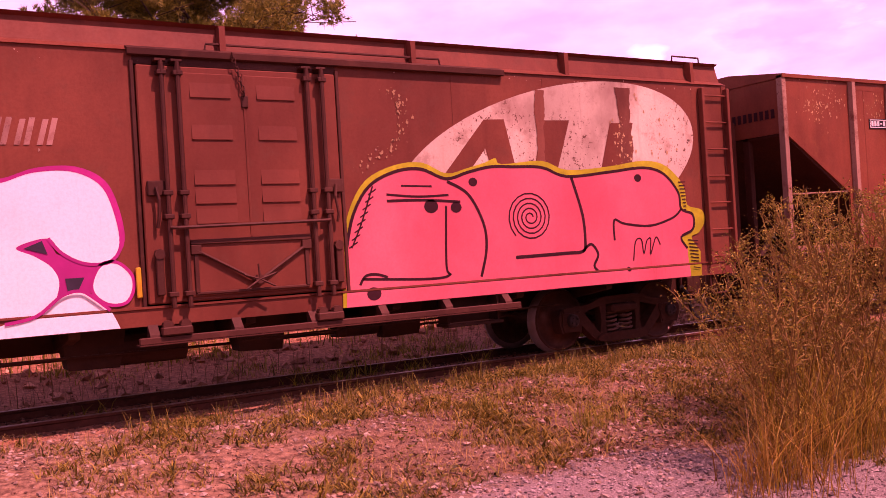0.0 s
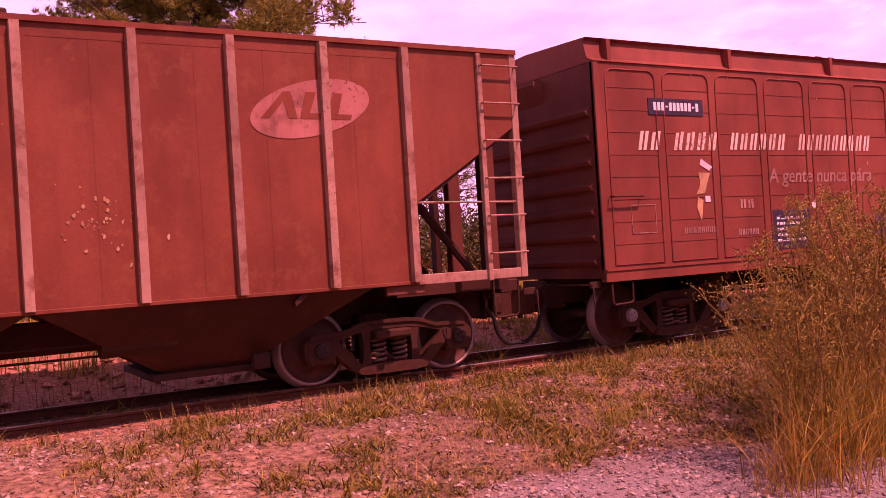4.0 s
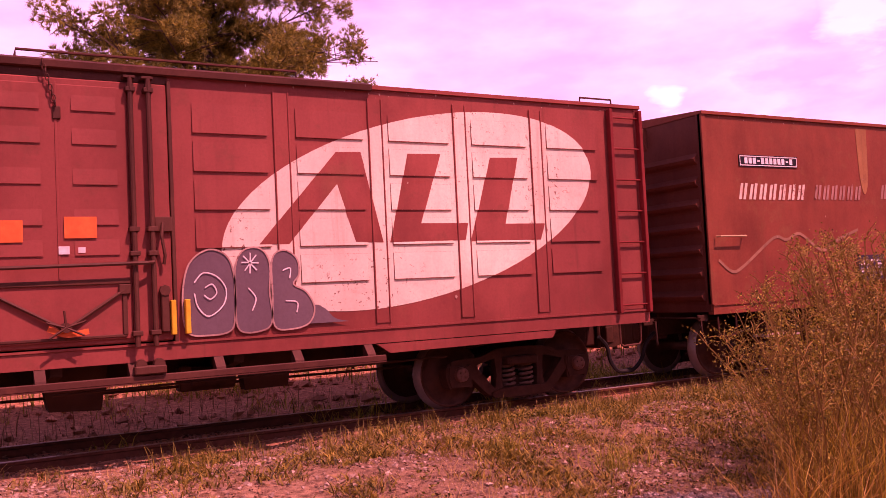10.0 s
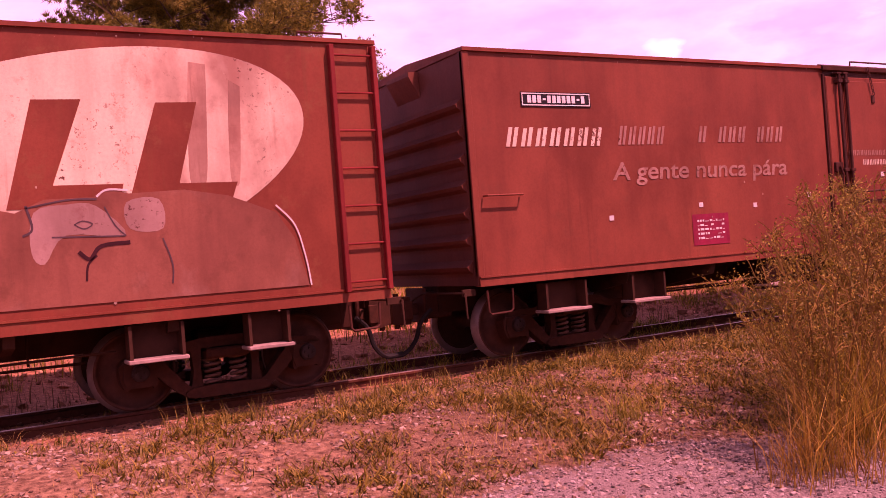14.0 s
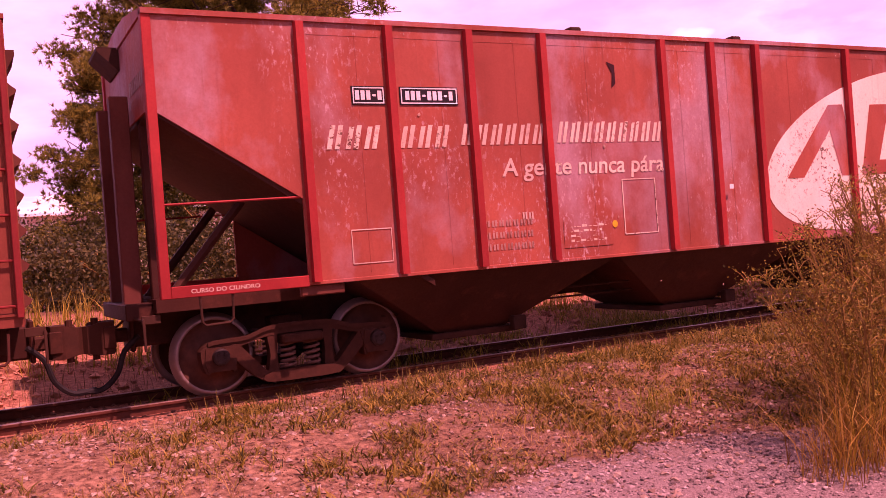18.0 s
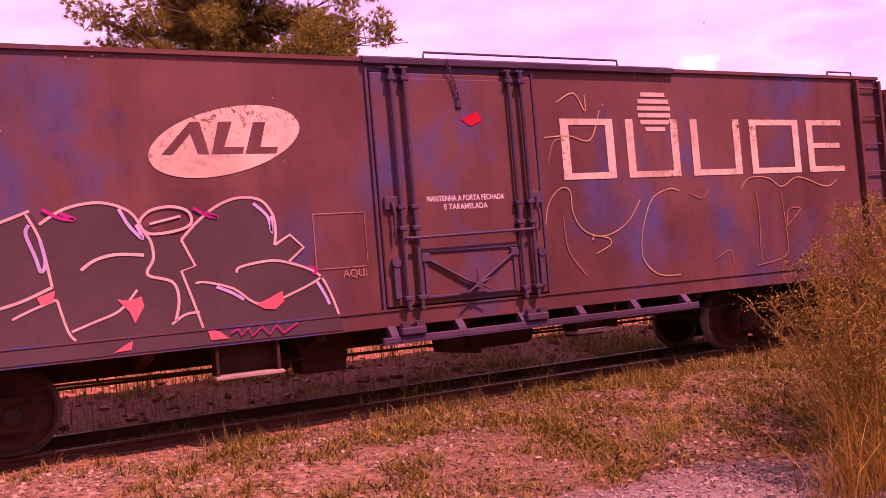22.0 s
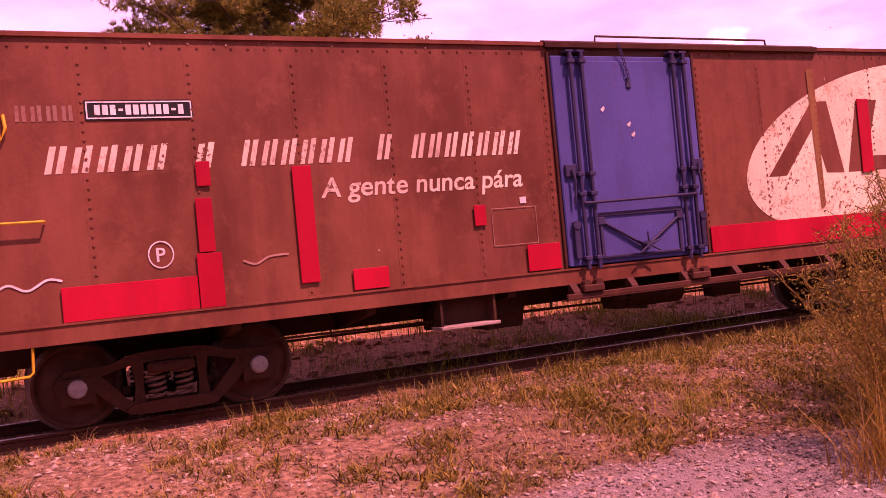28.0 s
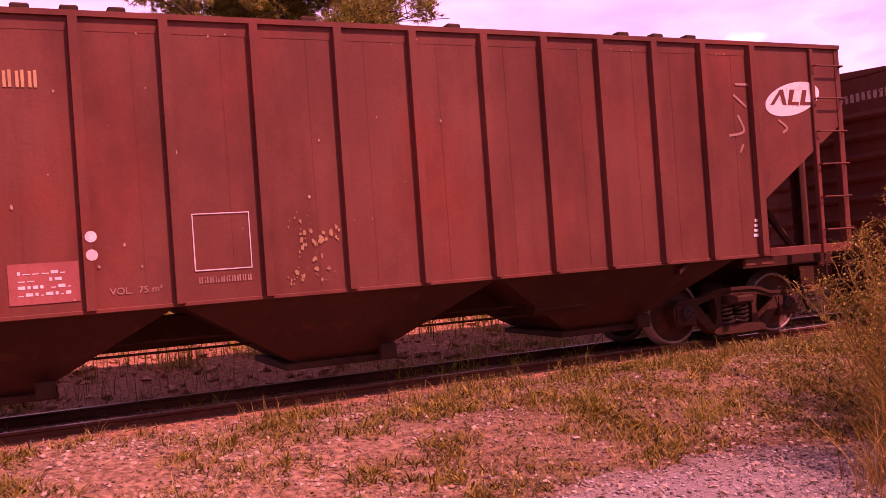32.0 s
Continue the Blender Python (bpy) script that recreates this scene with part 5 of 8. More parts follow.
def pebbles(name, n, xr, yr, keep, smin, smax, mat, label, seed):
    rng = np.random.default_rng(seed)
    V, F = [], []
    made = 0
    base = np.array([(1, 0, 0), (-1, 0, 0), (0, 1, 0), (0, -1, 0), (0, 0, 1), (0, 0, -1)], float)
    tri = [(0, 2, 4), (2, 1, 4), (1, 3, 4), (3, 0, 4), (2, 0, 5), (1, 2, 5), (3, 1, 5), (0, 3, 5)]
    while made < n:
        x, y = rng.uniform(*xr), rng.uniform(*yr)
        if not keep(x, y, rng):
            continue
        s = smin + (smax - smin) * rng.random() ** 4
        M = rng.normal(0, 1, (3, 3))
        q, _ = np.linalg.qr(M)
        pts = (base * rng.uniform(0.6, 1.3, (6, 1)) @ q) * s * np.array([1, 1, 0.7]) + (x, y, ground_z(x, y) + s * 0.25)
        b = len(V)
        V += pts.tolist()
        F += [(b + i, b + j, b + k) for i, j, k in tri]
        made += 1
    return stuff(name, V, F, mat, label, "gravel")


def stone_material(name, c0, c1):
    m, nt, bsdf = nodes_of(name)
    g = nt.nodes.new("ShaderNodeNewGeometry")
    col = ramp(nt, g.outputs["Random Per Island"], 0.0, 1.0, c0, c1)
    col = blend(nt, blend(nt, 1.0, ramp(nt, noise_node(nt, mapped(nt), 60.0, 4), 0.4, 0.7), (0.3, 0.3, 0.3), "MULTIPLY"), col, (0.12, 0.09, 0.075))
    nt.links.new(col, bsdf.inputs["Base Color"])
    bsdf.inputs["Roughness"].default_value = 0.9
    return m


def shrub():
    """The leafy shrub and tall dry grass at the edge of the gravel."""
    rng = np.random.default_rng(31)
    ob = tagged(new("shrub"), "straggling yellow-green shrub with small leaves among tall grass", "shrub")
    stems, Q = bmesh.new(), []
    for k in range(210):
        y = rng.uniform(4.3, 5.9)
        f = rng.uniform(1.20, 1.88)
        x = y * f
        top = min(0.75 + 3.4 * (f - 1.20) + rng.normal(0, 0.14), 1.72)
        z0 = ground_z(x, y)
        p = Vector((x, y, z0 - 0.02))
        d = Vector((rng.normal(-0.12, 0.22), rng.normal(0, 0.2), 1.0)).normalized()
        pts, n = [p.copy()], 7
        for i in range(n):
            d = (d + Vector((rng.normal(-0.02, 0.10), rng.normal(0, 0.10), 0.02))).normalized()
            p = p + d * (top - z0) / n
            pts.append(p.copy())
        pipe(stems, pts, 0.006, 4)
        for i in range(2, n + 1):
            for _ in range(int(rng.integers(2, 5))):
                a = rng.uniform(0, 6.28)
                tip = pts[i] + Vector((0.20 * math.cos(a) * rng.random(), 0.20 * math.sin(a) * rng.random(), rng.uniform(0.02, 0.16)))
                pipe(stems, [pts[i], (pts[i] + tip) / 2 + Vector((0, 0, 0.02)), tip], 0.003, 3)
                for _ in range(int(rng.integers(10, 22)) if i > 3 else int(rng.integers(3, 9))):
                    u = rng.random() ** 0.7
                    q = pts[i].lerp(tip, u)
                    Q.append((q.x + rng.normal(0, 0.03), q.y + rng.normal(0, 0.03), q.z + rng.normal(0, 0.03)))
    part("stem", stems, TWIG, ob)
    V, F = leaves(Q, rng.uniform(0.011, 0.028, len(Q)), rng)
    raw_mesh("foliage", V, F, BUSH_LEAF, ob)
    return ob


def tall_grass(name, n, xr, yr, h0, h1, mat, label, seed, lean=0.8, w=0.007):
    rng = np.random.default_rng(seed)
    Y = rng.uniform(*yr, n)
    P = np.stack([rng.uniform(*xr, n) * (Y if xr[0] > 0.5 and xr[1] < 3 else 1.0), Y, np.zeros(n)], 1)
    P[:, 2] = [ground_z(a, b) - 0.01 for a, b, _ in P]
    V, F = blades(P, rng.uniform(h0, h1, n), rng.uniform(w * 0.6, w * 1.3, n), rng.uniform(0.1, lean, n), rng, 0.9)
    return tagged(raw_mesh(name, V, F, mat), label, "grass", kind="stuff")


def pine(x, y, height, base, radius, seed, label, tuft_count):
    """A pine: tapered trunk, limbs that fork, and needle tufts at the ends of the twigs."""
    rng = np.random.default_rng(seed)
    ob = tagged(new("pine_tree"), label, "tree", "pine trees")
    ob.location = (x, y, ground_z(x, y))
    bm = bmesh.new()
    pts = [Vector((0.15 * math.sin(k * 0.9), 0.12 * math.sin(k * 1.3), height * k / 9)) for k in range(10)]
    for a, b, k in zip(pts, pts[1:], range(9)):
        rod(bm, a, b, 0.26 * height / 12 * (1 - k / 9.6), 9, 0.26 * height / 12 * (1 - (k + 1) / 9.6))
    part("trunk", bm, BARK, ob)
    limbs, tips = bmesh.new(), []
    count = int(78 * radius / 5 + 10)
    for k in range(count):
        z = base + (height - base) * (k + rng.random()) / count
        u = (z - base) / (height - base)
        reach = radius * (1.20 - 0.42 * u) * (1.0 - 0.75 * max(0, u - 0.55) / 0.45) * rng.uniform(0.72, 1.04)
        a = k * 2.4 + rng.normal(0, 0.3)
        p = Vector((0, 0, z))
        q = Vector((math.cos(a) * reach, math.sin(a) * reach, z + reach * rng.uniform(-0.06, 0.30)))
        mid = p.lerp(q, 0.5) + Vector((0, 0, -0.08 * reach))
        rod(limbs, p, mid, 0.055 * height / 12, 5, 0.035 * height / 12)
        rod(limbs, mid, q, 0.035 * height / 12, 5, 0.010)
        for t in np.arange(0.35, 1.02, 0.09):
            c = p.lerp(mid, t * 2) if t < 0.5 else mid.lerp(q, t * 2 - 1)
            for _ in range(2):
                e = c + Vector((rng.normal(0, 0.55), rng.normal(0, 0.55), rng.uniform(-0.1, 0.6))) * (radius / 5)
                pipe(limbs, [c, e], 0.014, 3)
                tips.append(e)
    part("limb", limbs, BARK, ob)
    # needles stand out from dense clumps at the ends of the twigs, with gaps between the clumps
    T = np.array([tuple(t) for t in tips])
    T = T[rng.permutation(len(T))[:max(60, int(len(T) * 0.72))]]
    size = rng.uniform(0.28, 0.55, len(T)) * (0.5 + 0.5 * radius / 5)
    idx = rng.integers(0, len(T), tuft_count)
    off = rng.normal(0, 1, (tuft_count, 3))
    off *= (rng.random(tuft_count) ** 0.45 / np.linalg.norm(off, axis=1) * size[idx])[:, None]
    C = T[idx] + off * (1.15, 1.15, 0.85)
    m = 15
    out = off / np.linalg.norm(off, axis=1)[:, None]
    d = rng.normal(0, 0.62, (tuft_count, m, 3)) + out[:, None, :] * 0.9 + np.array([0, 0, 0.35])
    d /= np.linalg.norm(d, axis=2)[:, :, None]
    L = rng.uniform(0.10, 0.22, (tuft_count, m, 1)) * (0.7 + 0.3 * radius / 5)
    s = np.cross(d, rng.normal(0, 1, d.shape))
    s /= np.linalg.norm(s, axis=2)[:, :, None]
    c = C[:, None, :]
    V = np.stack([c - s * 0.013, c + s * 0.013, c + d * L], 2).reshape(-1, 3)
    F = [(3 * i, 3 * i + 1, 3 * i + 2) for i in range(tuft_count * m)]
    raw_mesh("crown", V.tolist(), F, NEEDLE, ob)
    return ob


def scrub_bush(x, y, h, r, seed):
    rng = np.random.default_rng(seed)
    ob = tagged(new("bush"), "dense dark green bush behind the railway track", "bush", "bushes behind the track")
    ob.location = (x, y, ground_z(x, y))
    bm = bmesh.new()
    heads = []
    for k in range(20):
        a = rng.uniform(0, 6.28)
        q = Vector((math.cos(a) * r * rng.random() ** 0.6, math.sin(a) * r * rng.random() ** 0.6, h * rng.uniform(0.12, 0.90)))
        pipe(bm, [Vector((q.x * 0.2, q.y * 0.2, 0)), q * 0.5 + Vector((0, 0, 0.1)), q], 0.025, 4)
        heads.append(q)
    part("stem", bm, TWIG, ob)
    n = 8000
    Hd = np.array([tuple(q) for q in heads])[rng.integers(0, len(heads), n)]
    P = Hd + rng.normal(0, 1, (n, 3)) * (r * 0.24, r * 0.24, h * 0.11)
    P[:, 2] = np.clip(P[:, 2], 0.03, h * 1.05)
    V, F = leaves(P, rng.uniform(0.06, 0.13, n), rng)
    raw_mesh("crown", V, F, SCRUB, ob)
    return ob


grow_near()
bright_tuft(4.80, 7.20, 0.42, 90, 41, GRASS_BRIGHT, "upright tuft of bright green grass")
bright_tuft(5.28, 6.22, 0.30, 130, 42, GRASS_BRIGHT, "wide tuft of yellow-green grass", 0.13)
bright_tuft(5.62, 6.45, 0.26, 90, 43, GRASS_BRIGHT, "wide tuft of yellow-green grass", 0.12)
bright_tuft(6.3, 8.35, 0.22, 110, 44, GRASS_BRIGHT, "low leafy tuft beside the rail", 0.16)
bright_tuft(5.00, 4.15, 0.80, 75, 45, GRASS_ORANGE, "orange dry grass clump", 0.13)
bright_tuft(5.30, 4.36, 0.80, 80, 46, GRASS_ORANGE, "orange dry grass clump", 0.14)
bright_tuft(5.42, 4.02, 0.80, 65, 47, GRASS_ORANGE, "orange dry grass clump", 0.15)
pebbles("gravel", 16000, (2.2, 6.1), (2.6, 5.6), lambda x, y, r: on_gravel(x, y), 0.004, 0.024, stone_material("grey_stone", (0.085, 0.062, 0.052), (0.46, 0.38, 0.34)), "loose pale grey gravel", 51)
pebbles("pebbles", 17000, (-2.5, 12.0), (4.2, 8.9), lambda x, y, r: patchy(x, y, 4.0, 1.3) > r.uniform(-0.6, 0.5), 0.006, 0.036, stone_material("soil_stone", (0.14, 0.075, 0.045), (0.50, 0.38, 0.28)), "small stones scattered over the soil", 52)
pebbles("clods", 16000, (-2.5, 12.0), (4.4, 8.95), lambda x, y, r: not on_gravel(x, y) and patchy(x, y, 21.0, 1.6) > r.uniform(-0.7, 0.5), 0.005, 0.022, stone_material("soil_clod", (0.055, 0.022, 0.010), (0.38, 0.20, 0.11)), "crumbs of dry soil", 55)
pebbles("rocks", 5200, (-7.0, 22.0), (10.5, 14.5), lambda x, y, r: patchy(x, y, 4.0) > r.uniform(-0.6, 0.5), 0.012, 0.11, stone_material("reddish_rock", (0.22, 0.075, 0.03), (0.68, 0.34, 0.19)), "reddish rocks behind the track", 53)
pebbles("ballast", 5200, (-3.0, 14.0), (8.85, 10.9), lambda x, y, r: True, 0.012, 0.035, stone_material("oily_stone", (0.09, 0.04, 0.02), (0.26, 0.13, 0.075)), "oil-stained ballast stones between the rails", 54)
shrub()
tall_grass("tall_grass", 2400, (1.21, 1.85), (4.1, 6.0), 0.4, 1.15, SHRUB_GRASS, "tall yellow-green grass round the shrub", 61, 0.9)
tall_grass("tall_dry_grass", 420, (1.20, 1.75), (4.0, 5.2), 0.5, 1.2, GRASS_ORANGE, "tall dry orange grass round the shrub", 62, 1.1, 0.006)
tall_grass("dead_stalks", 380, (1.16, 1.7), (4.4, 6.2), 0.5, 1.35, GRASS_DRY, "dead stalks bending over from the shrub", 63, 1.8, 0.006)
tall_grass("stems_behind", 1700, (-5.0, 24.0), (10.6, 12.2), 0.15, 0.5, leaf("dead_stems", (0.16, 0.075, 0.03), (0.34, 0.19, 0.08)), "thin dead stems behind the far rail", 64, 0.7, 0.008)
tall_grass("grass_behind", 7000, (-6.0, 22.0), (12.6, 17.5), 0.25, 0.8, GRASS_BRIGHT, "tall green grass on the bank behind the track", 65, 0.7, 0.016)
P, H = tufts(1100, (-6.0, 24.0), (9.9, 14.0), lambda x, y, r: patchy(x, y, 14.0, 0.5) > r.uniform(0.0, 0.5), 6, 16, 0.10, 0.34, 66, 0.09)
V, F = blades(P, H, RNG.uniform(0.007, 0.014, len(P)), RNG.uniform(0.3, 1.1, len(P)), RNG)
stuff("grass_in_track", V, F, GRASS_BRIGHT, "yellow-green grass growing between and behind the rails", "grass")
pine(7.7, 27.4, 13.2, 1.9, 4.7, 71, "large pine with a broad crown of long needles", 54000)
pine(3.7, 26.2, 6.6, 1.2, 1.75, 74, "young pine beside the large one", 9000)
pine(19.4, 41.0, 11.6, 5.0, 2.2, 72, "smaller pine standing further back", 3400)
pine(28.0, 46.0, 9.5, 4.0, 2.4, 73, "smaller pine standing further back", 2600)
for k, (bx, by, bh, br) in enumerate(((2.3, 24.5, 2.3, 1.5), (4.0, 23.5, 2.4, 2.0), (6.8, 24.0, 3.0, 2.2), (9.8, 24.5, 2.8, 2.2), (12.8, 24.0, 2.9, 2.1), (15.8, 25.0, 2.7, 2.2), (19.0, 26.0, 2.9, 2.3), (2.8, 29.0, 2.7, 2.1), (1.7, 22.5, 1.2, 0.8), (23.0, 27.0, 2.8, 2.4), (-3.6, 44.0, 3.0, 2.4), (3.2, 20.6, 1.7, 1.4), (5.6, 20.9, 1.9, 1.5), (8.4, 20.6, 1.8, 1.5), (11.2, 21.0, 1.9, 1.6), (14.2, 20.8, 1.8, 1.5), (17.4, 21.2, 2.0, 1.6))):
    scrub_bush(bx, by, bh, br, 80 + k)


def shed():
    ob = tagged(new("shed"), "long low shed with a white metal roof beyond the bushes", "building")
    ob.location = (0, 57.0, 0)
    bm = bmesh.new()
    box(bm, 3.2, 24.0, 0.0, 9.0, 0.2, 5.0)
    part("wall", bm, plain("pale_wall", (0.55, 0.46, 0.40), 0.9, 0, 3, 0.15), ob)
    bm = bmesh.new()
    prism(bm, [(-0.5, 4.95), (4.5, 6.35), (9.5, 4.95), (9.5, 4.80), (4.5, 6.2), (-0.5, 4.80)], 2.8, 24.4, axis="x")
    part("roof", bm, plain("white_metal_roof", (0.82, 0.82, 0.82), 0.5, 0, 2, 0.06, 0.1), ob)
    for k in range(5):
        bm = bmesh.new()
        box(bm, 5.0 + 3.8 * k, 6.4 + 3.8 * k, -0.03, 0.02, 2.0, 3.6)
        part("window", bm, BLACK, ob)


def house(x, y, w, h, seed):
    ob = tagged(new("house"), "small white house in the distance", "house", "distant houses")
    ob.location = (x, y, 0)
    bm = bmesh.new()
    box(bm, 0, w, 0, 6, 0, h)
    part("wall", bm, plain("white_house_wall", (0.62, 0.58, 0.55), 0.9, 0, 2, 0.1), ob)
    bm = bmesh.new()
    prism(bm, [(-0.4, h), (3, h + 1.6), (6.4, h), (6.4, h - 0.12), (-0.4, h - 0.12)], -0.4, w + 0.4, axis="x")
    part("roof", bm, plain("clay_roof", (0.30, 0.13, 0.09), 0.9, 0, 3, 0.2), ob)
    for k in range(2):
        bm = bmesh.new()
        box(bm, w * (0.2 + 0.4 * k), w * (0.2 + 0.4 * k) + 1.0, -0.03, 0.02, 1.0, 2.2)
        part("window", bm, BLACK, ob)


def warning_sign():
    ob = tagged(new("warning_sign"), "yellow sign with two dark lines on a post", "sign")
    ob.location = (-0.02, 27.5, ground_z(0, 27.5))
    bm = bmesh.new()
    rod(bm, (0, 0, 0), (0, 0, 1.25), 0.03, 8)
    part("post", bm, plain("sign_post", (0.3, 0.25, 0.2), 0.8), ob)
    bm = bmesh.new()
    box(bm, -0.20, 0.20, -0.05, -0.035, 0.96, 1.24, 0.008)
    pl = part("plate", bm, YELLOW, ob)
    for z in (1.15, 1.05):
        bm = bmesh.new()
        box(bm, -0.15, 0.15, -0.056, -0.051, z - 0.025, z + 0.025)
        part("text_bar", bm, BLACK, pl)


shed()
for k, (hx, hy, hw, hh) in enumerate(((-12.0, 118.0, 9.0, 3.2), (-1.5, 126.0, 8.0, 3.4), (-24.0, 130.0, 10.0, 3.0))):
    house(hx, hy, hw, hh, k)
warning_sign()


def far_wood():
    """A low line of trees along the horizon."""
    rng = np.random.default_rng(91)
    n = 9000
    x = rng.uniform(-260, 420, n)
    top = 6.0 + 4.0 * np.array([noise.noise(Vector((a * 0.05, 1, 0))) for a in x]) + 2.0 * np.array([noise.noise(Vector((a * 0.3, 5, 0))) for a in x])
    P = np.stack([x, rng.uniform(150, 175, n), rng.random(n) ** 0.7 * np.maximum(top, 1.5)], 1)
    V, F = leaves(P, rng.uniform(1.2, 2.6, n), rng)
    stuff("distant_wood", V, F, SCRUB, "low line of trees on the horizon", "trees")


far_wood()


def unseen_wood():
    """An unseen belt of trees, added on the track's near side to block low sky light."""
    rng = np.random.default_rng(95)
    n = 9000
    a = rng.uniform(math.radians(175), math.radians(365), n)
    r = rng.uniform(38, 52, n)
    top = 6.5 + 2.5 * np.array([noise.noise(Vector((t * 6.0, 2, 0))) for t in a])
    P = np.stack([r * np.cos(a), r * np.sin(a) * 0.8, rng.random(n) ** 0.8 * top], 1)
    P = P[P[:, 1] < 3.0]
    V, F = leaves(P, rng.uniform(1.6, 3.2, len(P)), rng)
    stuff("screening_wood", V, F, SCRUB, "unseen belt of trees added on the near side to block low sky light", "trees")


unseen_wood()

# ---- what is pressed into and painted on the cars ----
def clipped(poly, axis, limit, keep_above):
    """The part of an outline on one side of a line x = limit or z = limit."""
    out, n = [], len(poly)
    for i in range(n):
        a, b = poly[i], poly[(i + 1) % n]
        ina, inb = ((a[axis] >= limit) == keep_above), ((b[axis] >= limit) == keep_above)
        if ina:
            out.append(a)
        if ina != inb:
            t = (limit - a[axis]) / (b[axis] - a[axis])
            out.append((a[0] + (b[0] - a[0]) * t, a[1] + (b[1] - a[1]) * t))
    return out


def patch(car, outline, mat, name, lift=0.006, label=""):
    """Paint over the wall plate and, where it reaches that far, over the sill below."""
    up = clipped(outline, 1, 1.036, True)
    low = clipped(outline, 1, 1.008, False)
    ob = None
    if len(up) > 2:
        ob = part(name, sheet(bmesh.new(), up, SIDE - lift), mat, car, label)
    if len(low) > 2:
        ob = part(name, sheet(bmesh.new(), low, SIDE - 0.015 - lift), mat, car, label)
    return ob


def line(car, pts, w, mat, name, lift=0.012, soft=True, closed=False, label=""):
    P = smooth_line(pts, 5, closed) if soft else list(pts)
    if closed:
        P.append(P[0])
    low = any(p[1] < 1.0 for p in pts)
    return part(name, stroke(bmesh.new(), P, w, SIDE - lift - (0.024 if low else 0)), mat, car, label)


def flakes(car, path, spread, count, mat, lift=0.007, size=0.022):
    """Flakes of old paint left along a path, too many and too small to pick apart."""
    rng = random.Random(int(sum(p[0] * 37 + p[1] * 91 for p in path)))
    P = smooth_line(path, 6)
    bm = bmesh.new()
    for _ in range(count):
        k = rng.randrange(len(P) - 1)
        t = rng.random()
        x, z = P[k][0] + (P[k + 1][0] - P[k][0]) * t, P[k][1] + (P[k + 1][1] - P[k][1]) * t
        x, z = x + rng.gauss(0, spread), z + rng.gauss(0, spread)
        r = size * (0.15 + 0.85 * rng.random() ** 2)
        n = rng.randrange(5, 9)
        sheet(bm, [(x + r * rng.uniform(0.4, 1.2) * math.cos(6.2832 * k / n), z + r * rng.uniform(0.6, 1.6) * math.sin(6.2832 * k / n)) for k in range(n)], SIDE - lift - rng.uniform(0, 0.0015))
    return tagged(part("paint_flakes", bm, mat, car), "flakes of peeling tan paint", kind="stuff")


def ragged_run(car, x0, x1, z0, z1, mat, lift, seed, name="rust_run", taper=0.5):
    """A stain that has run down the wall, with uneven edges that draw together towards the bottom."""
    rng = random.Random(seed)
    n = max(3, int((z1 - z0) / 0.22))
    left, right = [], []
    for k in range(n + 1):
        t = k / n
        w = (x1 - x0) / 2 * (1 - taper * t) * rng.uniform(0.75, 1.08)
        c = (x0 + x1) / 2 + rng.uniform(-0.10, 0.10) * (x1 - x0)
        left.append((c - w, z1 - (z1 - z0) * t))
        right.append((c + w, z1 - (z1 - z0) * t))
    rough = [(x + rng.uniform(-0.012, 0.012), z) for x, z in smooth_line(left, 6) + smooth_line(right[::-1], 6)]
    return patch(car, rough, mat, name, lift)


def scratches(car, x0, x1, z0, z1, count, mat, lift, seed, long=0.16, high=0.014):
    """Short flat scrapes along the wall, too many to pick apart."""
    rng = random.Random(seed)
    bm = bmesh.new()
    for _ in range(count):
        x, z = rng.uniform(x0, x1), rng.uniform(z0, z1)
        w, h = long * rng.uniform(0.1, 1.0) ** 1.6, high * rng.uniform(0.3, 1.0)
        sheet(bm, [(x - w, z), (x - w * 0.4, z - h), (x + w * 0.3, z - h * rng.uniform(0.4, 1.2)), (x + w, z), (x + w * 0.2, z + h * 0.7), (x - w * 0.5, z + h)], SIDE - lift - rng.uniform(0, 0.001))
    return tagged(part("scrape_wear", bm, mat, car), "short scrapes through the paint to rust", kind="stuff")


def end_bars(car, y0, y1, z0, z1, count, mat, x=-0.008):
    """A number on the end wall as plain bars, one for each character."""
    w = (y1 - y0) / count
    for k in range(count):
        bm = bmesh.new()
        a = y0 + w * (k + 0.18)
        box(bm, x - 0.004, x, a, a + w * 0.6, z0, z1)
        part("character_bar", bm, mat, car)


def rect(x0, x1, z0, z1):
    return [(x0, z0), (x1, z0), (x1, z1), (x0, z1)]


def letter_bars(car, x0, x1, z0, z1, letters, mat, slant=0.25, name="lettering", lift=0.007, gone=(), y=None):
    """A word as plain slanted bars, two for each letter."""
    ob = None
    w, h = (x1 - x0) / letters, z1 - z0
    for k in range(letters):
        if k in gone:
            continue
        for j, f in enumerate((0.10, 0.52)):
            a = x0 + w * (k + f)
            b = a + w * 0.26
            s = slant * h
            hh = h if (k == 0 or j) else h * 0.94
            bm = sheet(bmesh.new(), [(a, z0), (b, z0), (b + s, z0 + hh), (a + s, z0 + hh)], SIDE - lift if y is None else y)
            ob = part("letter_bar", bm, mat, car)
    return ob


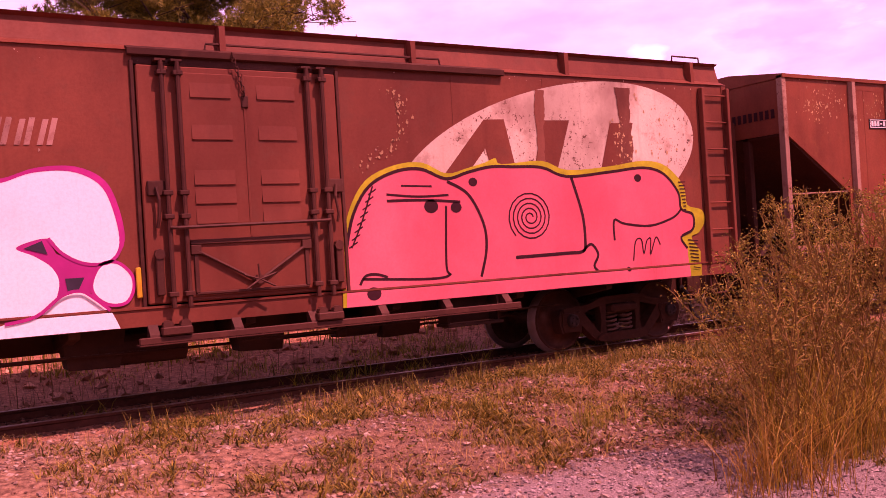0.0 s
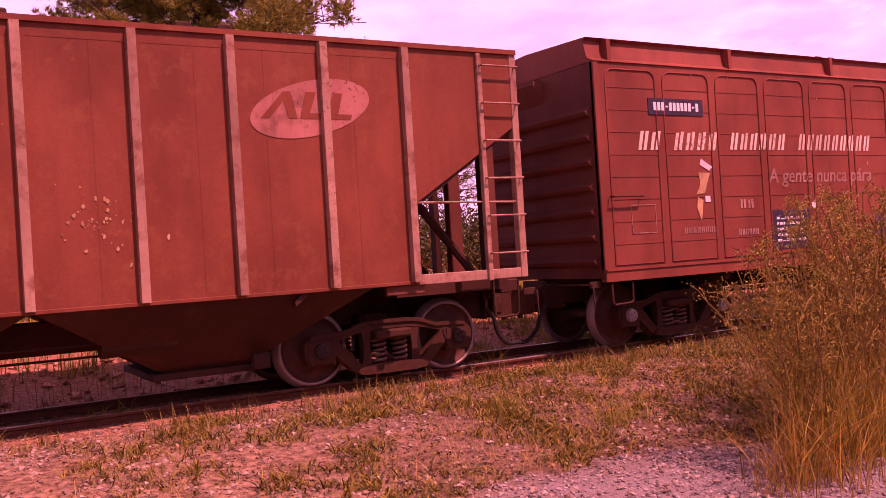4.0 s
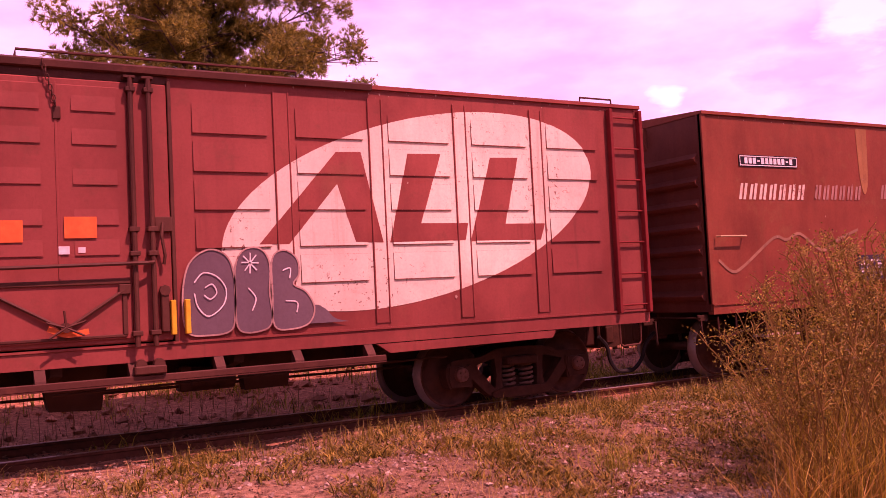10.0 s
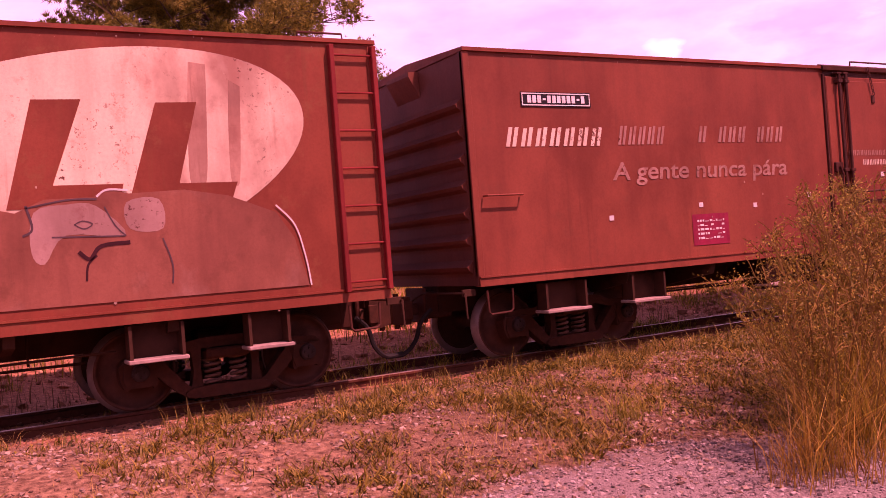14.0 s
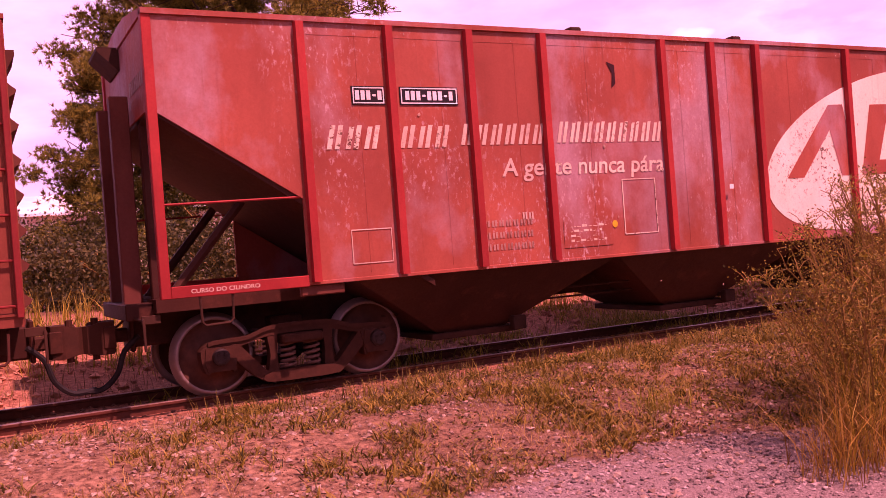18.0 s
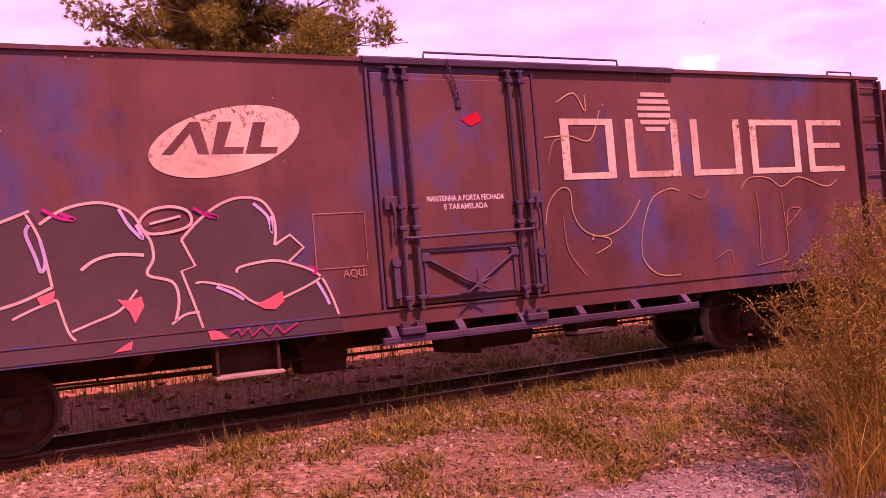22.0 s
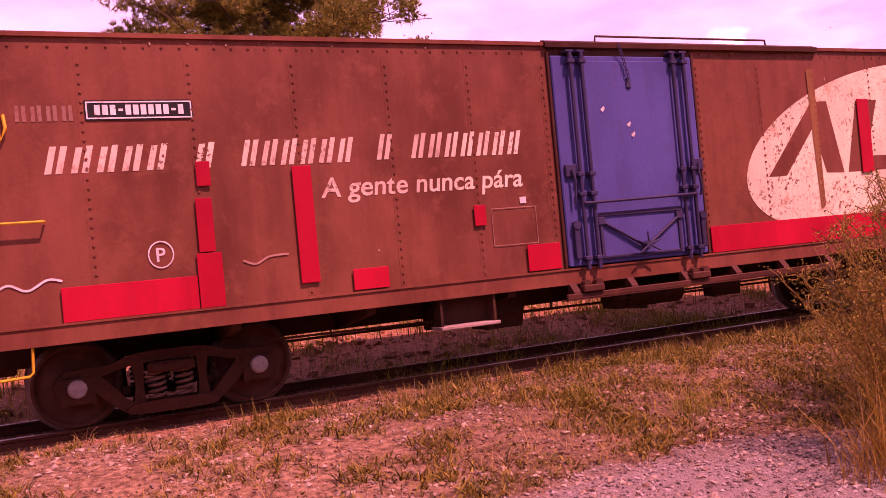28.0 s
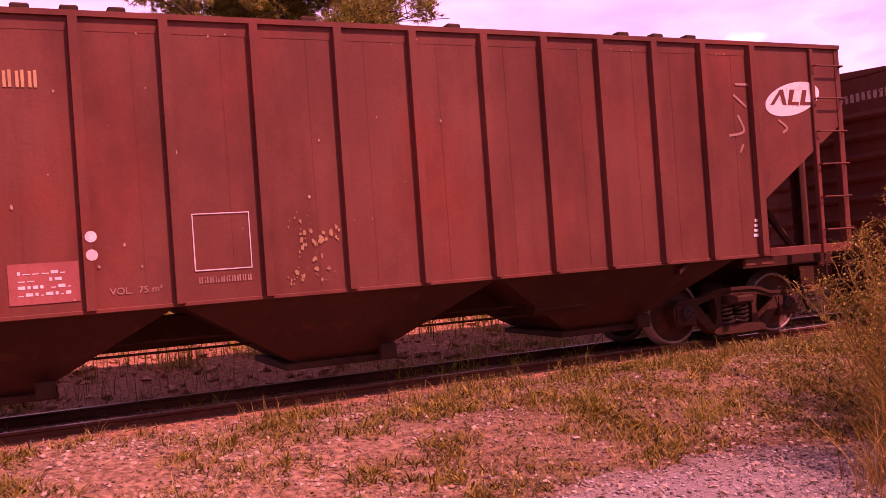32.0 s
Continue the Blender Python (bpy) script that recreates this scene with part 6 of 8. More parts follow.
def words(car, text, x0, x1, z0, mat, slant=0.0, name="lettering", lift=0.007, height=None, turn=0.0, y=None):
    """Readable words, in the built-in letters, fitted between x0 and x1 along the line z0."""
    cu = bpy.data.curves.new("words", "FONT")
    cu.body, cu.size, cu.shear, cu.offset = text, 1.0, slant, 0.014
    tmp = new("words", cu)
    dg = bpy.context.evaluated_depsgraph_get()
    me = bpy.data.meshes.new_from_object(tmp.evaluated_get(dg))
    bpy.data.objects.remove(tmp)
    bpy.data.curves.remove(cu)
    xs = [v.co.x for v in me.vertices]
    zs = [v.co.y for v in me.vertices]
    k = (x1 - x0) / (max(xs) - min(xs))
    kz = k if height is None else height / 0.72
    c, s = math.cos(radians(turn)), math.sin(radians(turn))
    for v in me.vertices:
        a, b = (v.co.x - min(xs)) * k, v.co.y * kz
        v.co = Vector((x0 + a * c - b * s, SIDE - lift if y is None else y, z0 + a * s + b * c))
    # one part for each letter
    bm = bmesh.new()
    bm.from_mesh(me)
    bpy.data.meshes.remove(me)
    left, ob = set(bm.verts), None
    while left:
        heap, seen = [left.pop()], []
        while heap:
            v = heap.pop()
            seen.append(v)
            for e in v.link_edges:
                o = e.other_vert(v)
                if o in left:
                    left.discard(o)
                    heap.append(o)
        index = {v: i for i, v in enumerate(seen)}
        one = bpy.data.meshes.new("letter")
        one.from_pydata([tuple(v.co) for v in seen], [], [tuple(index[v] for v in f.verts) for f in bm.faces if f.verts[0] in index])
        one.materials.append(mat)
        ob = new("letter", one)
        ob.parent = car
    bm.free()
    return ob


def number_plate(car, x0, x1, z0, z1, mat=None, bars=12, rim=True, lift=0.007):
    bm = bmesh.new()
    box(bm, x0, x1, SIDE - lift - 0.004, SIDE - 0.002, z0, z1)
    pl = part("number_plate", bm, mat or BLACK, car, "dark plate with white characters")
    y = SIDE - lift - 0.008
    w = (x1 - x0) * 0.84 / bars
    xa = x0 + (x1 - x0) * 0.08
    for k in range(bars):
        if k in (3, bars - 2):
            bm = sheet(bmesh.new(), rect(xa + w * k + w * 0.2, xa + w * k + w * 0.8, (z0 + z1) / 2 - 0.010, (z0 + z1) / 2 + 0.012), y)
        else:
            bm = sheet(bmesh.new(), rect(xa + w * k + w * 0.12, xa + w * k + w * 0.84, z0 + (z1 - z0) * 0.26, z0 + (z1 - z0) * 0.76), y)
        part("character_bar", bm, WHITE, pl)
    if rim:
        bm = bmesh.new()
        t = 0.012
        for r in (rect(x0 + t, x1 - t, z0 + t, z0 + 2 * t), rect(x0 + t, x1 - t, z1 - 2 * t, z1 - t), rect(x0 + t, x0 + 2 * t, z0 + 2 * t, z1 - 2 * t), rect(x1 - 2 * t, x1 - t, z0 + 2 * t, z1 - 2 * t)):
            part("rim", sheet(bmesh.new(), r, y), WHITE, pl)
    return pl


def data_table(car, x0, x1, z0, z1, mat, ink=None, rows=5):
    """A stencilled table of small marks that cannot be read."""
    bm = bmesh.new()
    sheet(bm, rect(x0, x1, z0, z1), SIDE - 0.007)
    tb = part("data_panel", bm, mat, car, "panel with rows of small white marks")
    rng = random.Random(int(x0 * 100 + z0 * 1000))
    bm = bmesh.new()
    w, h = x1 - x0, z1 - z0
    a0, a1, c0, c1 = x0 + 0.13 * w, x1 - 0.13 * w, z0 + 0.16 * h, z1 - 0.14 * h
    for r in range(rows):
        z = c0 + (c1 - c0) * (r + 0.25) / rows
        hh = (c1 - c0) / rows * 0.45
        x = a0
        while x < a1 - 0.02:
            ww = rng.choice((0.03, 0.05, 0.07)) * w / 0.7
            if r in (0, rows - 1) or x < a0 + 0.2 * w or rng.random() < 0.6:
                sheet(bm, rect(x, min(a1, x + ww), z, z + (hh if rng.random() < 0.6 else hh * 0.3)), SIDE - 0.010)
            x += ww + 0.018
    tagged(part("stencilling", bm, ink or WHITE, tb), "rows of small stencilled marks", kind="stuff")
    return tb


def ellipse(cx, cz, a=2.27, b=1.08, phase=23.5, n=72):
    return [(cx + a * math.cos(t), cz + b * math.sin(t + radians(phase))) for t in (2 * math.pi * k / n for k in range(n))]


EMBLEM = {"chevron": [(-1.85, -0.39), (-1.00, 0.55), (-0.72, 0.56), (-0.50, -0.39), (-0.82, -0.38), (-1.00, 0.22), (-1.54, -0.39)],
          "slab": [(-0.17, 0.56), (0.24, 0.57), (-0.04, -0.19), (0.55, -0.19), (0.51, -0.38), (-0.42, -0.39)],
          "slab_b": [(0.88, 0.55), (1.26, 0.56), (1.05, -0.20), (1.60, -0.20), (1.53, -0.39), (0.58, -0.39)]}


def emblem(car, cx, cz, white, body, k=1.0, lift=0.006, cut=None):
    """White oval with three slanted shapes in the body's colour."""
    out = ellipse(cx + 0.05 * k, cz - 0.01 * k, 2.27 * k, 1.08 * k)
    if cut:
        out = cut(out)
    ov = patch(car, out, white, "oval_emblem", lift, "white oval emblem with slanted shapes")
    for key, pts in EMBLEM.items():
        p = [(cx + x * k, cz + z * k) for x, z in pts]
        if cut:
            p = cut(p)
        if len(p) > 2:
            part("emblem_shape", sheet(bmesh.new(), p, SIDE - lift - 0.004), body, ov)
    return ov


def inside(poly, x, z):
    n, hit = len(poly), False
    for i in range(n):
        (x1, z1), (x2, z2) = poly[i], poly[(i + 1) % n]
        if (z1 > z) != (z2 > z) and x < (x2 - x1) * (z - z1) / (z2 - z1) + x1:
            hit = not hit
    return hit


def pressed_with_emblem(car, x0, x1, n, z0, z1, rows, mat, white, cx, cz):
    """Pressed panels under the oval: the paint runs over the posts and swells."""
    w = (x1 - x0) / n
    oval = ellipse(cx + 0.05, cz - 0.01)
    shapes = [[(cx + x, cz + z) for x, z in p] for p in EMBLEM.values()]
    for k in range(1, n):
        xc = x0 + w * k
        bm = bmesh.new()
        box(bm, xc - 0.07, xc + 0.07, SIDE - 0.010, SIDE, z0 + 0.02, z1 - 0.02)
        for e in (-0.085, 0.070):
            box(bm, xc + e, xc + e + 0.015, SIDE - 0.022, SIDE, z0 + 0.02, z1 - 0.02, 0.004)
        po = part("post", bm, mat, car)
        for poly, m, dy in [(oval, white, 0.0125)] + [(s, mat, 0.0145) for s in shapes]:
            c = clipped(clipped(poly, 0, xc - 0.069, True), 0, xc + 0.069, False)
            if len(c) > 2:
                part("painted_face", sheet(bmesh.new(), c, SIDE - dy), m, po)
    for k in range(n):
        xc, h = x0 + w * (k + 0.5), (w - 0.30) / 2
        for r in range(rows):
            zc = 1.53 + 0.3675 * r
            bm = bmesh.new()
            prism(bm, [(SIDE - 0.003, zc - 0.004), (SIDE - 0.019, zc - 0.004), (SIDE - 0.0192, zc + 0.001), (SIDE - 0.0095, zc + 0.28), (SIDE - 0.003, zc + 0.28)], xc - h, xc + h, axis="x")
            rib = part("panel_rib", bm, mat, car)
            for poly, m, dy in [(oval, white, 0.0007)] + [(q, mat, 0.0014) for q in shapes]:
                c = poly
                for axis, limit, above in ((0, xc - h + 0.001, True), (0, xc + h - 0.001, False), (1, zc + 0.002, True), (1, zc + 0.279, False)):
                    c = clipped(c, axis, limit, above) if len(c) > 2 else c
                if len(c) > 2:
                    bm = sheet(bmesh.new(), c, 0.0)
                    for v in bm.verts:
                        v.co.y = SIDE - 0.0192 + 0.0097 * (v.co.z - zc - 0.001) / 0.279 - dy
                    part("painted_face", bm, m, rib)


OVAL_A = paint("oval_white_a", (0.572, 0.445, 0.340), 0.45, rust=(0.24, 0.09, 0.05), seed=21.0, streak=0.4, chips=0.6, other=(0.30, 0.15, 0.11), other_at=(0.52, 0.7))
OVAL_C = paint("oval_white_c", (0.600, 0.480, 0.330), 1.0, rust=(0.30, 0.11, 0.05), seed=22.0, streak=0.35, chips=1.1)
OVAL_D = paint("oval_white_d", (0.639, 0.541, 0.420), 0.2, rust=(0.25, 0.08, 0.05), seed=23.0, streak=0.3, chips=0.5)
OVAL_E = paint("oval_white_e", (0.605, 0.445, 0.331), 0.35, rust=(0.24, 0.09, 0.06), seed=24.0, streak=0.6, chips=0.5, other=(0.36, 0.17, 0.12), other_at=(0.5, 0.68))
OVAL_F = paint("oval_white_f", (0.660, 0.519, 0.377), 0.6, rust=(0.22, 0.08, 0.05), seed=25.0, streak=0.9, chips=0.8)
OVAL_G = paint("oval_white_g", (0.814, 0.710, 0.543), 0.1, rust=(0.20, 0.10, 0.07), seed=26.0, streak=0.15, chips=0.9)
OVAL_I = paint("oval_white_i", (0.55, 0.40, 0.30), 0.75, rust=(0.26, 0.08, 0.05), seed=27.0, streak=0.6, chips=0.6, other=(0.30, 0.13, 0.08), other_at=(0.47, 0.66))
OVAL_J = paint("oval_white_j", (0.62, 0.51, 0.36), 0.6, rust=(0.30, 0.13, 0.06), seed=28.0, streak=0.25, chips=0.9)
LETTER = paint("worn_white_letters", (0.60, 0.46, 0.36), 0.55, rust=(0.24, 0.08, 0.05), seed=29.0, streak=0.35, chips=1.0)
LETTER_DIM = paint("dim_letters", (0.36, 0.19, 0.15), 0.75, rust=(0.24, 0.08, 0.05), seed=30.0, streak=0.5, chips=0.8)
PINK = paint("pink_spray_paint", (0.80, 0.140, 0.155), 0.04, rust=(0.6, 0.12, 0.10), seed=31.0, streak=0.12, rough=0.5)
PINK_LINE = plain("pink_spray_line", (0.74, 0.46, 0.42), 0.6, 0, 10, 0.2, 0.1)
LIME = plain("lime_spray_line", (0.42, 0.40, 0.02), 0.6, 0, 10, 0.25, 0.1)
INK = plain("dark_spray_line", (0.05, 0.012, 0.014), 0.6, 0, 10, 0.2, 0.1)
WHITE_SPRAY = paint("white_spray_paint", (0.84, 0.80, 0.84), 0.03, seed=32.0, streak=0.08, rough=0.5)
MAGENTA = plain("magenta_spray_paint", (0.55, 0.05, 0.22), 0.6, 0, 6, 0.15, 0.1)
SLATE = paint("dark_slate_spray", (0.075, 0.045, 0.05), 0.1, seed=33.0, streak=0.2)
SLATE_D = paint("grey_slate_spray", (0.11, 0.075, 0.085), 0.1, seed=34.0, streak=0.2)
CHALK = plain("chalk_white", (0.70, 0.62, 0.60), 0.8, 0, 14, 0.25, 0.1)
STRAW = plain("straw_spray_line", (0.52, 0.33, 0.17), 0.7, 0, 8, 0.3, 0.1)
STRAW_DIM = plain("dim_straw_line", (0.34, 0.17, 0.10), 0.7, 0, 8, 0.4, 0.1)
NAVY = plain("navy_panel", (0.042, 0.031, 0.050), 0.6, 0, 10, 0.25, 0.1)
CRIMSON = plain("crimson_panel", (0.30, 0.03, 0.05), 0.6, 0, 10, 0.25, 0.1)
PATCH_RED = paint("fresh_red_patch", (0.46, 0.024, 0.026), 0.12, rust=(0.26, 0.02, 0.02), seed=35.0, streak=0.35, rough=0.42)
GREEN_FLAG = plain("faded_green_paint", (0.07, 0.11, 0.085), 0.7, 0, 8, 0.3, 0.1)
FADED_BLUE = paint("faded_navy_lettering", (0.085, 0.035, 0.045), 0.35, rust=(0.20, 0.06, 0.035), seed=36.0, streak=0.3)
TAN = paint("peeling_tan_paint", (0.47, 0.28, 0.14), 0.5, rust=(0.2, 0.07, 0.04), seed=37.0, chips=0.9)
SKIN_PALE = paint("washed_grey_spray", (0.40, 0.25, 0.21), 0.5, rust=(0.22, 0.08, 0.06), seed=38.0, streak=0.6, chips=0.5)

# -- boxcar with the pink figures
for x0, x1, n in ((0.12, 5.70, 5), (7.95, 13.05, 4)):
    for k in range(1, n):
        xx = x0 + (x1 - x0) * k / n
        bm = bmesh.new()
        box(bm, xx - 0.012, xx + 0.012, SIDE - 0.004, SIDE + 0.01, 1.04, 3.36)
        part("weld_seam", bm, RED_BROWN, car_a)
def door_ribs(car, m0, m1, heights, mat):
    """Short swells in two columns beside the middle strip of a door."""
    mid = (m0 + m1) / 2
    for a, b in ((m0 + 0.10, mid - 0.13), (mid + 0.13, m1 - 0.10)):
        for z in heights:
            bm = bmesh.new()
            prism(bm, [(SIDE - 0.053, z - 0.004), (SIDE - 0.067, z - 0.004), (SIDE - 0.0675, z + 0.001), (SIDE - 0.053, z + 0.16)], a, b, axis="x")
            part("door_rib", bm, mat, car)
    bm = bmesh.new()
    box(bm, mid - 0.010, mid + 0.010, SIDE - 0.062, SIDE - 0.052, 1.62, heights[-1] + 0.25, 0.002)
    part("door_seam", bm, mat, car)


door_ribs(car_a, 6.18, 7.43, (1.78, 1.97, 2.15, 2.58, 2.98), RED_BROWN)
for yx, za, zb in ((5.70, 1.12, 1.40),):
    bm = bmesh.new()
    box(bm, yx, yx + 0.045, SIDE - 0.05, SIDE - 0.012, za, zb, 0.008)
    part("latch_strap", bm, YELLOW, car_a, "yellow latch strap")
emblem(car_a, 10.62, 2.30, OVAL_A, RED_BROWN)
BODY_A = [(7.78, 0.86), (7.82, 1.47), (7.92, 1.82), (8.12, 2.11), (8.43, 2.26), (8.75, 2.29), (9.07, 2.18), (9.36, 2.25), (9.67, 2.31), (9.99, 2.31), (10.4, 2.3), (10.77, 2.19), (11.44, 2.24), (12.01, 2.29), (12.35, 2.21), (12.59, 1.97), (12.63, 1.75), (12.83, 1.67), (12.82, 1.48), (12.6, 1.38), (12.7, 1.23), (12.72, 0.86)]
EDGE_A = [(7.74, 0.86), (7.77, 1.47), (7.87, 1.85), (8.08, 2.17), (8.43, 2.33), (8.78, 2.36), (9.08, 2.24), (9.37, 2.30), (9.6, 2.36), (9.75, 2.41), (9.83, 2.34), (10.4, 2.38), (10.78, 2.27), (11.45, 2.31), (12.02, 2.38), (12.41, 2.31), (12.70, 2.05), (12.75, 1.80), (13.00, 1.73), (13.06, 1.59), (12.93, 1.43), (12.79, 1.37), (12.94, 1.18), (12.92, 0.86)]
patch(car_a, [EDGE_A[0]] + smooth_line(EDGE_A[1:-1], 4) + [EDGE_A[-1]], LIME, "spray_outline", 0.012, "lime green sprayed outline")
patch(car_a, [BODY_A[0]] + smooth_line(BODY_A[1:-1], 4) + [BODY_A[-1]], PINK, "spray_figure", 0.0155, "large rounded pink sprayed shape")
line(car_a, BODY_A[1:-1], 0.035, INK, "spray_line", 0.018)
for pts, w in (([(9.08, 2.15), (9.35, 2.0), (9.53, 1.67), (9.55, 1.38), (9.46, 1.07)], 0.035), ([(10.83, 2.18), (10.97, 1.73), (10.99, 1.38), (10.94, 1.28), (10.68, 1.27), (9.95, 1.26)], 0.04), ([(10.94, 1.28), (11.08, 1.36), (11.18, 1.23), (11.11, 1.1), (11.16, 1.03)], 0.035), ([(11.46, 1.39), (11.47, 1.64), (11.64, 1.59), (12.07, 1.55), (12.47, 1.64), (12.63, 1.75)], 0.03), ([(9.05, 1.88), (9.01, 1.22), (9.05, 1.12), (8.8, 1.09), (7.99, 1.14)], 0.028), ([(7.95, 1.08), (8.02, 1.17), (8.15, 1.18), (8.28, 1.14)], 0.03), ([(8.32, 2.02), (8.7, 1.99), (9.09, 2.0)], 0.025), ([(8.32, 1.95), (8.77, 1.95), (9.24, 1.92)], 0.03), ([(8.16, 2.11), (8.01, 1.73), (7.88, 1.47)], 0.018), ([(8.5, 2.11), (8.88, 2.10)], 0.02)):
    line(car_a, pts, w, INK, "spray_line", 0.018)
for k in range(8):
    t = k / 7
    x, z = 8.15 - 0.25 * t, 2.05 - 0.55 * t
    line(car_a, [(x - 0.05, z - 0.03), (x + 0.05, z + 0.03)], 0.015, INK, "stitch", 0.0185, soft=False)
line(car_a, [(10.19 + (0.035 + 0.021 * a / 2.2) * math.cos(a), 1.72 + (0.03 + 0.0205 * a / 2.2) * math.sin(a)) for a in (0.35 * k for k in range(84))], 0.018, INK, "spray_spiral", 0.018, soft=False)
for cx0, cz0, rr in ((8.86, 1.88, 0.075), (9.18, 1.86, 0.06), (8.10, 0.98, 0.07), (9.42, 2.14, 0.05), (11.9, 2.16, 0.05), (11.66, 1.02, 0.03)):
    patch(car_a, [(cx0 + rr * math.cos(a) * 1.2, cz0 + rr * math.sin(a)) for a in (2 * math.pi * k / 12 for k in range(12))], INK, "spray_dot", 0.018)
for k in range(9):
    line(car_a, [(12.60 + 0.01 * k, 2.10 - 0.045 * k), (12.72, 2.10 - 0.045 * k)], 0.014, INK, "hatch", 0.0185, soft=False)
    line(car_a, [(12.72 + 0.006 * k, 1.34 - 0.045 * k), (12.90, 1.32 - 0.045 * k)], 0.014, INK, "hatch", 0.0185, soft=False)
line(car_a, [(11.75, 1.12), (11.80, 1.36), (11.9, 1.38), (11.93, 1.2), (11.99, 1.36), (12.06, 1.38), (12.04, 1.18), (12.15, 1.4), (12.22, 1.3)], 0.018, INK, "tag", 0.0185)
W1 = [(4.0, 2.05), (4.3, 2.18), (4.61, 2.2), (4.88, 2.29), (5.2, 2.3), (5.44, 2.18), (5.55, 1.94), (5.59, 1.63), (5.49, 1.47), (5.28, 1.46), (5.09, 1.56), (4.98, 1.70), (4.72, 1.63), (4.86, 1.55), (5.0, 1.44), (5.05, 1.29), (4.97, 1.1), (4.76, 1.02), (4.34, 1.06), (4.0, 1.15)]
patch(car_a, smooth_line([(x + 0.035, z + 0.03) for x, z in W1], 4), MAGENTA, "spray_outline", 0.008, "dark magenta sprayed outline")
patch(car_a, [(4.71, 1.63), (4.96, 1.74), (5.04, 1.56), (5.28, 1.48), (5.42, 1.48), (5.36, 1.2), (5.06, 1.18), (5.0, 1.4)], MAGENTA, "spray_outline", 0.0095)
patch(car_a, smooth_line(W1, 4), WHITE_SPRAY, "spray_figure", 0.012, "large rounded white sprayed shape")
W2 = [(5.32, 1.29), (5.4, 1.44), (5.54, 1.46), (5.66, 1.35), (5.68, 1.22), (5.61, 1.09), (5.46, 1.08), (5.34, 1.17)]
patch(car_a, smooth_line(W2, 3, True), WHITE_SPRAY, "spray_figure", 0.0125)
W3 = [(4.3, 0.86), (4.6, 0.98), (4.85, 1.03), (5.06, 1.19), (5.22, 1.22), (5.34, 1.14), (5.46, 1.03), (5.54, 0.86)]
patch(car_a, smooth_line(W3, 4), WHITE_SPRAY, "spray_figure", 0.0125)
line(car_a, W3[1:-1], 0.03, MAGENTA, "spray_line", 0.014)
line(car_a, W2, 0.03, MAGENTA, "spray_line", 0.014, closed=True)
line(car_a, W1[1:12], 0.03, MAGENTA, "spray_line", 0.014)
patch(car_a, [(5.10, 1.34), (5.26, 1.34), (5.20, 1.22), (5.12, 1.20)], NAVY, "spray_dot", 0.015)
patch(car_a, [(4.78, 1.62), (4.93, 1.68), (4.97, 1.56)], NAVY, "spray_dot", 0.015)
letter_bars(car_a, 4.55, 5.10, 2.52, 2.76, 3, LETTER_DIM)
flakes(car_a, [(8.42, 3.2), (8.55, 3.0), (8.58, 2.8), (8.52, 2.6), (8.3, 2.48), (8.02, 2.3)], 0.05, 90, TAN)
flakes(car_a, [(12.0, 3.12), (12.3, 3.05), (12.4, 2.6), (12.35, 2.3)], 0.10, 60, TAN, 0.010)
STRIP_A = paint("bare_seam_strip", (0.20, 0.062, 0.036), 0.5, seed=63.0, streak=0.8)
ragged_run(car_a, 11.62, 11.86, 2.30, 3.30, STRIP_A, 0.0115, 921, taper=0.1)
ragged_run(car_a, 10.34, 10.50, 2.30, 3.22, STRIP_A, 0.0115, 922, taper=0.2)
flakes(car_a, [(11.65, 2.75), (11.75, 2.4)], 0.10, 60, TAN, 0.012)

# -- hopper with the faded blue lettering
number_plate(car_b, 1.98, 2.42, 2.88, 3.03, bars=5)
number_plate(car_b, 2.54, 3.18, 2.88, 3.03, bars=9)
letter_bars(car_b, 5.46, 8.10, 2.42, 2.86, 7, FADED_BLUE, 0.22, "lettering", 0.006)
patch(car_b, [(5.46, 2.55), (5.60, 2.42), (5.95, 2.42), (5.95, 2.55), (5.72, 2.62), (5.72, 2.92), (6.0, 3.02), (6.0, 3.14), (5.70, 3.14), (5.50, 2.95)], FADED_BLUE, "emblem_shape", 0.0075)
patch(car_b, [(6.41, 3.00), (6.86, 3.50), (7.34, 3.52), (7.70, 3.08), (7.55, 3.16), (7.08, 3.36), (6.85, 3.30)], GREEN_FLAG, "emblem_shape", 0.0075, "faded green roof-like mark")
emblem(car_b, 11.17, 2.90, paint("dim_oval", (0.36, 0.13, 0.10), 0.6, seed=40.0, chips=0.5), OX_B, 0.285)
data_table(car_b, 4.46, 5.21, 1.07, 1.41, paint("pale_panel", (0.40, 0.27, 0.23), 0.5, seed=41.0), INK, 4)
words(car_b, "CURSO DO CILINDRO", 0.27, 0.92, 1.073, INK, lift=0.012, height=0.040)
flakes(car_b, [(0.6, 3.25), (0.9, 3.2), (1.3, 3.3)], 0.14, 170, TAN, 0.007, 0.020)
for fx0, fz0 in ((2.0, 3.2), (2.9, 3.25), (3.1, 1.5), (4.0, 1.9), (5.6, 1.4), (5.9, 2.6), (6.9, 1.5), (7.9, 3.0), (9.0, 1.9)):
    flakes(car_b, [(fx0, fz0), (fx0 + 0.25, fz0 - 0.15)], 0.14, 60, TAN, 0.007, 0.020)
patch(car_b, [(6.42, 1.66), (6.50, 1.70), (6.53, 1.60), (6.45, 1.58)], CHALK, "sticker", 0.008)

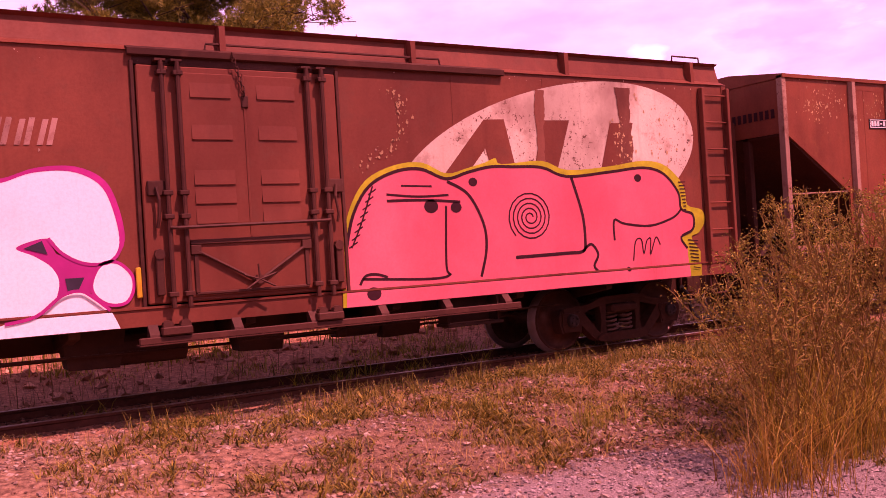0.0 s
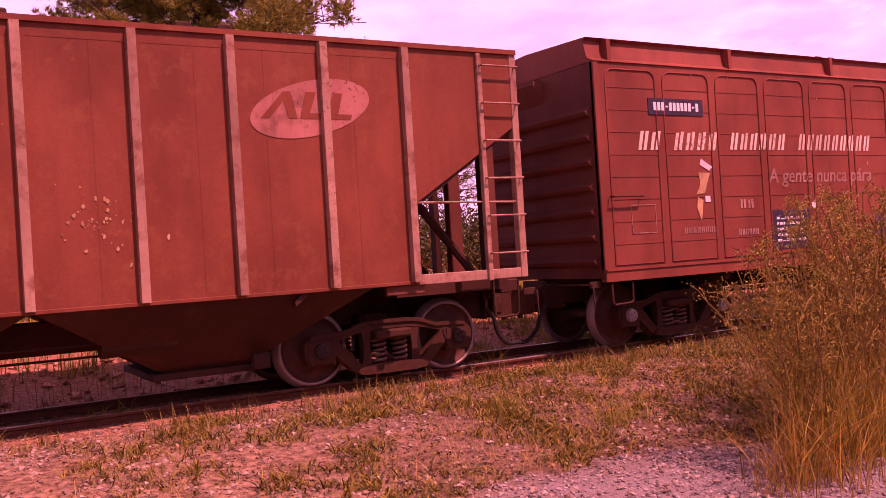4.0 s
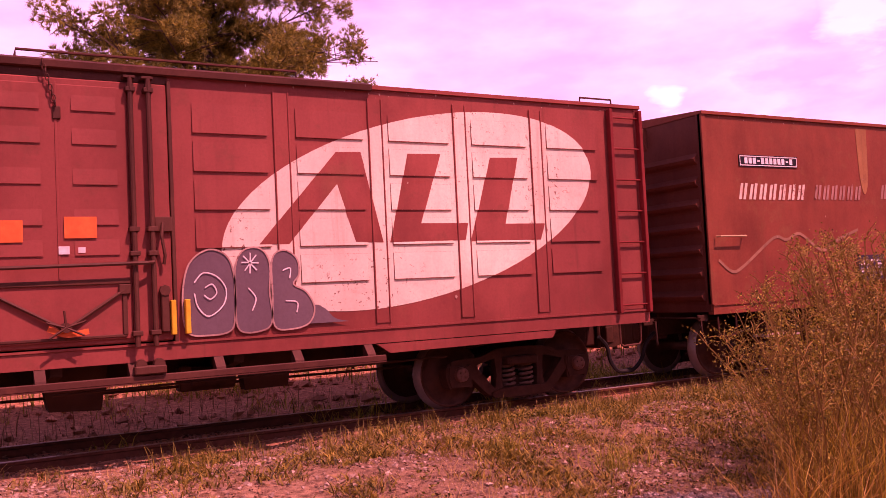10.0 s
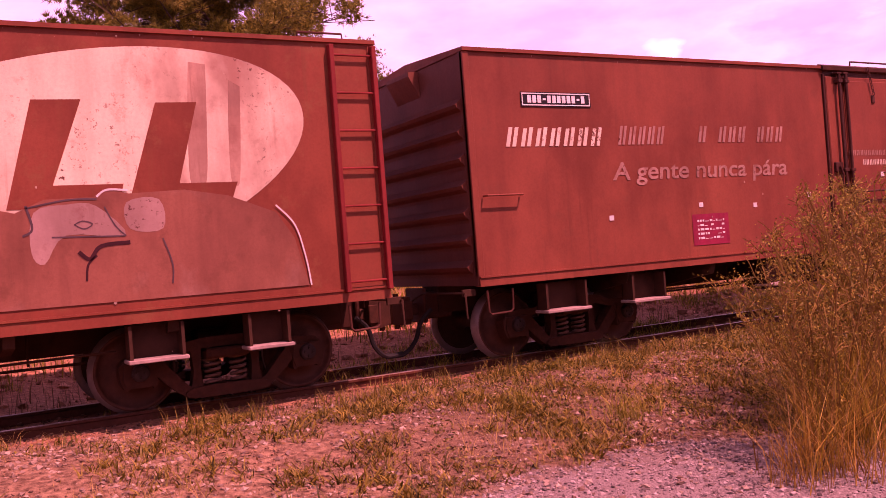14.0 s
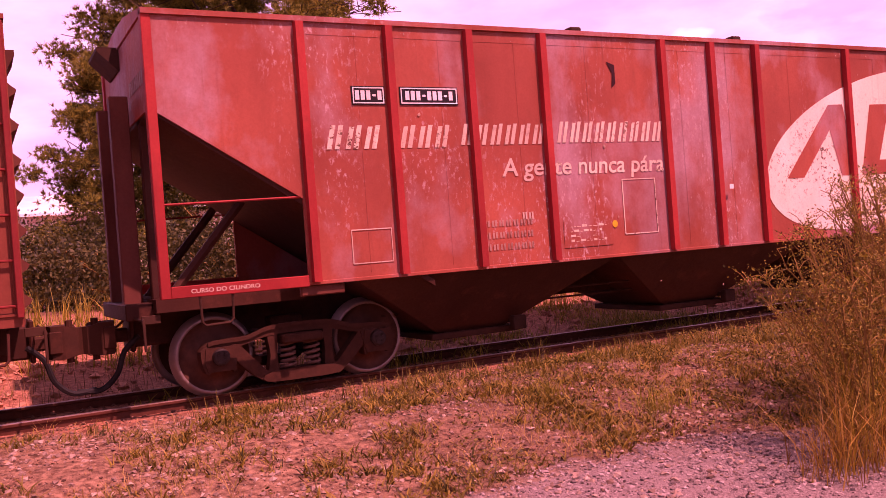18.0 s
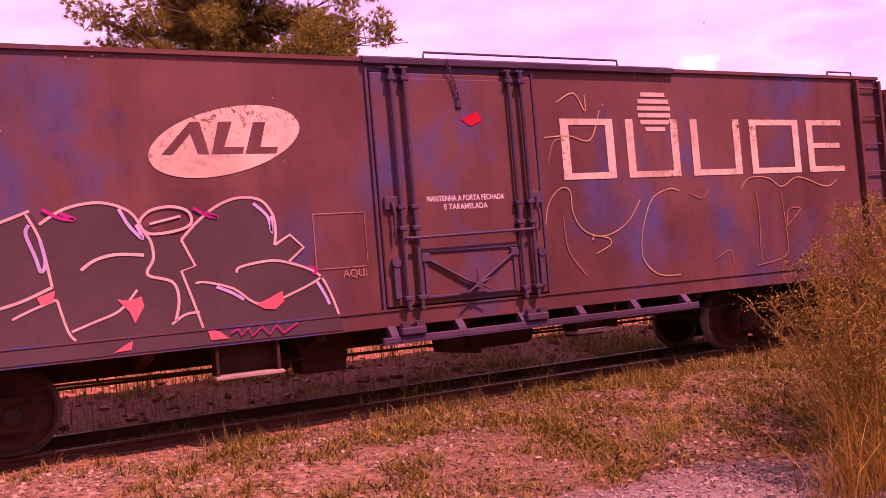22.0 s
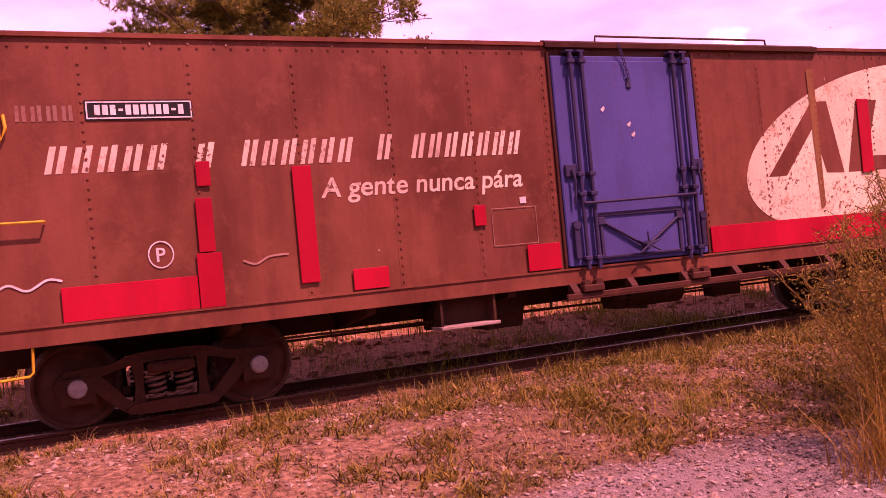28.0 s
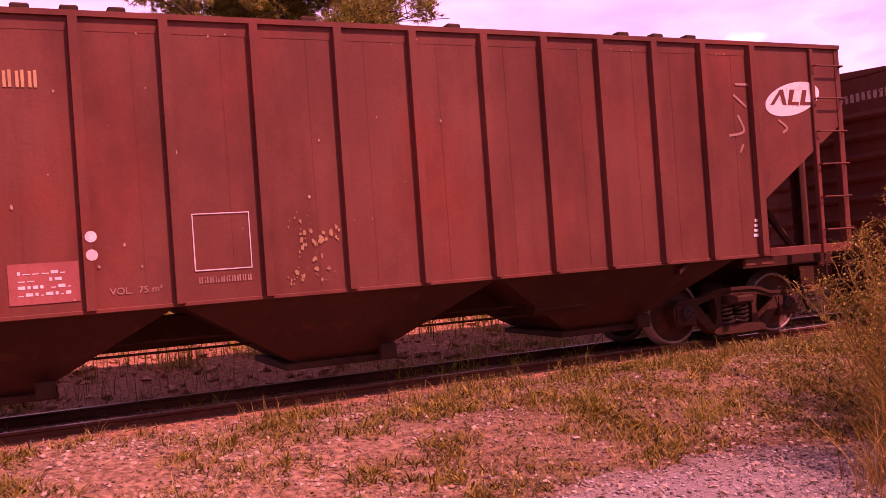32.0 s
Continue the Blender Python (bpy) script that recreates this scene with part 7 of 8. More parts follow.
# -- raised-roof boxcar with the chipped oval
framed_panels(car_c, 0.10, 5.80, 6, 1.05, 3.55, OX_C)
framed_panels(car_c, 8.02, 13.10, 5, 1.05, 3.55, OX_C)
emblem(car_c, 10.55, 2.31, OVAL_C, OX_C, lift=0.012)
RUST_RUN = paint("orange_rust_run", (0.40, 0.165, 0.075), 0.8, rust=(0.24, 0.075, 0.035), seed=61.0, streak=0.9, other=(0.58, 0.44, 0.29), other_at=(0.44, 0.56))
BARE_RUST = plain("bare_rust", (0.20, 0.062, 0.028), 0.85, 0, 16, 0.45, 0.3)
DULL_RUN = paint("dull_oxide_run", (0.215, 0.066, 0.044), 0.5, seed=62.0, streak=0.7, other=(0.17, 0.075, 0.08), other_at=(0.55, 0.68))
ragged_run(car_c, 9.82, 9.99, 1.22, 3.34, DULL_RUN, 0.0165, 901, taper=0.05)
ragged_run(car_c, 10.02, 10.44, 1.92, 3.20, RUST_RUN, 0.0172, 902, taper=0.7)
ragged_run(car_c, 10.86, 10.99, 2.55, 3.30, RUST_RUN, 0.0172, 903, taper=0.4)
ragged_run(car_c, 10.88, 10.97, 1.45, 2.0, RUST_RUN, 0.0172, 904, taper=0.4)
ragged_run(car_c, 11.78, 12.05, 2.90, 3.34, RUST_RUN, 0.0172, 905, taper=0.8)
scratches(car_c, 8.45, 9.75, 1.48, 2.20, 150, BARE_RUST, 0.0182, 907, 0.08, 0.011)
scratches(car_c, 8.6, 9.75, 1.45, 2.15, 160, RUST_RUN, 0.0178, 908, 0.09, 0.016)
scratches(car_c, 10.1, 10.85, 1.45, 1.85, 80, BARE_RUST, 0.0182, 909, 0.07, 0.011)
scratches(car_c, 10.95, 12.0, 1.65, 1.88, 40, BARE_RUST, 0.0182, 910, 0.07)
scratches(car_c, 10.05, 10.7, 2.9, 3.2, 30, BARE_RUST, 0.0182, 911, 0.06)
letter_bars(car_c, 0.62, 2.04, 2.50, 2.74, 7, LETTER, gone=(2,))
letter_bars(car_c, 2.26, 3.39, 2.51, 2.74, 6, LETTER)
letter_bars(car_c, 3.64, 5.29, 2.51, 2.74, 9, LETTER)
words(car_c, "A gente nunca pára", 3.0, 5.29, 2.06, LETTER_DIM, 0.15, height=0.20)
number_plate(car_c, 0.85, 1.81, 2.95, 3.16, NAVY, 12, False)
data_table(car_c, 3.01, 3.83, 1.13, 1.68, NAVY)
for cx0, cz0, rr, m in ((3.93, 1.74, 0.055, CHALK),):
    patch(car_c, [(cx0 + rr * math.cos(a), cz0 + rr * 1.1 * math.sin(a)) for a in (2 * math.pi * k / 14 for k in range(14))], m, "painted_dot", 0.008)
patch(car_c, [(1.72, 2.39), (1.92, 2.28), (1.86, 2.23), (1.69, 2.31)], CHALK, "peeling_patch", 0.008)
patch(car_c, [(1.66, 2.21), (1.87, 2.2), (1.80, 2.05), (1.76, 1.94), (1.60, 1.92), (1.68, 2.05)], TAN, "peeling_patch", 0.008)
patch(car_c, [(1.62, 1.89), (1.72, 1.84), (1.67, 1.57), (1.60, 1.75)], TAN, "peeling_patch", 0.008)
patch(car_c, rect(1.76, 1.85, 1.82, 1.90), CHALK, "sticker", 0.008)
patch(car_c, rect(5.32, 5.87, 1.11, 1.57), paint("dull_blue_patch", (0.12, 0.06, 0.085), 0.3, seed=42.0), "repaint_patch", 0.008)
patch(car_c, [(6.99, 2.20), (7.05, 2.33), (7.12, 2.26), (7.17, 2.10), (6.97, 2.08)], ORANGE, "paint_blob", 0.062)
patch(car_c, rect(7.0, 7.06, 1.92, 1.98), CHALK, "sticker", 0.070)
line(car_c, [(0.47, 1.46), (0.87, 1.46), (0.87, 1.81), (0.47, 1.81)], 0.012, LETTER_DIM, "stencil_box", 0.008, soft=False, closed=True)
words(car_c, "P. OK", 12.1, 12.42, 1.62, CHALK, 0.1, lift=0.008)
words(car_c, "CURSO DO CILINDRO", 4.55, 5.30, 0.93, LETTER, lift=0.02, height=0.045)
letter_bars(car_c, 2.4, 2.7, 1.72, 1.84, 2, LETTER_DIM, 0)
letter_bars(car_c, 1.35, 1.95, 1.42, 1.50, 8, LETTER_DIM, 0)
letter_bars(car_c, 2.35, 2.75, 1.36, 1.44, 6, LETTER_DIM, 0)

# -- pressed-panel boxcar with the grey sprayed block
pressed_panels(car_d, 0.10, 5.80, 5, 1.06, 3.46, 5, OX_D)
emblem(car_d, 10.53, 2.31, OVAL_D, OX_D, lift=0.004)
door_ribs(car_d, 6.26, 7.47, (1.85, 2.12, 2.48, 2.84, 3.14), OX_D)
pressed_with_emblem(car_d, 7.92, 13.10, 5, 1.06, 3.46, 5, OX_D, OVAL_D, 10.53, 2.31)
number_plate(car_d, 0.60, 1.57, 2.63, 2.81, lift=0.024)
letter_bars(car_d, 0.50, 1.94, 2.21, 2.44, 7, LETTER, lift=0.0245)
letter_bars(car_d, 2.06, 3.21, 2.21, 2.45, 6, LETTER, lift=0.0245, gone=(4,))
letter_bars(car_d, 3.41, 5.06, 2.23, 2.48, 9, LETTER, lift=0.0245)
words(car_d, "A gente nunca pára", 2.98, 5.07, 1.93, LETTER, 0.1, height=0.18, lift=0.0245)
data_table(car_d, 3.01, 3.68, 1.17, 1.59, CRIMSON)
patch(car_d, [(2.88, 2.90), (2.93, 2.94), (3.33, 2.82), (3.36, 2.58), (2.94, 2.60)], GREEN_FLAG, "faded_flag", 0.0245)
line(car_d, [(0.64, 1.14), (0.5, 1.41), (0.49, 2.15), (1.82, 2.13), (1.98, 2.27), (2.96, 2.25), (3.2, 2.08), (4.03, 2.05), (4.16, 1.88), (5.73, 1.9), (5.75, 1.70)], 0.05, STRAW, "spray_line", 0.025, soft=False)
for pts in ([(3.94, 1.15), (4.06, 1.8), (4.17, 1.41), (4.11, 1.14)], [(4.29, 1.79), (4.46, 1.17), (4.53, 1.73)], [(4.71, 1.84), (4.73, 1.16)], [(5.09, 1.78), (5.15, 1.5), (5.33, 1.24)], [(5.4, 1.75), (5.42, 1.3)], [(4.0, 1.35), (4.15, 1.36)]):
    line(car_d, pts, 0.020, LETTER_DIM, "faded_tag", 0.026)
patch(car_d, rect(4.42, 4.52, 1.70, 1.78), CHALK, "sticker", 0.0245)
patch(car_d, rect(5.30, 5.38, 1.73, 1.79), CHALK, "sticker", 0.0245)
BLOBS = ([(7.95, 1.12), (7.92, 1.45), (7.99, 1.75), (8.18, 1.88), (8.36, 1.80), (8.42, 1.55), (8.41, 1.25), (8.36, 1.10), (8.15, 1.07)],
         [(8.45, 1.10), (8.42, 1.40), (8.43, 1.72), (8.52, 1.87), (8.68, 1.88), (8.77, 1.74), (8.76, 1.45), (8.78, 1.20), (8.70, 1.09)],
         [(8.80, 1.12), (8.79, 1.45), (8.80, 1.78), (8.92, 1.86), (9.05, 1.78), (9.07, 1.62), (9.01, 1.52), (9.14, 1.44), (9.22, 1.28), (9.16, 1.13), (8.98, 1.08)])
for k, blob in enumerate(BLOBS):
    patch(car_d, smooth_line(blob, 4, True), SLATE_D, "spray_figure", 0.0250 + 0.001 * k, "rounded grey sprayed shape with pale lines")
    line(car_d, blob, 0.016, SKIN_PALE, "spray_line", 0.034, closed=True)
for pts in ([(8.03, 1.57), (8.12, 1.66), (8.25, 1.62), (8.33, 1.5), (8.3, 1.35), (8.16, 1.25), (8.06, 1.34), (8.03, 1.47)], [(8.13, 1.52), (8.20, 1.55), (8.24, 1.47), (8.18, 1.41), (8.12, 1.45)], [(8.49, 1.75), (8.66, 1.74)], [(8.58, 1.84), (8.57, 1.64)], [(8.51, 1.81), (8.64, 1.67)], [(8.64, 1.82), (8.52, 1.67)], [(8.55, 1.50), (8.62, 1.40), (8.58, 1.28)], [(8.90, 1.66), (8.98, 1.68), (8.97, 1.58)], [(8.92, 1.36), (9.04, 1.34), (9.03, 1.24)]):
    line(car_d, pts, 0.012, CHALK, "spray_line", 0.036)
patch(car_d, smooth_line([(9.16, 1.12), (9.22, 1.30), (9.34, 1.26), (9.44, 1.16), (9.60, 1.12)], 4), SLATE_D, "spray_figure", 0.0255)
for x0, z0 in ((6.31, 1.97), (6.91, 2.0)):
    patch(car_d, rect(x0, x0 + 0.27, z0, z0 + 0.19), ORANGE, "tape_patch", 0.070, "bright orange patch")
patch(car_d, rect(6.86, 6.95, 1.86, 1.93), CHALK, "sticker", 0.070)
patch(car_d, rect(7.02, 7.08, 1.87, 1.92), CHALK, "sticker", 0.070)
for x0 in (5.83, 5.94, 7.80, 7.93):
    bm = bmesh.new()
    box(bm, x0, x0 + 0.045, SIDE - 0.10, SIDE - 0.035, 1.10 + 0.2 * (x0 > 5.9 and x0 < 7), 1.42, 0.006)
    part("yellow_tag", bm, YELLOW, car_d)
line(car_d, [(6.75, 1.22), (6.9, 1.16), (7.08, 1.18)], 0.05, ORANGE, "tape", 0.12)

# -- smooth boxcar with the chalked door
def above_arches(poly):
    return clipped(poly, 1, 1.55, True)


emblem(car_e, 10.75, 2.36, OVAL_E, OX_E, cut=above_arches)
number_plate(car_e, 0.65, 1.82, 2.87, 3.03)
letter_bars(car_e, 0.59, 1.95, 2.42, 2.64, 7, LETTER)
letter_bars(car_e, 2.13, 3.20, 2.43, 2.64, 6, LETTER_DIM)
letter_bars(car_e, 3.45, 5.15, 2.45, 2.67, 9, LETTER_DIM, gone=(0, 4))
data_table(car_e, 3.0, 3.65, 1.23, 1.61, NAVY)
patch(car_e, [(3.78 + 0.05 * math.cos(a), 1.46 + 0.055 * math.sin(a)) for a in (2 * math.pi * k / 14 for k in range(14))], CHALK, "painted_dot", 0.008)
line(car_e, [(0.16, 1.61), (0.4, 1.45), (0.64, 1.53), (1.24, 1.89), (1.5, 1.86), (1.79, 1.94), (2.23, 1.7), (2.6, 1.85), (3.07, 1.99)], 0.04, STRAW_DIM, "faded_tag", 0.008)
patch(car_e, smooth_line([(3.17, 3.50), (3.19, 3.0), (3.22, 2.7), (3.28, 2.52), (3.36, 2.6), (3.40, 2.9), (3.42, 3.50)], 4), paint("ochre_stain", (0.29, 0.125, 0.05), 0.3, seed=43.0, streak=0.6), "ochre_streak", 0.005)


def loop_stroke(cx, cz, rx, rz, n=14, tilt=0.25):
    return [(cx + rx * math.cos(a) + tilt * rz * math.sin(a), cz + rz * math.sin(a)) for a in (2 * math.pi * k / n for k in range(n + 1))]


for pts in (loop_stroke(6.62, 1.94, 0.065, 0.09), loop_stroke(6.80, 2.10, 0.045, 0.055), loop_stroke(6.79, 1.99, 0.055, 0.06), [(6.97, 2.24), (6.96, 2.05), (6.93, 1.90), (6.90, 1.84)], loop_stroke(7.06, 2.12, 0.06, 0.075), [(7.20, 2.20), (7.24, 2.26), (7.30, 2.24), (7.29, 2.16), (7.22, 2.06), (7.30, 2.09), (7.40, 2.14)], [(6.86, 1.80), (6.92, 1.82)], loop_stroke(7.10, 1.92, 0.045, 0.05), [(7.06, 1.84), (7.10, 1.82)]):
    line(car_e, pts, 0.017, CHALK, "chalk_mark", 0.062, soft=False)
patch(car_e, rect(6.40, 7.58, 1.08, 1.50), paint("blue_grey_repaint", (0.13, 0.07, 0.085), 0.4, seed=44.0), "repaint_patch", 0.058)
WASHED = paint("washed_red_spray", (0.25, 0.088, 0.055), 0.5, seed=45.0, streak=0.8, other=(0.36, 0.19, 0.14), other_at=(0.52, 0.68))
patch(car_e, [(8.58, 1.12), (8.62, 1.42), (8.98, 1.66), (9.16, 1.68), (9.30, 1.94), (9.59, 2.07), (9.83, 2.05), (10.11, 2.01), (10.39, 1.94), (10.63, 2.05), (11.03, 2.06), (11.19, 2.12), (11.34, 2.08), (11.84, 2.10), (12.25, 2.03), (12.71, 1.85), (12.88, 1.59), (13.00, 1.11)], WASHED, "faded_figure", 0.0115, "washed-out sprayed figures")
for k, pts in enumerate(([(8.60, 1.14), (8.66, 1.42), (8.98, 1.63), (9.31, 1.60), (9.43, 1.4), (9.45, 1.14)], [(9.36, 1.98), (9.59, 2.03), (9.80, 1.97), (9.77, 1.75), (9.55, 1.61), (9.34, 1.67)], [(10.54, 1.94), (10.81, 2.00), (11.05, 1.98), (11.29, 1.70), (10.79, 1.73), (10.60, 1.49), (10.50, 1.60)], [(11.31, 2.00), (11.60, 2.02), (11.62, 1.75), (11.33, 1.76)])):
    patch(car_e, smooth_line(pts, 4, True), SKIN_PALE, "faded_figure", 0.0135)
for pts, w, m in (([(8.60, 1.14), (8.64, 1.42), (8.98, 1.66), (9.16, 1.68)], 0.016, CHALK), ([(9.18, 1.70), (9.25, 1.88), (9.41, 2.02), (9.59, 2.07)], 0.02, CHALK), ([(11.06, 2.06), (11.15, 2.12), (11.33, 2.11)], 0.018, CHALK), ([(12.71, 1.92), (12.89, 1.72), (12.98, 1.40), (13.02, 1.11)], 0.016, CHALK), ([(9.59, 2.05), (9.81, 2.02), (9.86, 1.94), (9.79, 1.75)], 0.014, SLATE), ([(10.48, 1.98), (10.81, 2.04), (11.06, 2.04)], 0.014, SLATE), ([(10.48, 2.00), (10.52, 1.80), (10.44, 1.74)], 0.02, SLATE), ([(11.12, 1.97), (11.20, 1.80), (11.29, 1.70)], 0.012, SLATE), ([(11.28, 1.70), (10.67, 1.72)], 0.012, SLATE), ([(10.88, 1.58), (10.97, 1.51), (11.07, 1.62), (11.32, 1.64)], 0.035, INK), ([(10.93, 1.32), (10.95, 1.46), (11.03, 1.54)], 0.02, INK)):
    line(car_e, pts, w, m, "faded_tag", 0.016)
for pts, w in (([(10.86, 1.82), (10.93, 1.85), (11.01, 1.82), (10.94, 1.78), (10.86, 1.82)], 0.01), ([(11.61, 1.66), (11.68, 1.42), (11.67, 1.24)], 0.014), ([(9.39, 1.76), (9.50, 1.80), (9.60, 1.77)], 0.022), ([(9.34, 1.57), (9.44, 1.48), (9.57, 1.49), (9.68, 1.54)], 0.012), ([(9.60, 1.62), (9.62, 1.40), (9.60, 1.2)], 0.01)):
    line(car_e, pts, w, SLATE, "faded_tag", 0.0165)
RUN_E = paint("pale_brown_run", (0.42, 0.24, 0.18), 0.4, seed=59.0, streak=0.9, other=(0.30, 0.13, 0.09), other_at=(0.5, 0.7))
patch(car_e, smooth_line([(11.96, 3.30), (11.92, 2.8), (11.90, 2.2), (11.98, 2.11), (12.06, 2.2), (12.10, 2.8), (12.12, 3.28)], 4), RUN_E, "rust_run", 0.0072)
patch(car_e, smooth_line([(12.33, 3.14), (12.30, 2.7), (12.29, 2.2), (12.34, 2.12), (12.38, 2.2), (12.42, 2.7), (12.44, 3.08)], 4), RUN_E, "rust_run", 0.0072)
flakes(car_e, [(8.7, 1.3), (9.1, 1.25), (9.4, 1.2)], 0.08, 40, CHALK, 0.0145, 0.03)
for x0 in (5.98, 6.22, 7.93):
    bm = bmesh.new()
    box(bm, x0, x0 + 0.04, SIDE - 0.10, SIDE - 0.035, 1.05 if x0 == 6.22 else 1.28, 1.46, 0.006)
    part("yellow_tag", bm, YELLOW, car_e)

# -- smooth boxcar with the streaked oval
emblem(car_f, 11.05, 2.33, OVAL_F, OX_F)
OVER_F = paint("run_down_oxide", (0.20, 0.062, 0.038), 0.4, seed=46.0, streak=0.9)
patch(car_f, [(10.10, 3.42), (11.88, 3.42), (12.85, 3.38), (13.32, 3.03), (13.31, 2.55), (12.97, 2.14), (11.64, 2.16), (11.20, 2.20), (10.71, 1.98), (10.56, 1.99), (10.08, 2.99)], OVER_F, "rust_run", 0.0115, "brown paint run down over the oval")
for pts in ([(10.45, 3.20), (10.73, 3.28), (10.75, 2.94), (10.68, 2.06), (10.62, 1.98), (10.51, 2.48), (10.40, 2.94)], [(11.35, 3.34), (11.42, 3.33), (11.39, 3.00), (11.41, 2.57), (11.48, 2.41), (11.52, 2.19), (11.17, 2.20), (11.25, 2.47), (11.33, 2.84)], [(11.80, 3.37), (11.95, 3.40), (11.89, 3.12), (11.81, 2.73), (11.73, 2.40), (11.64, 2.17), (11.58, 2.19), (11.69, 2.73), (11.69, 3.12)], [(12.72, 3.22), (12.94, 3.12), (13.14, 2.88), (13.16, 2.55), (13.00, 2.26), (12.71, 2.16), (12.34, 2.23), (12.35, 2.38), (12.67, 2.44), (12.81, 2.73)]):
    patch(car_f, pts, OVAL_F, "paint_remnant", 0.0135, "ragged remnant of white paint")
    flakes(car_f, pts, 0.035, 45, OVAL_F, 0.0145, 0.035)
flakes(car_f, [(10.22, 3.14), (10.27, 3.0), (10.3, 2.9)], 0.03, 12, OVAL_F, 0.0145, 0.02)
flakes(car_f, [(10.88, 3.21), (10.85, 2.95), (10.82, 2.72)], 0.02, 16, OVAL_F, 0.0145, 0.02)
flakes(car_f, [(11.61, 2.9), (11.60, 2.5), (11.58, 2.2)], 0.02, 26, OVAL_F, 0.0145, 0.02)
number_plate(car_f, 0.73, 1.74, 2.93, 3.10)
letter_bars(car_f, 0.46, 1.88, 2.47, 2.69, 7, LETTER)
letter_bars(car_f, 2.11, 3.04, 2.48, 2.71, 6, LETTER_DIM, gone=(5,))
letter_bars(car_f, 3.45, 5.08, 2.50, 2.71, 9, LETTER_DIM, gone=(1, 5))
words(car_f, "A gente nunca pára", 2.0, 5.12, 2.05, LETTER_DIM, 0.1, height=0.22)
data_table(car_f, 3.26, 3.91, 1.17, 1.57, CRIMSON)
line(car_f, [(8.28, 1.64), (8.36, 1.22), (8.41, 1.63), (8.54, 1.76), (8.59, 1.31), (8.75, 1.77), (8.96, 1.7)], 0.03, INK, "faded_tag", 0.008)
for x0, z0 in ((3.4, 1.66), (4.4, 1.62), (5.5, 1.72), (1.9, 1.56)):
    patch(car_f, rect(x0, x0 + 0.07, z0, z0 + 0.06), CHALK, "sticker", 0.008)
letter_bars(car_f, 6.4, 7.6, 2.28, 2.36, 14, LETTER_DIM, 0, lift=0.060)
letter_bars(car_f, 6.7, 7.4, 2.14, 2.22, 9, LETTER, 0, lift=0.060)
patch(car_f, rect(7.08, 7.16, 1.96, 2.03), CHALK, "sticker", 0.070)

# -- red hopper with the large oval
emblem(car_g, 10.12, 2.29, OVAL_G, OX_G, 1.05)
number_plate(car_g, 2.01, 2.38, 2.83, 3.02, bars=5)
number_plate(car_g, 2.55, 3.24, 2.83, 3.02, bars=9)
letter_bars(car_g, 1.68, 3.10, 2.38, 2.62, 7, LETTER, gone=(3,))
letter_bars(car_g, 3.22, 4.32, 2.40, 2.63, 6, LETTER)
letter_bars(car_g, 4.48, 6.05, 2.41, 2.65, 9, LETTER)
scratches(car_g, 9.2, 11.6, 1.40, 1.86, 150, INK, 0.0115, 947, 0.012, 0.014)
words(car_g, "A gente nunca pára", 3.73, 6.05, 2.05, LETTER, 0.1, height=0.20)
line(car_g, rect(5.39, 5.89, 1.31, 1.96), 0.014, LETTER, "stencil_box", 0.008, soft=False, closed=True)
line(car_g, rect(1.90, 2.34, 1.22, 1.56), 0.012, LETTER, "stencil_box", 0.008, soft=False, closed=True)
data_table(car_g, 4.5, 5.2, 1.20, 1.52, OX_G, LETTER, 4)
letter_bars(car_g, 3.95, 4.12, 1.56, 1.64, 2, LETTER, 0)
for k in range(3):
    letter_bars(car_g, 3.45, 4.1, 1.24 + 0.13 * k, 1.31 + 0.13 * k, 7, LETTER_DIM, 0)
patch(car_g, [(5.24 + 0.04 * math.cos(a), 1.44 + 0.045 * math.sin(a)) for a in (2 * math.pi * k / 12 for k in range(12))], YELLOW, "painted_dot", 0.008)
words(car_g, "CURSO DO CILINDRO", 0.27, 0.92, 1.073, LETTER, lift=0.012, height=0.040)
patch(car_g, [(5.28, 3.36), (5.40, 3.32), (5.40, 3.10), (5.34, 3.05), (5.36, 3.22)], INK, "scrape", 0.008)
for x0, z0 in ((7.05, 1.78), (12.35, 2.05), (12.35, 1.95)):
    patch(car_g, rect(x0, x0 + 0.07, z0, z0 + 0.06), WHITE, "sticker", 0.079)

# -- faded blue boxcar with large white letters
for k, (x0, x1) in enumerate(((8.31, 9.07), (9.26, 10.07), (10.28, 11.11), (11.29, 12.19), (12.35, 13.04))):
    z0, z1, w = 2.31, 3.02, 0.115
    bm = bmesh.new()
    pieces = [rect(x0, x0 + w, z0, z1), rect(x0 + w, x1 - (w if k < 4 else 0), z0, z0 + 0.075)]
    if k < 4:
        pieces.append(rect(x1 - w, x1, z0, z1))
    if k in (0, 3, 4):
        pieces.append(rect(x0 + w, x1 - (w if k < 4 else 0), z1 - 0.075, z1))
    if k == 4:
        pieces.append(rect(x0 + w, x1 - 0.06, (z0 + z1) / 2 - 0.03, (z0 + z1) / 2 + 0.04))
    for p in pieces:
        sheet(bm, p, SIDE - 0.007)
    part("letter_block", bm, LETTER, car_h, "large white block shape")
bm = bmesh.new()
for k in range(6):
    z = 2.89 + 0.085 * k
    h = 0.26 * math.sqrt(max(0.02, 1 - ((z - 3.12) / 0.285) ** 2))
    sheet(bm, rect(9.72 - h, 9.72 + h, z - 0.02, z + 0.032), SIDE - 0.008)
part("striped_globe", bm, plain("globe_white", (0.56, 0.44, 0.36), 0.7, 0, 10, 0.2, 0.1), car_h, "round white mark of horizontal stripes")
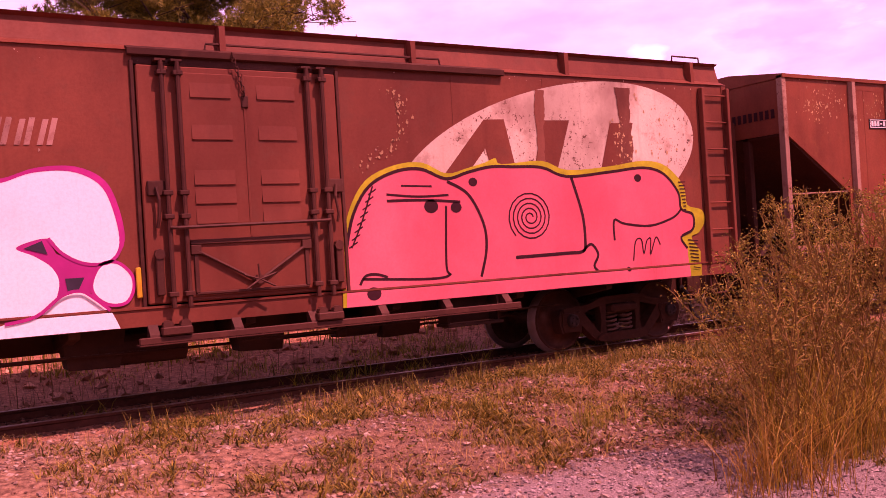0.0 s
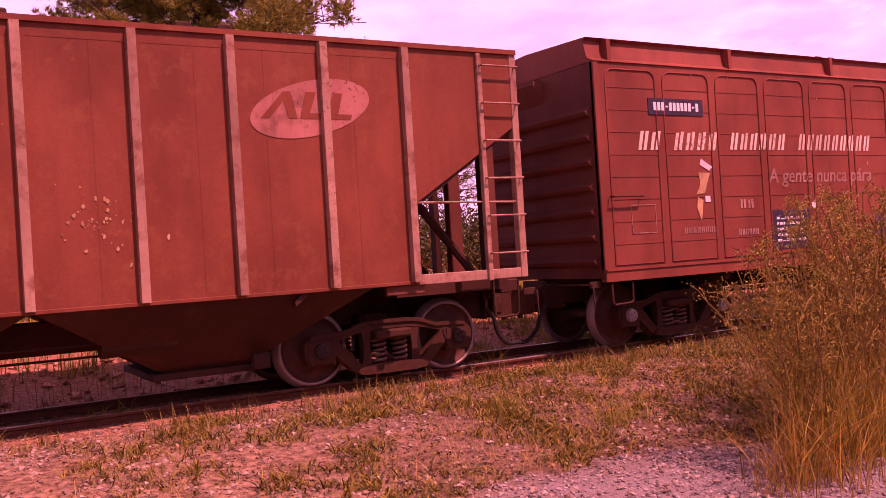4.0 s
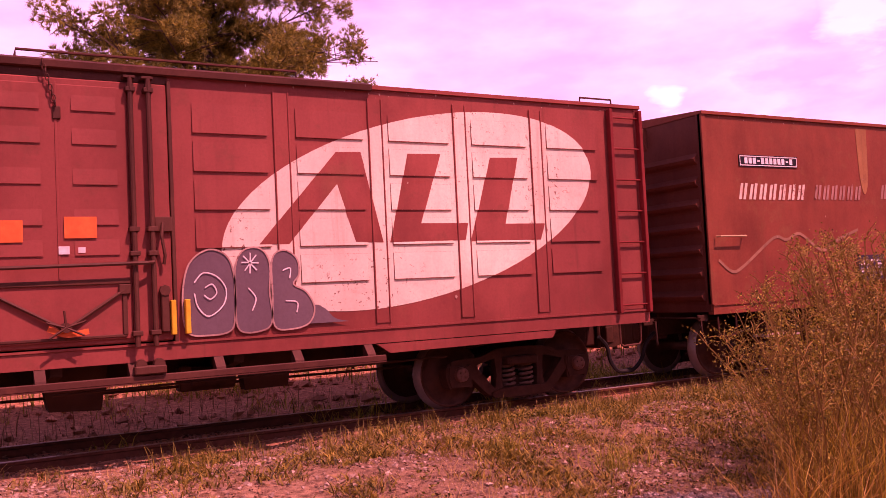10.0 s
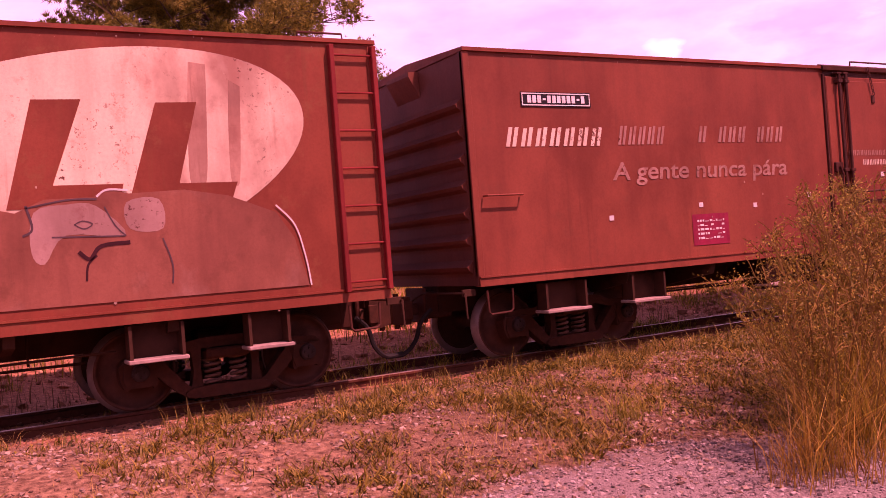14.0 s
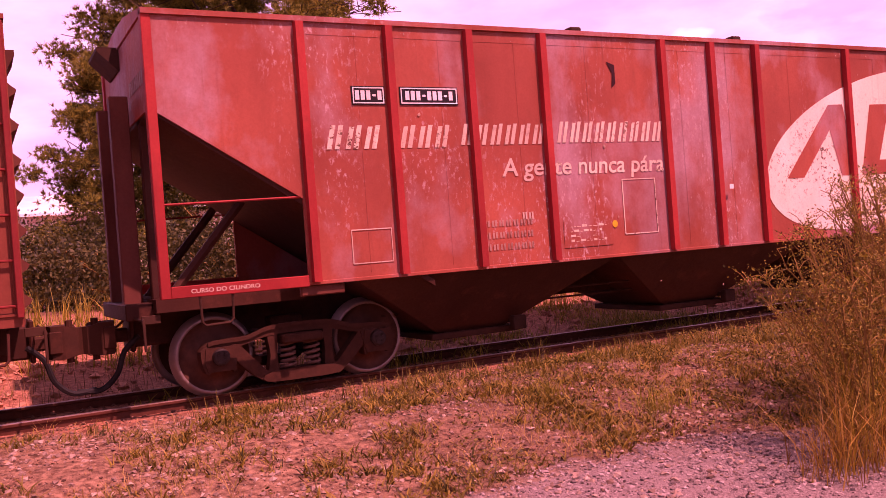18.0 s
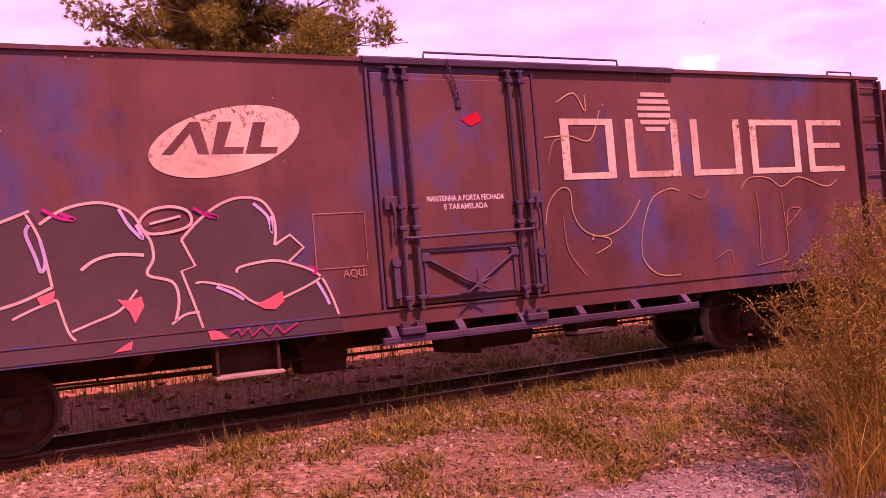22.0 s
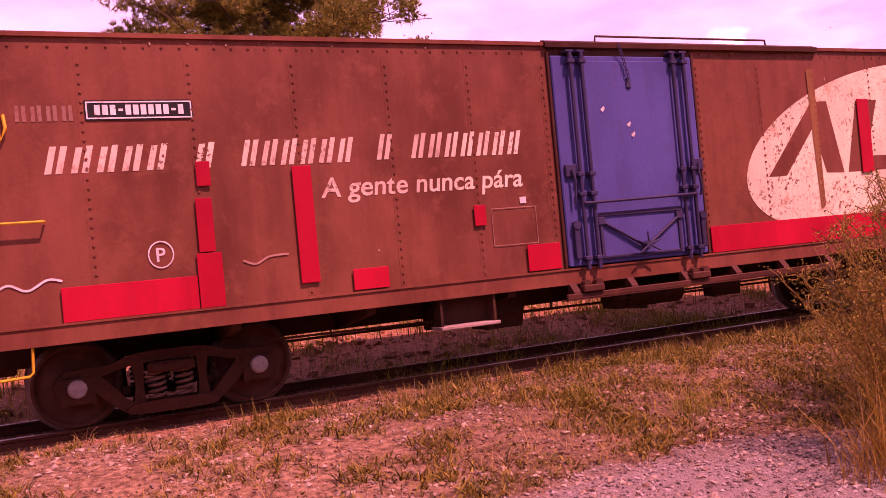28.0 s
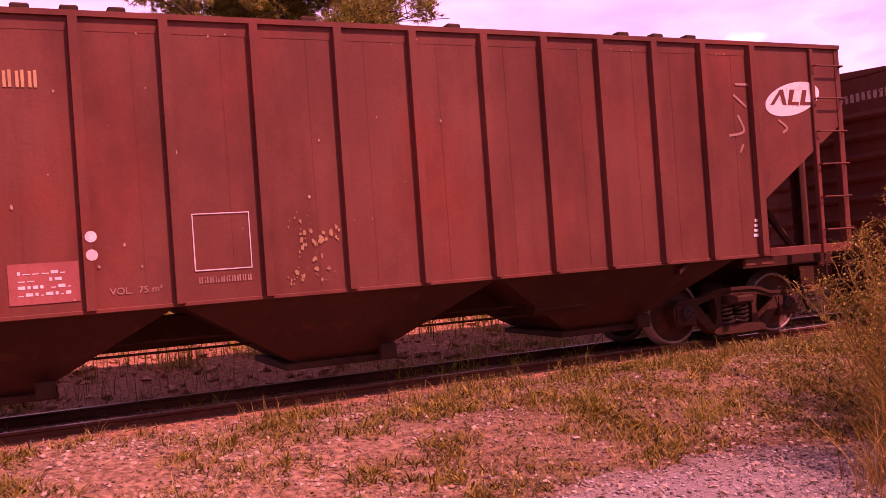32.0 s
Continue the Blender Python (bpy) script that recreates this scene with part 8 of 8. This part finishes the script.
emblem(car_h, 4.44, 2.79, LETTER, OX_H, 0.322)
number_plate(car_h, 0.80, 1.75, 2.87, 3.04, bars=12, rim=False)
patch(car_h, rect(0.36, 0.80, 2.87, 3.03), SLATE_D, "repaint_patch", 0.006)
patch(car_h, rect(1.76, 2.18, 2.88, 3.03), SLATE_D, "repaint_patch", 0.006)
SHADOW_H = [(0.50, 0.88), (0.50, 1.56), (0.75, 1.52), (0.72, 1.86), (0.63, 2.13), (0.78, 2.25), (1.03, 2.13), (1.38, 2.10), (1.59, 2.00), (1.76, 1.85), (2.01, 1.95), (2.41, 2.08), (2.70, 2.19), (2.77, 2.07), (2.99, 2.20), (3.28, 2.24), (3.52, 2.15), (3.63, 2.02), (3.81, 1.94), (3.96, 1.90), (4.13, 2.04), (4.33, 2.18), (4.53, 2.24), (4.73, 2.21), (4.84, 2.07), (4.84, 1.77), (5.00, 1.86), (5.13, 1.73), (4.98, 1.60), (5.25, 1.47), (5.40, 1.24), (5.48, 0.88)]
patch(car_h, SHADOW_H, SLATE, "spray_figure", 0.008, "dark sprayed shapes with pale pink outlines")
for pts, w in (([(0.64, 2.01), (0.63, 2.13), (0.78, 2.25), (1.03, 2.13), (1.38, 2.10), (1.59, 2.00), (1.76, 1.85), (1.83, 1.69), (1.89, 1.43), (1.93, 1.32), (1.93, 1.04)], 0.026), ([(0.65, 2.09), (0.72, 1.86), (0.75, 1.52)], 0.06), ([(2.67, 2.16), (2.77, 1.93), (2.84, 1.52)], 0.024), ([(1.76, 1.85), (2.01, 1.95), (2.41, 2.08), (2.70, 2.19)], 0.026), ([(2.84, 1.52), (2.60, 1.42), (2.38, 1.36)], 0.026), ([(2.51, 1.27), (2.67, 1.34), (2.87, 1.41)], 0.022), ([(2.87, 1.41), (2.94, 1.13), (3.0, 1.04)], 0.022)):
    line(car_h, pts, w, PINK_LINE, "spray_line", 0.014)
for pts, w in (([(2.77, 2.07), (2.99, 2.20), (3.28, 2.24), (3.52, 2.15), (3.63, 1.97), (3.69, 1.86), (3.70, 1.71), (3.64, 1.57), (3.85, 1.49), (3.90, 1.33), (3.86, 1.13)], 0.026), ([(3.08, 1.65), (3.20, 1.73), (3.38, 1.77), (3.62, 1.75)], 0.028), ([(2.97, 1.12), (3.17, 1.19), (3.38, 1.27), (3.54, 1.44)], 0.022), ([(3.69, 2.03), (3.97, 2.09)], 0.022), ([(3.96, 1.87), (4.13, 2.04), (4.33, 2.18), (4.53, 2.24), (4.73, 2.21), (4.84, 2.07), (4.86, 1.92), (4.84, 1.77)], 0.026), ([(3.82, 1.10), (3.95, 1.18), (4.08, 1.19)], 0.022)):
    line(car_h, pts, w, PINK_LINE, "spray_line", 0.0145)
for pts, w, soft in (([(4.84, 1.77), (5.00, 1.86), (5.13, 1.73), (4.96, 1.59)], 0.024, False), ([(4.45, 1.53), (4.49, 1.58), (4.76, 1.62), (4.96, 1.59), (5.24, 1.47), (5.36, 1.28), (5.44, 1.04)], 0.024, True), ([(3.96, 1.87), (4.07, 1.62), (3.94, 1.58), (4.02, 1.32), (4.10, 1.04)], 0.024, False), ([(4.06, 1.46), (4.16, 1.46), (4.41, 1.38), (4.67, 1.21), (5.09, 1.33), (5.30, 1.43)], 0.022, True)):
    line(car_h, pts, w, PINK_LINE, "spray_line", 0.015, soft=soft)
for pts, w, soft in (([(0.90, 1.74), (0.91, 1.82), (1.13, 1.82), (1.25, 1.79), (1.31, 1.65), (1.41, 1.59)], 0.02, True), ([(0.81, 1.56), (1.12, 1.57), (1.41, 1.58), (1.84, 1.56)], 0.026, True), ([(0.92, 1.54), (0.98, 1.50), (1.31, 1.49), (1.40, 1.57)], 0.024, True), ([(1.60, 1.71), (1.78, 1.72), (1.80, 1.63)], 0.022, True), ([(1.56, 1.55), (1.62, 1.50), (1.75, 1.50), (1.78, 1.55)], 0.02, True), ([(1.51, 1.66), (1.45, 1.17), (1.36, 1.21), (1.41, 1.38), (1.42, 1.27)], 0.022, False), ([(1.09, 1.27), (1.09, 1.10), (1.14, 1.05)], 0.022, True), ([(1.30, 1.05), (1.62, 1.06), (1.73, 1.10), (1.74, 1.21)], 0.022, True), ([(1.02, 1.27), (1.18, 1.28)], 0.02, False)):
    line(car_h, pts, w, PINK_LINE, "spray_line", 0.0155, soft=soft)
for poly in ([(4.61, 1.21), (4.74, 1.26), (4.88, 1.32), (4.89, 1.22), (4.80, 1.15), (4.70, 1.16)], [(2.71, 1.44), (2.86, 1.49), (2.84, 1.39), (2.74, 1.37)], [(3.36, 1.37), (3.47, 1.35), (3.57, 1.38), (3.59, 1.29), (3.50, 1.14), (3.46, 1.25)], [(4.13, 1.03), (4.25, 0.99), (4.33, 0.92), (4.16, 0.92)], [(3.30, 0.90), (3.42, 0.97), (3.47, 0.99), (3.45, 0.91)]):
    patch(car_h, poly, PINK, "spray_dot", 0.016)
for pts in ([(1.79, 2.01), (1.86, 1.94), (2.01, 1.86), (2.02, 1.98), (1.91, 1.95)], [(2.80, 2.20), (2.93, 2.12), (3.06, 2.10), (2.94, 2.16)], [(4.09, 2.16), (4.20, 2.09), (4.31, 2.06), (4.20, 2.12)], [(5.17, 1.54), (5.25, 1.50), (5.20, 1.46)]):
    line(car_h, pts, 0.03, MAGENTA, "spray_line", 0.0165)
line(car_h, [(4.35, 0.97), (4.42, 1.0), (4.45, 0.94), (4.52, 1.0), (4.55, 0.92), (4.65, 1.0), (4.72, 0.92), (4.79, 1.0), (4.86, 0.92), (5.0, 1.0)], 0.02, MAGENTA, "tag", 0.016, soft=False)
line(car_h, [(3.60, 2.04), (3.70, 2.15), (3.89, 2.18), (4.04, 2.13), (4.06, 2.02), (3.94, 1.96), (3.69, 1.94)], 0.026, PINK_LINE, "spray_line", 0.0155, closed=True)
for pts in ([(2.69, 2.07), (2.66, 1.99), (2.72, 1.8), (2.76, 1.66), (2.80, 1.74), (2.77, 1.93)], [(3.43, 2.18), (3.51, 2.02), (3.62, 1.9), (3.57, 2.03)], [(4.66, 2.18), (4.79, 2.05), (4.82, 1.89), (4.83, 2.05)], [(4.25, 1.41), (4.38, 1.35), (4.50, 1.27)], [(5.24, 1.38), (5.31, 1.25), (5.35, 1.15)], [(1.38, 2.05), (1.47, 1.99), (1.54, 1.98)], [(1.12, 1.85), (1.10, 1.70), (1.16, 1.58)]):
    line(car_h, pts, 0.03, paint("lilac_spray", (0.42, 0.36, 0.60), 0.05, seed=47.0), "spray_line", 0.015)
for k, pts in enumerate(([(7.98, 1.74), (8.06, 2.04), (8.23, 2.21), (8.37, 2.18), (8.39, 1.92), (8.53, 1.71), (8.83, 1.64), (9.16, 1.78), (9.38, 2.04)], [(9.37, 1.66), (9.55, 2.03), (9.84, 2.16), (10.01, 2.13)], [(8.67, 1.44), (8.88, 1.53), (8.86, 1.61), (8.63, 1.65)], [(9.37, 1.66), (9.35, 1.34), (9.57, 1.13), (9.91, 1.1)], [(10.19, 2.09), (10.37, 2.03), (10.5, 2.14)], [(11.04, 2.12), (11.21, 2.26), (11.55, 2.25), (11.78, 2.13), (12.11, 2.25), (12.62, 2.11), (12.86, 2.2)], [(11.82, 1.61), (11.87, 1.82), (12.09, 1.82), (11.82, 1.61)], [(8.08, 2.8), (8.42, 2.82), (8.72, 2.77), (8.89, 3.12)], [(8.29, 3.21), (8.54, 3.32), (8.68, 3.11), (8.69, 3.3)], [(10.5, 1.25), (10.75, 1.35), (10.8, 1.2)], [(11.3, 2.1), (11.32, 1.7), (11.28, 1.2)], [(11.75, 2.1), (11.8, 1.4), (11.7, 1.2), (11.2, 1.12)], [(8.1, 2.5), (8.2, 2.75), (8.35, 2.78)], [(8.25, 1.9), (8.28, 1.5), (8.5, 1.2)])):
    line(car_h, pts, 0.013, STRAW if k in (0, 1, 2, 3, 5, 7, 8) else STRAW_DIM, "spray_line", 0.010)
for k in range(2):
    words(car_h, ("MANTENHA A PORTA FECHADA", "E TARAMELADA")[k], 6.50 + 0.20 * k, 7.45 - 0.22 * k, 2.12 - 0.09 * k, CHALK, lift=0.060, height=0.06)
patch(car_h, [(6.98, 3.0), (7.2, 3.08), (7.25, 2.98), (7.1, 2.92)], PATCH_RED, "paint_blob", 0.062)
line(car_h, rect(5.25, 5.80, 1.50, 2.05), 0.012, LETTER_DIM, "stencil_box", 0.008, soft=False, closed=True)
words(car_h, "AQUI", 5.52, 5.78, 1.40, LETTER_DIM, lift=0.008)

# -- orange-red pressed-panel boxcar
pressed_panels(car_i, 0.10, 5.82, 6, 1.06, 3.46, 5, OX_I)
emblem(car_i, 10.55, 2.28, OVAL_I, OX_I, lift=0.004)
pressed_with_emblem(car_i, 8.05, 13.10, 5, 1.06, 3.46, 5, OX_I, OVAL_I, 10.55, 2.28)
number_plate(car_i, 1.09, 2.09, 2.72, 2.90, lift=0.024)
letter_bars(car_i, 0.49, 1.05, 2.68, 2.84, 4, LETTER, 0, lift=0.028)
letter_bars(car_i, 2.06, 2.18, 2.68, 2.84, 1, LETTER, 0, lift=0.028)
patch(car_i, [(3.07, 2.91), (3.12, 2.92), (3.45, 2.80), (3.48, 2.60), (3.10, 2.59)], GREEN_FLAG, "faded_flag", 0.0245)
data_table(car_i, 3.05, 3.81, 1.19, 1.85, NAVY)
patch(car_i, [(6.45, 2.88), (6.80, 2.90), (6.86, 2.70), (6.80, 2.58), (6.42, 2.56)], STRAW, "paint_blob", 0.060)
patch(car_i, [(6.42, 2.86), (6.70, 2.88), (6.70, 2.62), (6.42, 2.60)], OX_I, "paint_blob", 0.063)
for x0 in (4.0, 4.85, 5.2):
    patch(car_i, rect(x0, x0 + 0.06, 1.70 + 0.1 * (x0 > 5), 1.76 + 0.1 * (x0 > 5)), CHALK, "sticker", 0.008)
for x0, x1 in ((1.8, 4.1), (9.9, 12.2)):
    bm = bmesh.new()
    prism(bm, [(x0, 0.86), (x1, 0.86), (x1 - 0.2, 0.76), (x0 + 0.15, 0.76)], SIDE - 0.02, SIDE + 0.03)
    part("sill_plate", bm, OX_I, car_i)
for x0, x1 in ((2.2, 5.0), (9.9, 12.2)):
    bm = bmesh.new()
    prism(bm, [(x0, 0.86), (x1, 0.86), (x1 - 0.05, 0.78), (x0 + 0.15, 0.76)], SIDE - 0.02, SIDE + 0.03)
    part("sill_plate", bm, OX_D, car_d)

# -- riveted boxcar with the blue door
rivet_rows(car_j, [0.05, 1.0, 1.95, 2.94, 3.92, 4.86, 5.80], 1.05, 3.38, OX_J, (0.05, 5.8))
rivet_rows(car_j, [8.0, 9.0, 9.95, 11.0, 11.95, 12.85], 1.05, 3.38, OX_J, (8.0, 13.6))
emblem(car_j, 10.88, 2.31, OVAL_J, OX_J, lift=0.005)
number_plate(car_j, 1.02, 1.96, 2.79, 2.97, lift=0.006)
letter_bars(car_j, 0.45, 0.95, 2.79, 2.93, 4, LETTER_DIM, 0, lift=0.005)
letter_bars(car_j, 0.63, 2.12, 2.33, 2.57, 7, LETTER, lift=0.005, gone=(5,))
letter_bars(car_j, 2.34, 3.49, 2.33, 2.58, 6, LETTER, lift=0.005)
letter_bars(car_j, 3.72, 5.43, 2.34, 2.60, 9, LETTER, lift=0.005, gone=(1,))
words(car_j, "A gente nunca pára", 3.12, 5.42, 1.99, LETTER, 0.12, height=0.20, lift=0.005)
for x0, x1, z0, z1 in ((0.70, 1.86, 0.92, 1.34), (1.90, 2.05, 1.55, 2.05), (1.87, 2.10, 1.03, 1.54), (2.84, 3.03, 1.17, 2.31), (3.37, 3.75, 1.05, 1.26), (5.39, 5.81, 1.05, 1.34), (4.78, 4.92, 1.59, 1.81), (1.93, 2.06, 2.16, 2.39), (7.98, 13.07, 1.04, 1.36), (10.71, 10.93, 1.90, 2.89), (11.60, 11.95, 1.65, 2.84), (12.60, 12.87, 1.99, 2.41)):
    bm = bmesh.new()
    box(bm, x0, x1, SIDE - 0.032, SIDE - 0.021, max(z0, 1.036), z1, 0.003)
    part("repair_plate", bm, PATCH_RED, car_j, "bright red welded repair plate")
line(car_j, [(1.56 + 0.11 * math.cos(a), 1.56 + 0.12 * math.sin(a)) for a in (2 * math.pi * k / 16 for k in range(16))], 0.012, CHALK, "chalk_mark", 0.010, soft=False, closed=True)
words(car_j, "P", 1.52, 1.60, 1.50, CHALK, lift=0.006)
line(car_j, [(0.2, 1.36), (0.3, 1.40), (0.44, 1.34), (0.60, 1.42), (0.72, 1.40)], 0.02, CHALK, "chalk_mark", 0.01)
line(car_j, [(2.3, 1.44), (2.42, 1.40), (2.55, 1.46), (2.74, 1.47)], 0.02, LETTER_DIM, "chalk_mark", 0.01)
line(car_j, rect(5.0, 5.55, 1.36, 1.76), 0.010, LETTER_DIM, "stencil_box", 0.01, soft=False, closed=True)
line(car_j, [(12.0 + 0.13 * math.cos(a), 1.62 + 0.14 * math.sin(a)) for a in (2 * math.pi * k / 16 for k in range(16))], 0.010, CHALK, "chalk_mark", 0.010, soft=False, closed=True)
patch(car_j, rect(5.36, 5.44, 1.80, 1.87), CHALK, "sticker", 0.01)
for x0, z0 in ((6.85, 2.62), (6.9, 2.5), (6.5, 2.8)):
    patch(car_j, [(x0, z0), (x0 + 0.05, z0 + 0.04), (x0 + 0.06, z0 + 0.01), (x0 + 0.03, z0 - 0.03)], CHALK, "scrape", 0.062)
patch(car_j, [(9.84, 3.28), (9.97, 3.30), (9.98, 1.50), (9.90, 1.45), (9.86, 2.4)], paint("rust_streak", (0.30, 0.13, 0.05), 0.5, seed=48.0), "rust_run", 0.0115)

RUN_J = paint("brown_rust_run", (0.36, 0.185, 0.10), 0.6, rust=(0.20, 0.07, 0.035), seed=64.0, streak=0.8, other=(0.5, 0.36, 0.22), other_at=(0.52, 0.66))
ragged_run(car_j, 11.84, 11.98, 1.38, 1.66, STRIP_A, 0.0118, 933, taper=0.1)
scratches(car_j, 9.9, 12.3, 1.42, 1.86, 140, RUN_J, 0.0120, 934, 0.03, 0.018)
scratches(car_j, 9.9, 12.3, 1.42, 1.80, 60, INK, 0.0122, 935, 0.02, 0.018)

# -- brown hopper
number_plate(car_k, 1.76, 2.14, 3.04, 3.20, NAVY, 5, False)
number_plate(car_k, 2.28, 2.92, 3.05, 3.20, NAVY, 9, False)
letter_bars(car_k, 3.05, 3.62, 3.03, 3.18, 5, TAN, 0)
letter_bars(car_k, 3.80, 4.20, 3.03, 3.18, 4, TAN, 0)
emblem(car_k, 12.92, 3.01, WHITE, OX_K, 0.205)
data_table(car_k, 3.85, 4.41, 1.17, 1.52, paint("pale_red_panel", (0.36, 0.10, 0.08), 0.5, seed=49.0), CHALK, 4)
line(car_k, rect(5.40, 5.92, 1.36, 1.88), 0.012, CHALK, "stencil_box", 0.008, soft=False, closed=True)
letter_bars(car_k, 5.42, 5.92, 1.24, 1.30, 10, LETTER_DIM, 0)
words(car_k, "B.TOTAL", 1.70, 2.0, 1.39, LETTER, height=0.06)
words(car_k, "TARA", 1.70, 1.88, 1.29, LETTER, height=0.06)
words(car_k, "LOTAÇÃO", 1.70, 2.02, 1.19, LETTER, height=0.06)
for k, w in enumerate(("COMP.", "LARG.", "ALT.")):
    words(car_k, w, 3.12, 3.12 + 0.045 * len(w), 1.42 - 0.09 * k, LETTER, height=0.05)
    letter_bars(car_k, 3.44, 3.64, 1.42 - 0.09 * k, 1.46 - 0.09 * k, 5, LETTER, 0)
words(car_k, "VOL.  75 m³", 4.65, 5.10, 1.20, LETTER_DIM, height=0.06)
words(car_k, "CURSO DO CILINDRO", 0.27, 0.92, 1.073, LETTER, lift=0.012, height=0.040)
for poly in ([(1.73, 2.2), (1.9, 2.22), (2.06, 2.14), (2.02, 2.08), (1.85, 2.12)], [(1.8, 1.98), (1.88, 2.0), (1.85, 1.8), (1.78, 1.85)], [(1.95, 1.9), (2.02, 1.95), (2.06, 1.67), (1.98, 1.7)], [(2.63, 1.83), (2.79, 1.83), (2.71, 1.57), (2.62, 1.61)], [(3.3, 1.95), (3.36, 1.98), (3.38, 1.72), (3.32, 1.75)], [(6.26, 1.80), (6.45, 1.78), (6.56, 1.66), (6.78, 1.68), (6.76, 1.60), (6.58, 1.58), (6.62, 1.42), (6.68, 1.24), (6.58, 1.22), (6.50, 1.42), (6.38, 1.22), (6.30, 1.20), (6.40, 1.50), (6.46, 1.64), (6.30, 1.70)]):
    flakes(car_k, poly, 0.025, 12 + 4 * len(poly), TAN, 0.008, 0.03)
for k in range(4):
    patch(car_k, rect(12.12 + 0.01 * k, 12.34, 1.30 + 0.06 * k, 1.335 + 0.06 * k), WHITE, "paint_mark", 0.008)
for z in (1.72, 1.56):
    patch(car_k, [(4.52 + 0.05 * math.cos(a), z + 0.05 * math.sin(a)) for a in (2 * math.pi * k / 12 for k in range(12))], CHALK, "painted_dot", 0.079)
for pts in ([(11.99, 3.18), (12.20, 3.18)], [(11.95, 3.05), (12.15, 2.9)], [(12.0, 2.8), (12.08, 2.6), (11.84, 2.55)], [(12.0, 2.34), (12.06, 2.44)], [(12.66, 2.74), (12.8, 2.64), (12.72, 2.58)]):
    line(car_k, pts, 0.03, LETTER_DIM, "faded_tag", 0.008)
line(car_k, [(0.5, 3.4), (0.56, 3.1), (0.58, 2.7)], 0.05, paint("red_undercoat", (0.28, 0.05, 0.03), 0.3, seed=50.0), "scrape", 0.006)

# grab irons on the leading ends, and a pull ring on some walls
for c, m in ((car_c, DARK_BAR), (car_d, OX_D), (car_e, STRAW), (car_f, OX_F), (car_h, OX_H), (car_i, YELLOW), (car_j, YELLOW)):
    grab(c, 0.12, 0.62, 2.02 if c in (car_d, car_i) else 1.92, SIDE - 0.02, m)
for c, x, z, m in ((car_d, 0.30, 2.72, YELLOW), (car_h, 0.48, 2.55, BLUE_DARK), (car_i, 0.38, 2.55, DARK_BAR), (car_j, 0.33, 2.75, YELLOW)):
    bm = bmesh.new()
    pipe(bm, [(x, SIDE - 0.01, z + 0.1), (x - 0.02, SIDE - 0.06, z), (x + 0.01, SIDE - 0.05, z - 0.12), (x + 0.05, SIDE - 0.05, z - 0.02), (x + 0.04, SIDE - 0.01, z + 0.1)], 0.016, 6)
    part("pull_ring", bm, m, c)

# -- numbers on the leading ends
for car, x, mat, z in ((car_b, 0.014, INK, 3.02), (car_g, 0.014, LETTER_DIM, 3.05), (car_k, 0.014, LETTER_DIM, 3.10)):
    end_bars(car, SIDE + 0.14, SIDE + 0.95, z, z + 0.13, 8, mat, x)
for car, z in ((car_i, 3.20), (car_j, 3.20), (car_l, 3.12)):
    end_bars(car, SIDE + 0.08, SIDE + 1.05, z, z + 0.12, 10, LETTER, -0.004)

# -- knocks, scuffs and drips on the plain sides
SCUFF = plain("pale_scuff", (0.44, 0.27, 0.20), 0.8, 0, 20, 0.4, 0.1)
for n, (car, length, top) in enumerate(((car_a, 13.5, 3.35), (car_c, 13.6, 3.50), (car_d, 13.6, 3.50), (car_e, 13.8, 3.52), (car_f, 13.9, 3.51), (car_h, 13.8, 3.57), (car_i, 13.7, 3.53), (car_j, 13.6, 3.50), (car_l, 13.7, 3.44), (car_k, 12.3, 3.55), (car_g, 12.3, 3.58))):
    rng = random.Random(500 + n)
    flakes(car, [(rng.uniform(0.3, length - 0.3), rng.uniform(1.15, top - 0.2)) for _ in range(9)], 0.55, 40, SCUFF, 0.0095, 0.020)
    flakes(car, [(0.3, top), (length / 3, top - 0.01), (2 * length / 3, top), (length - 0.4, top - 0.01)], 0.02, 60, SCUFF, 0.0098, 0.012)


def motions():
    for car, u0 in MOVING_CARS:
        walk(car, [(t, pose(u0 - s, TRACK_Y, 0)) for t, s in TRAIN_S])
    steps = [k * 0.1 for k in range(321)]
    turns = [-math.degrees(train_at(t) / WHEEL_R) for t in steps]
    for k, (wheel, x) in enumerate(MOVING_WHEELS):
        walk(wheel, [(t, pose(x, 0, WHEEL_R, 0, a % 360.0, 0)) for t, a in zip(steps, turns)])


motions()
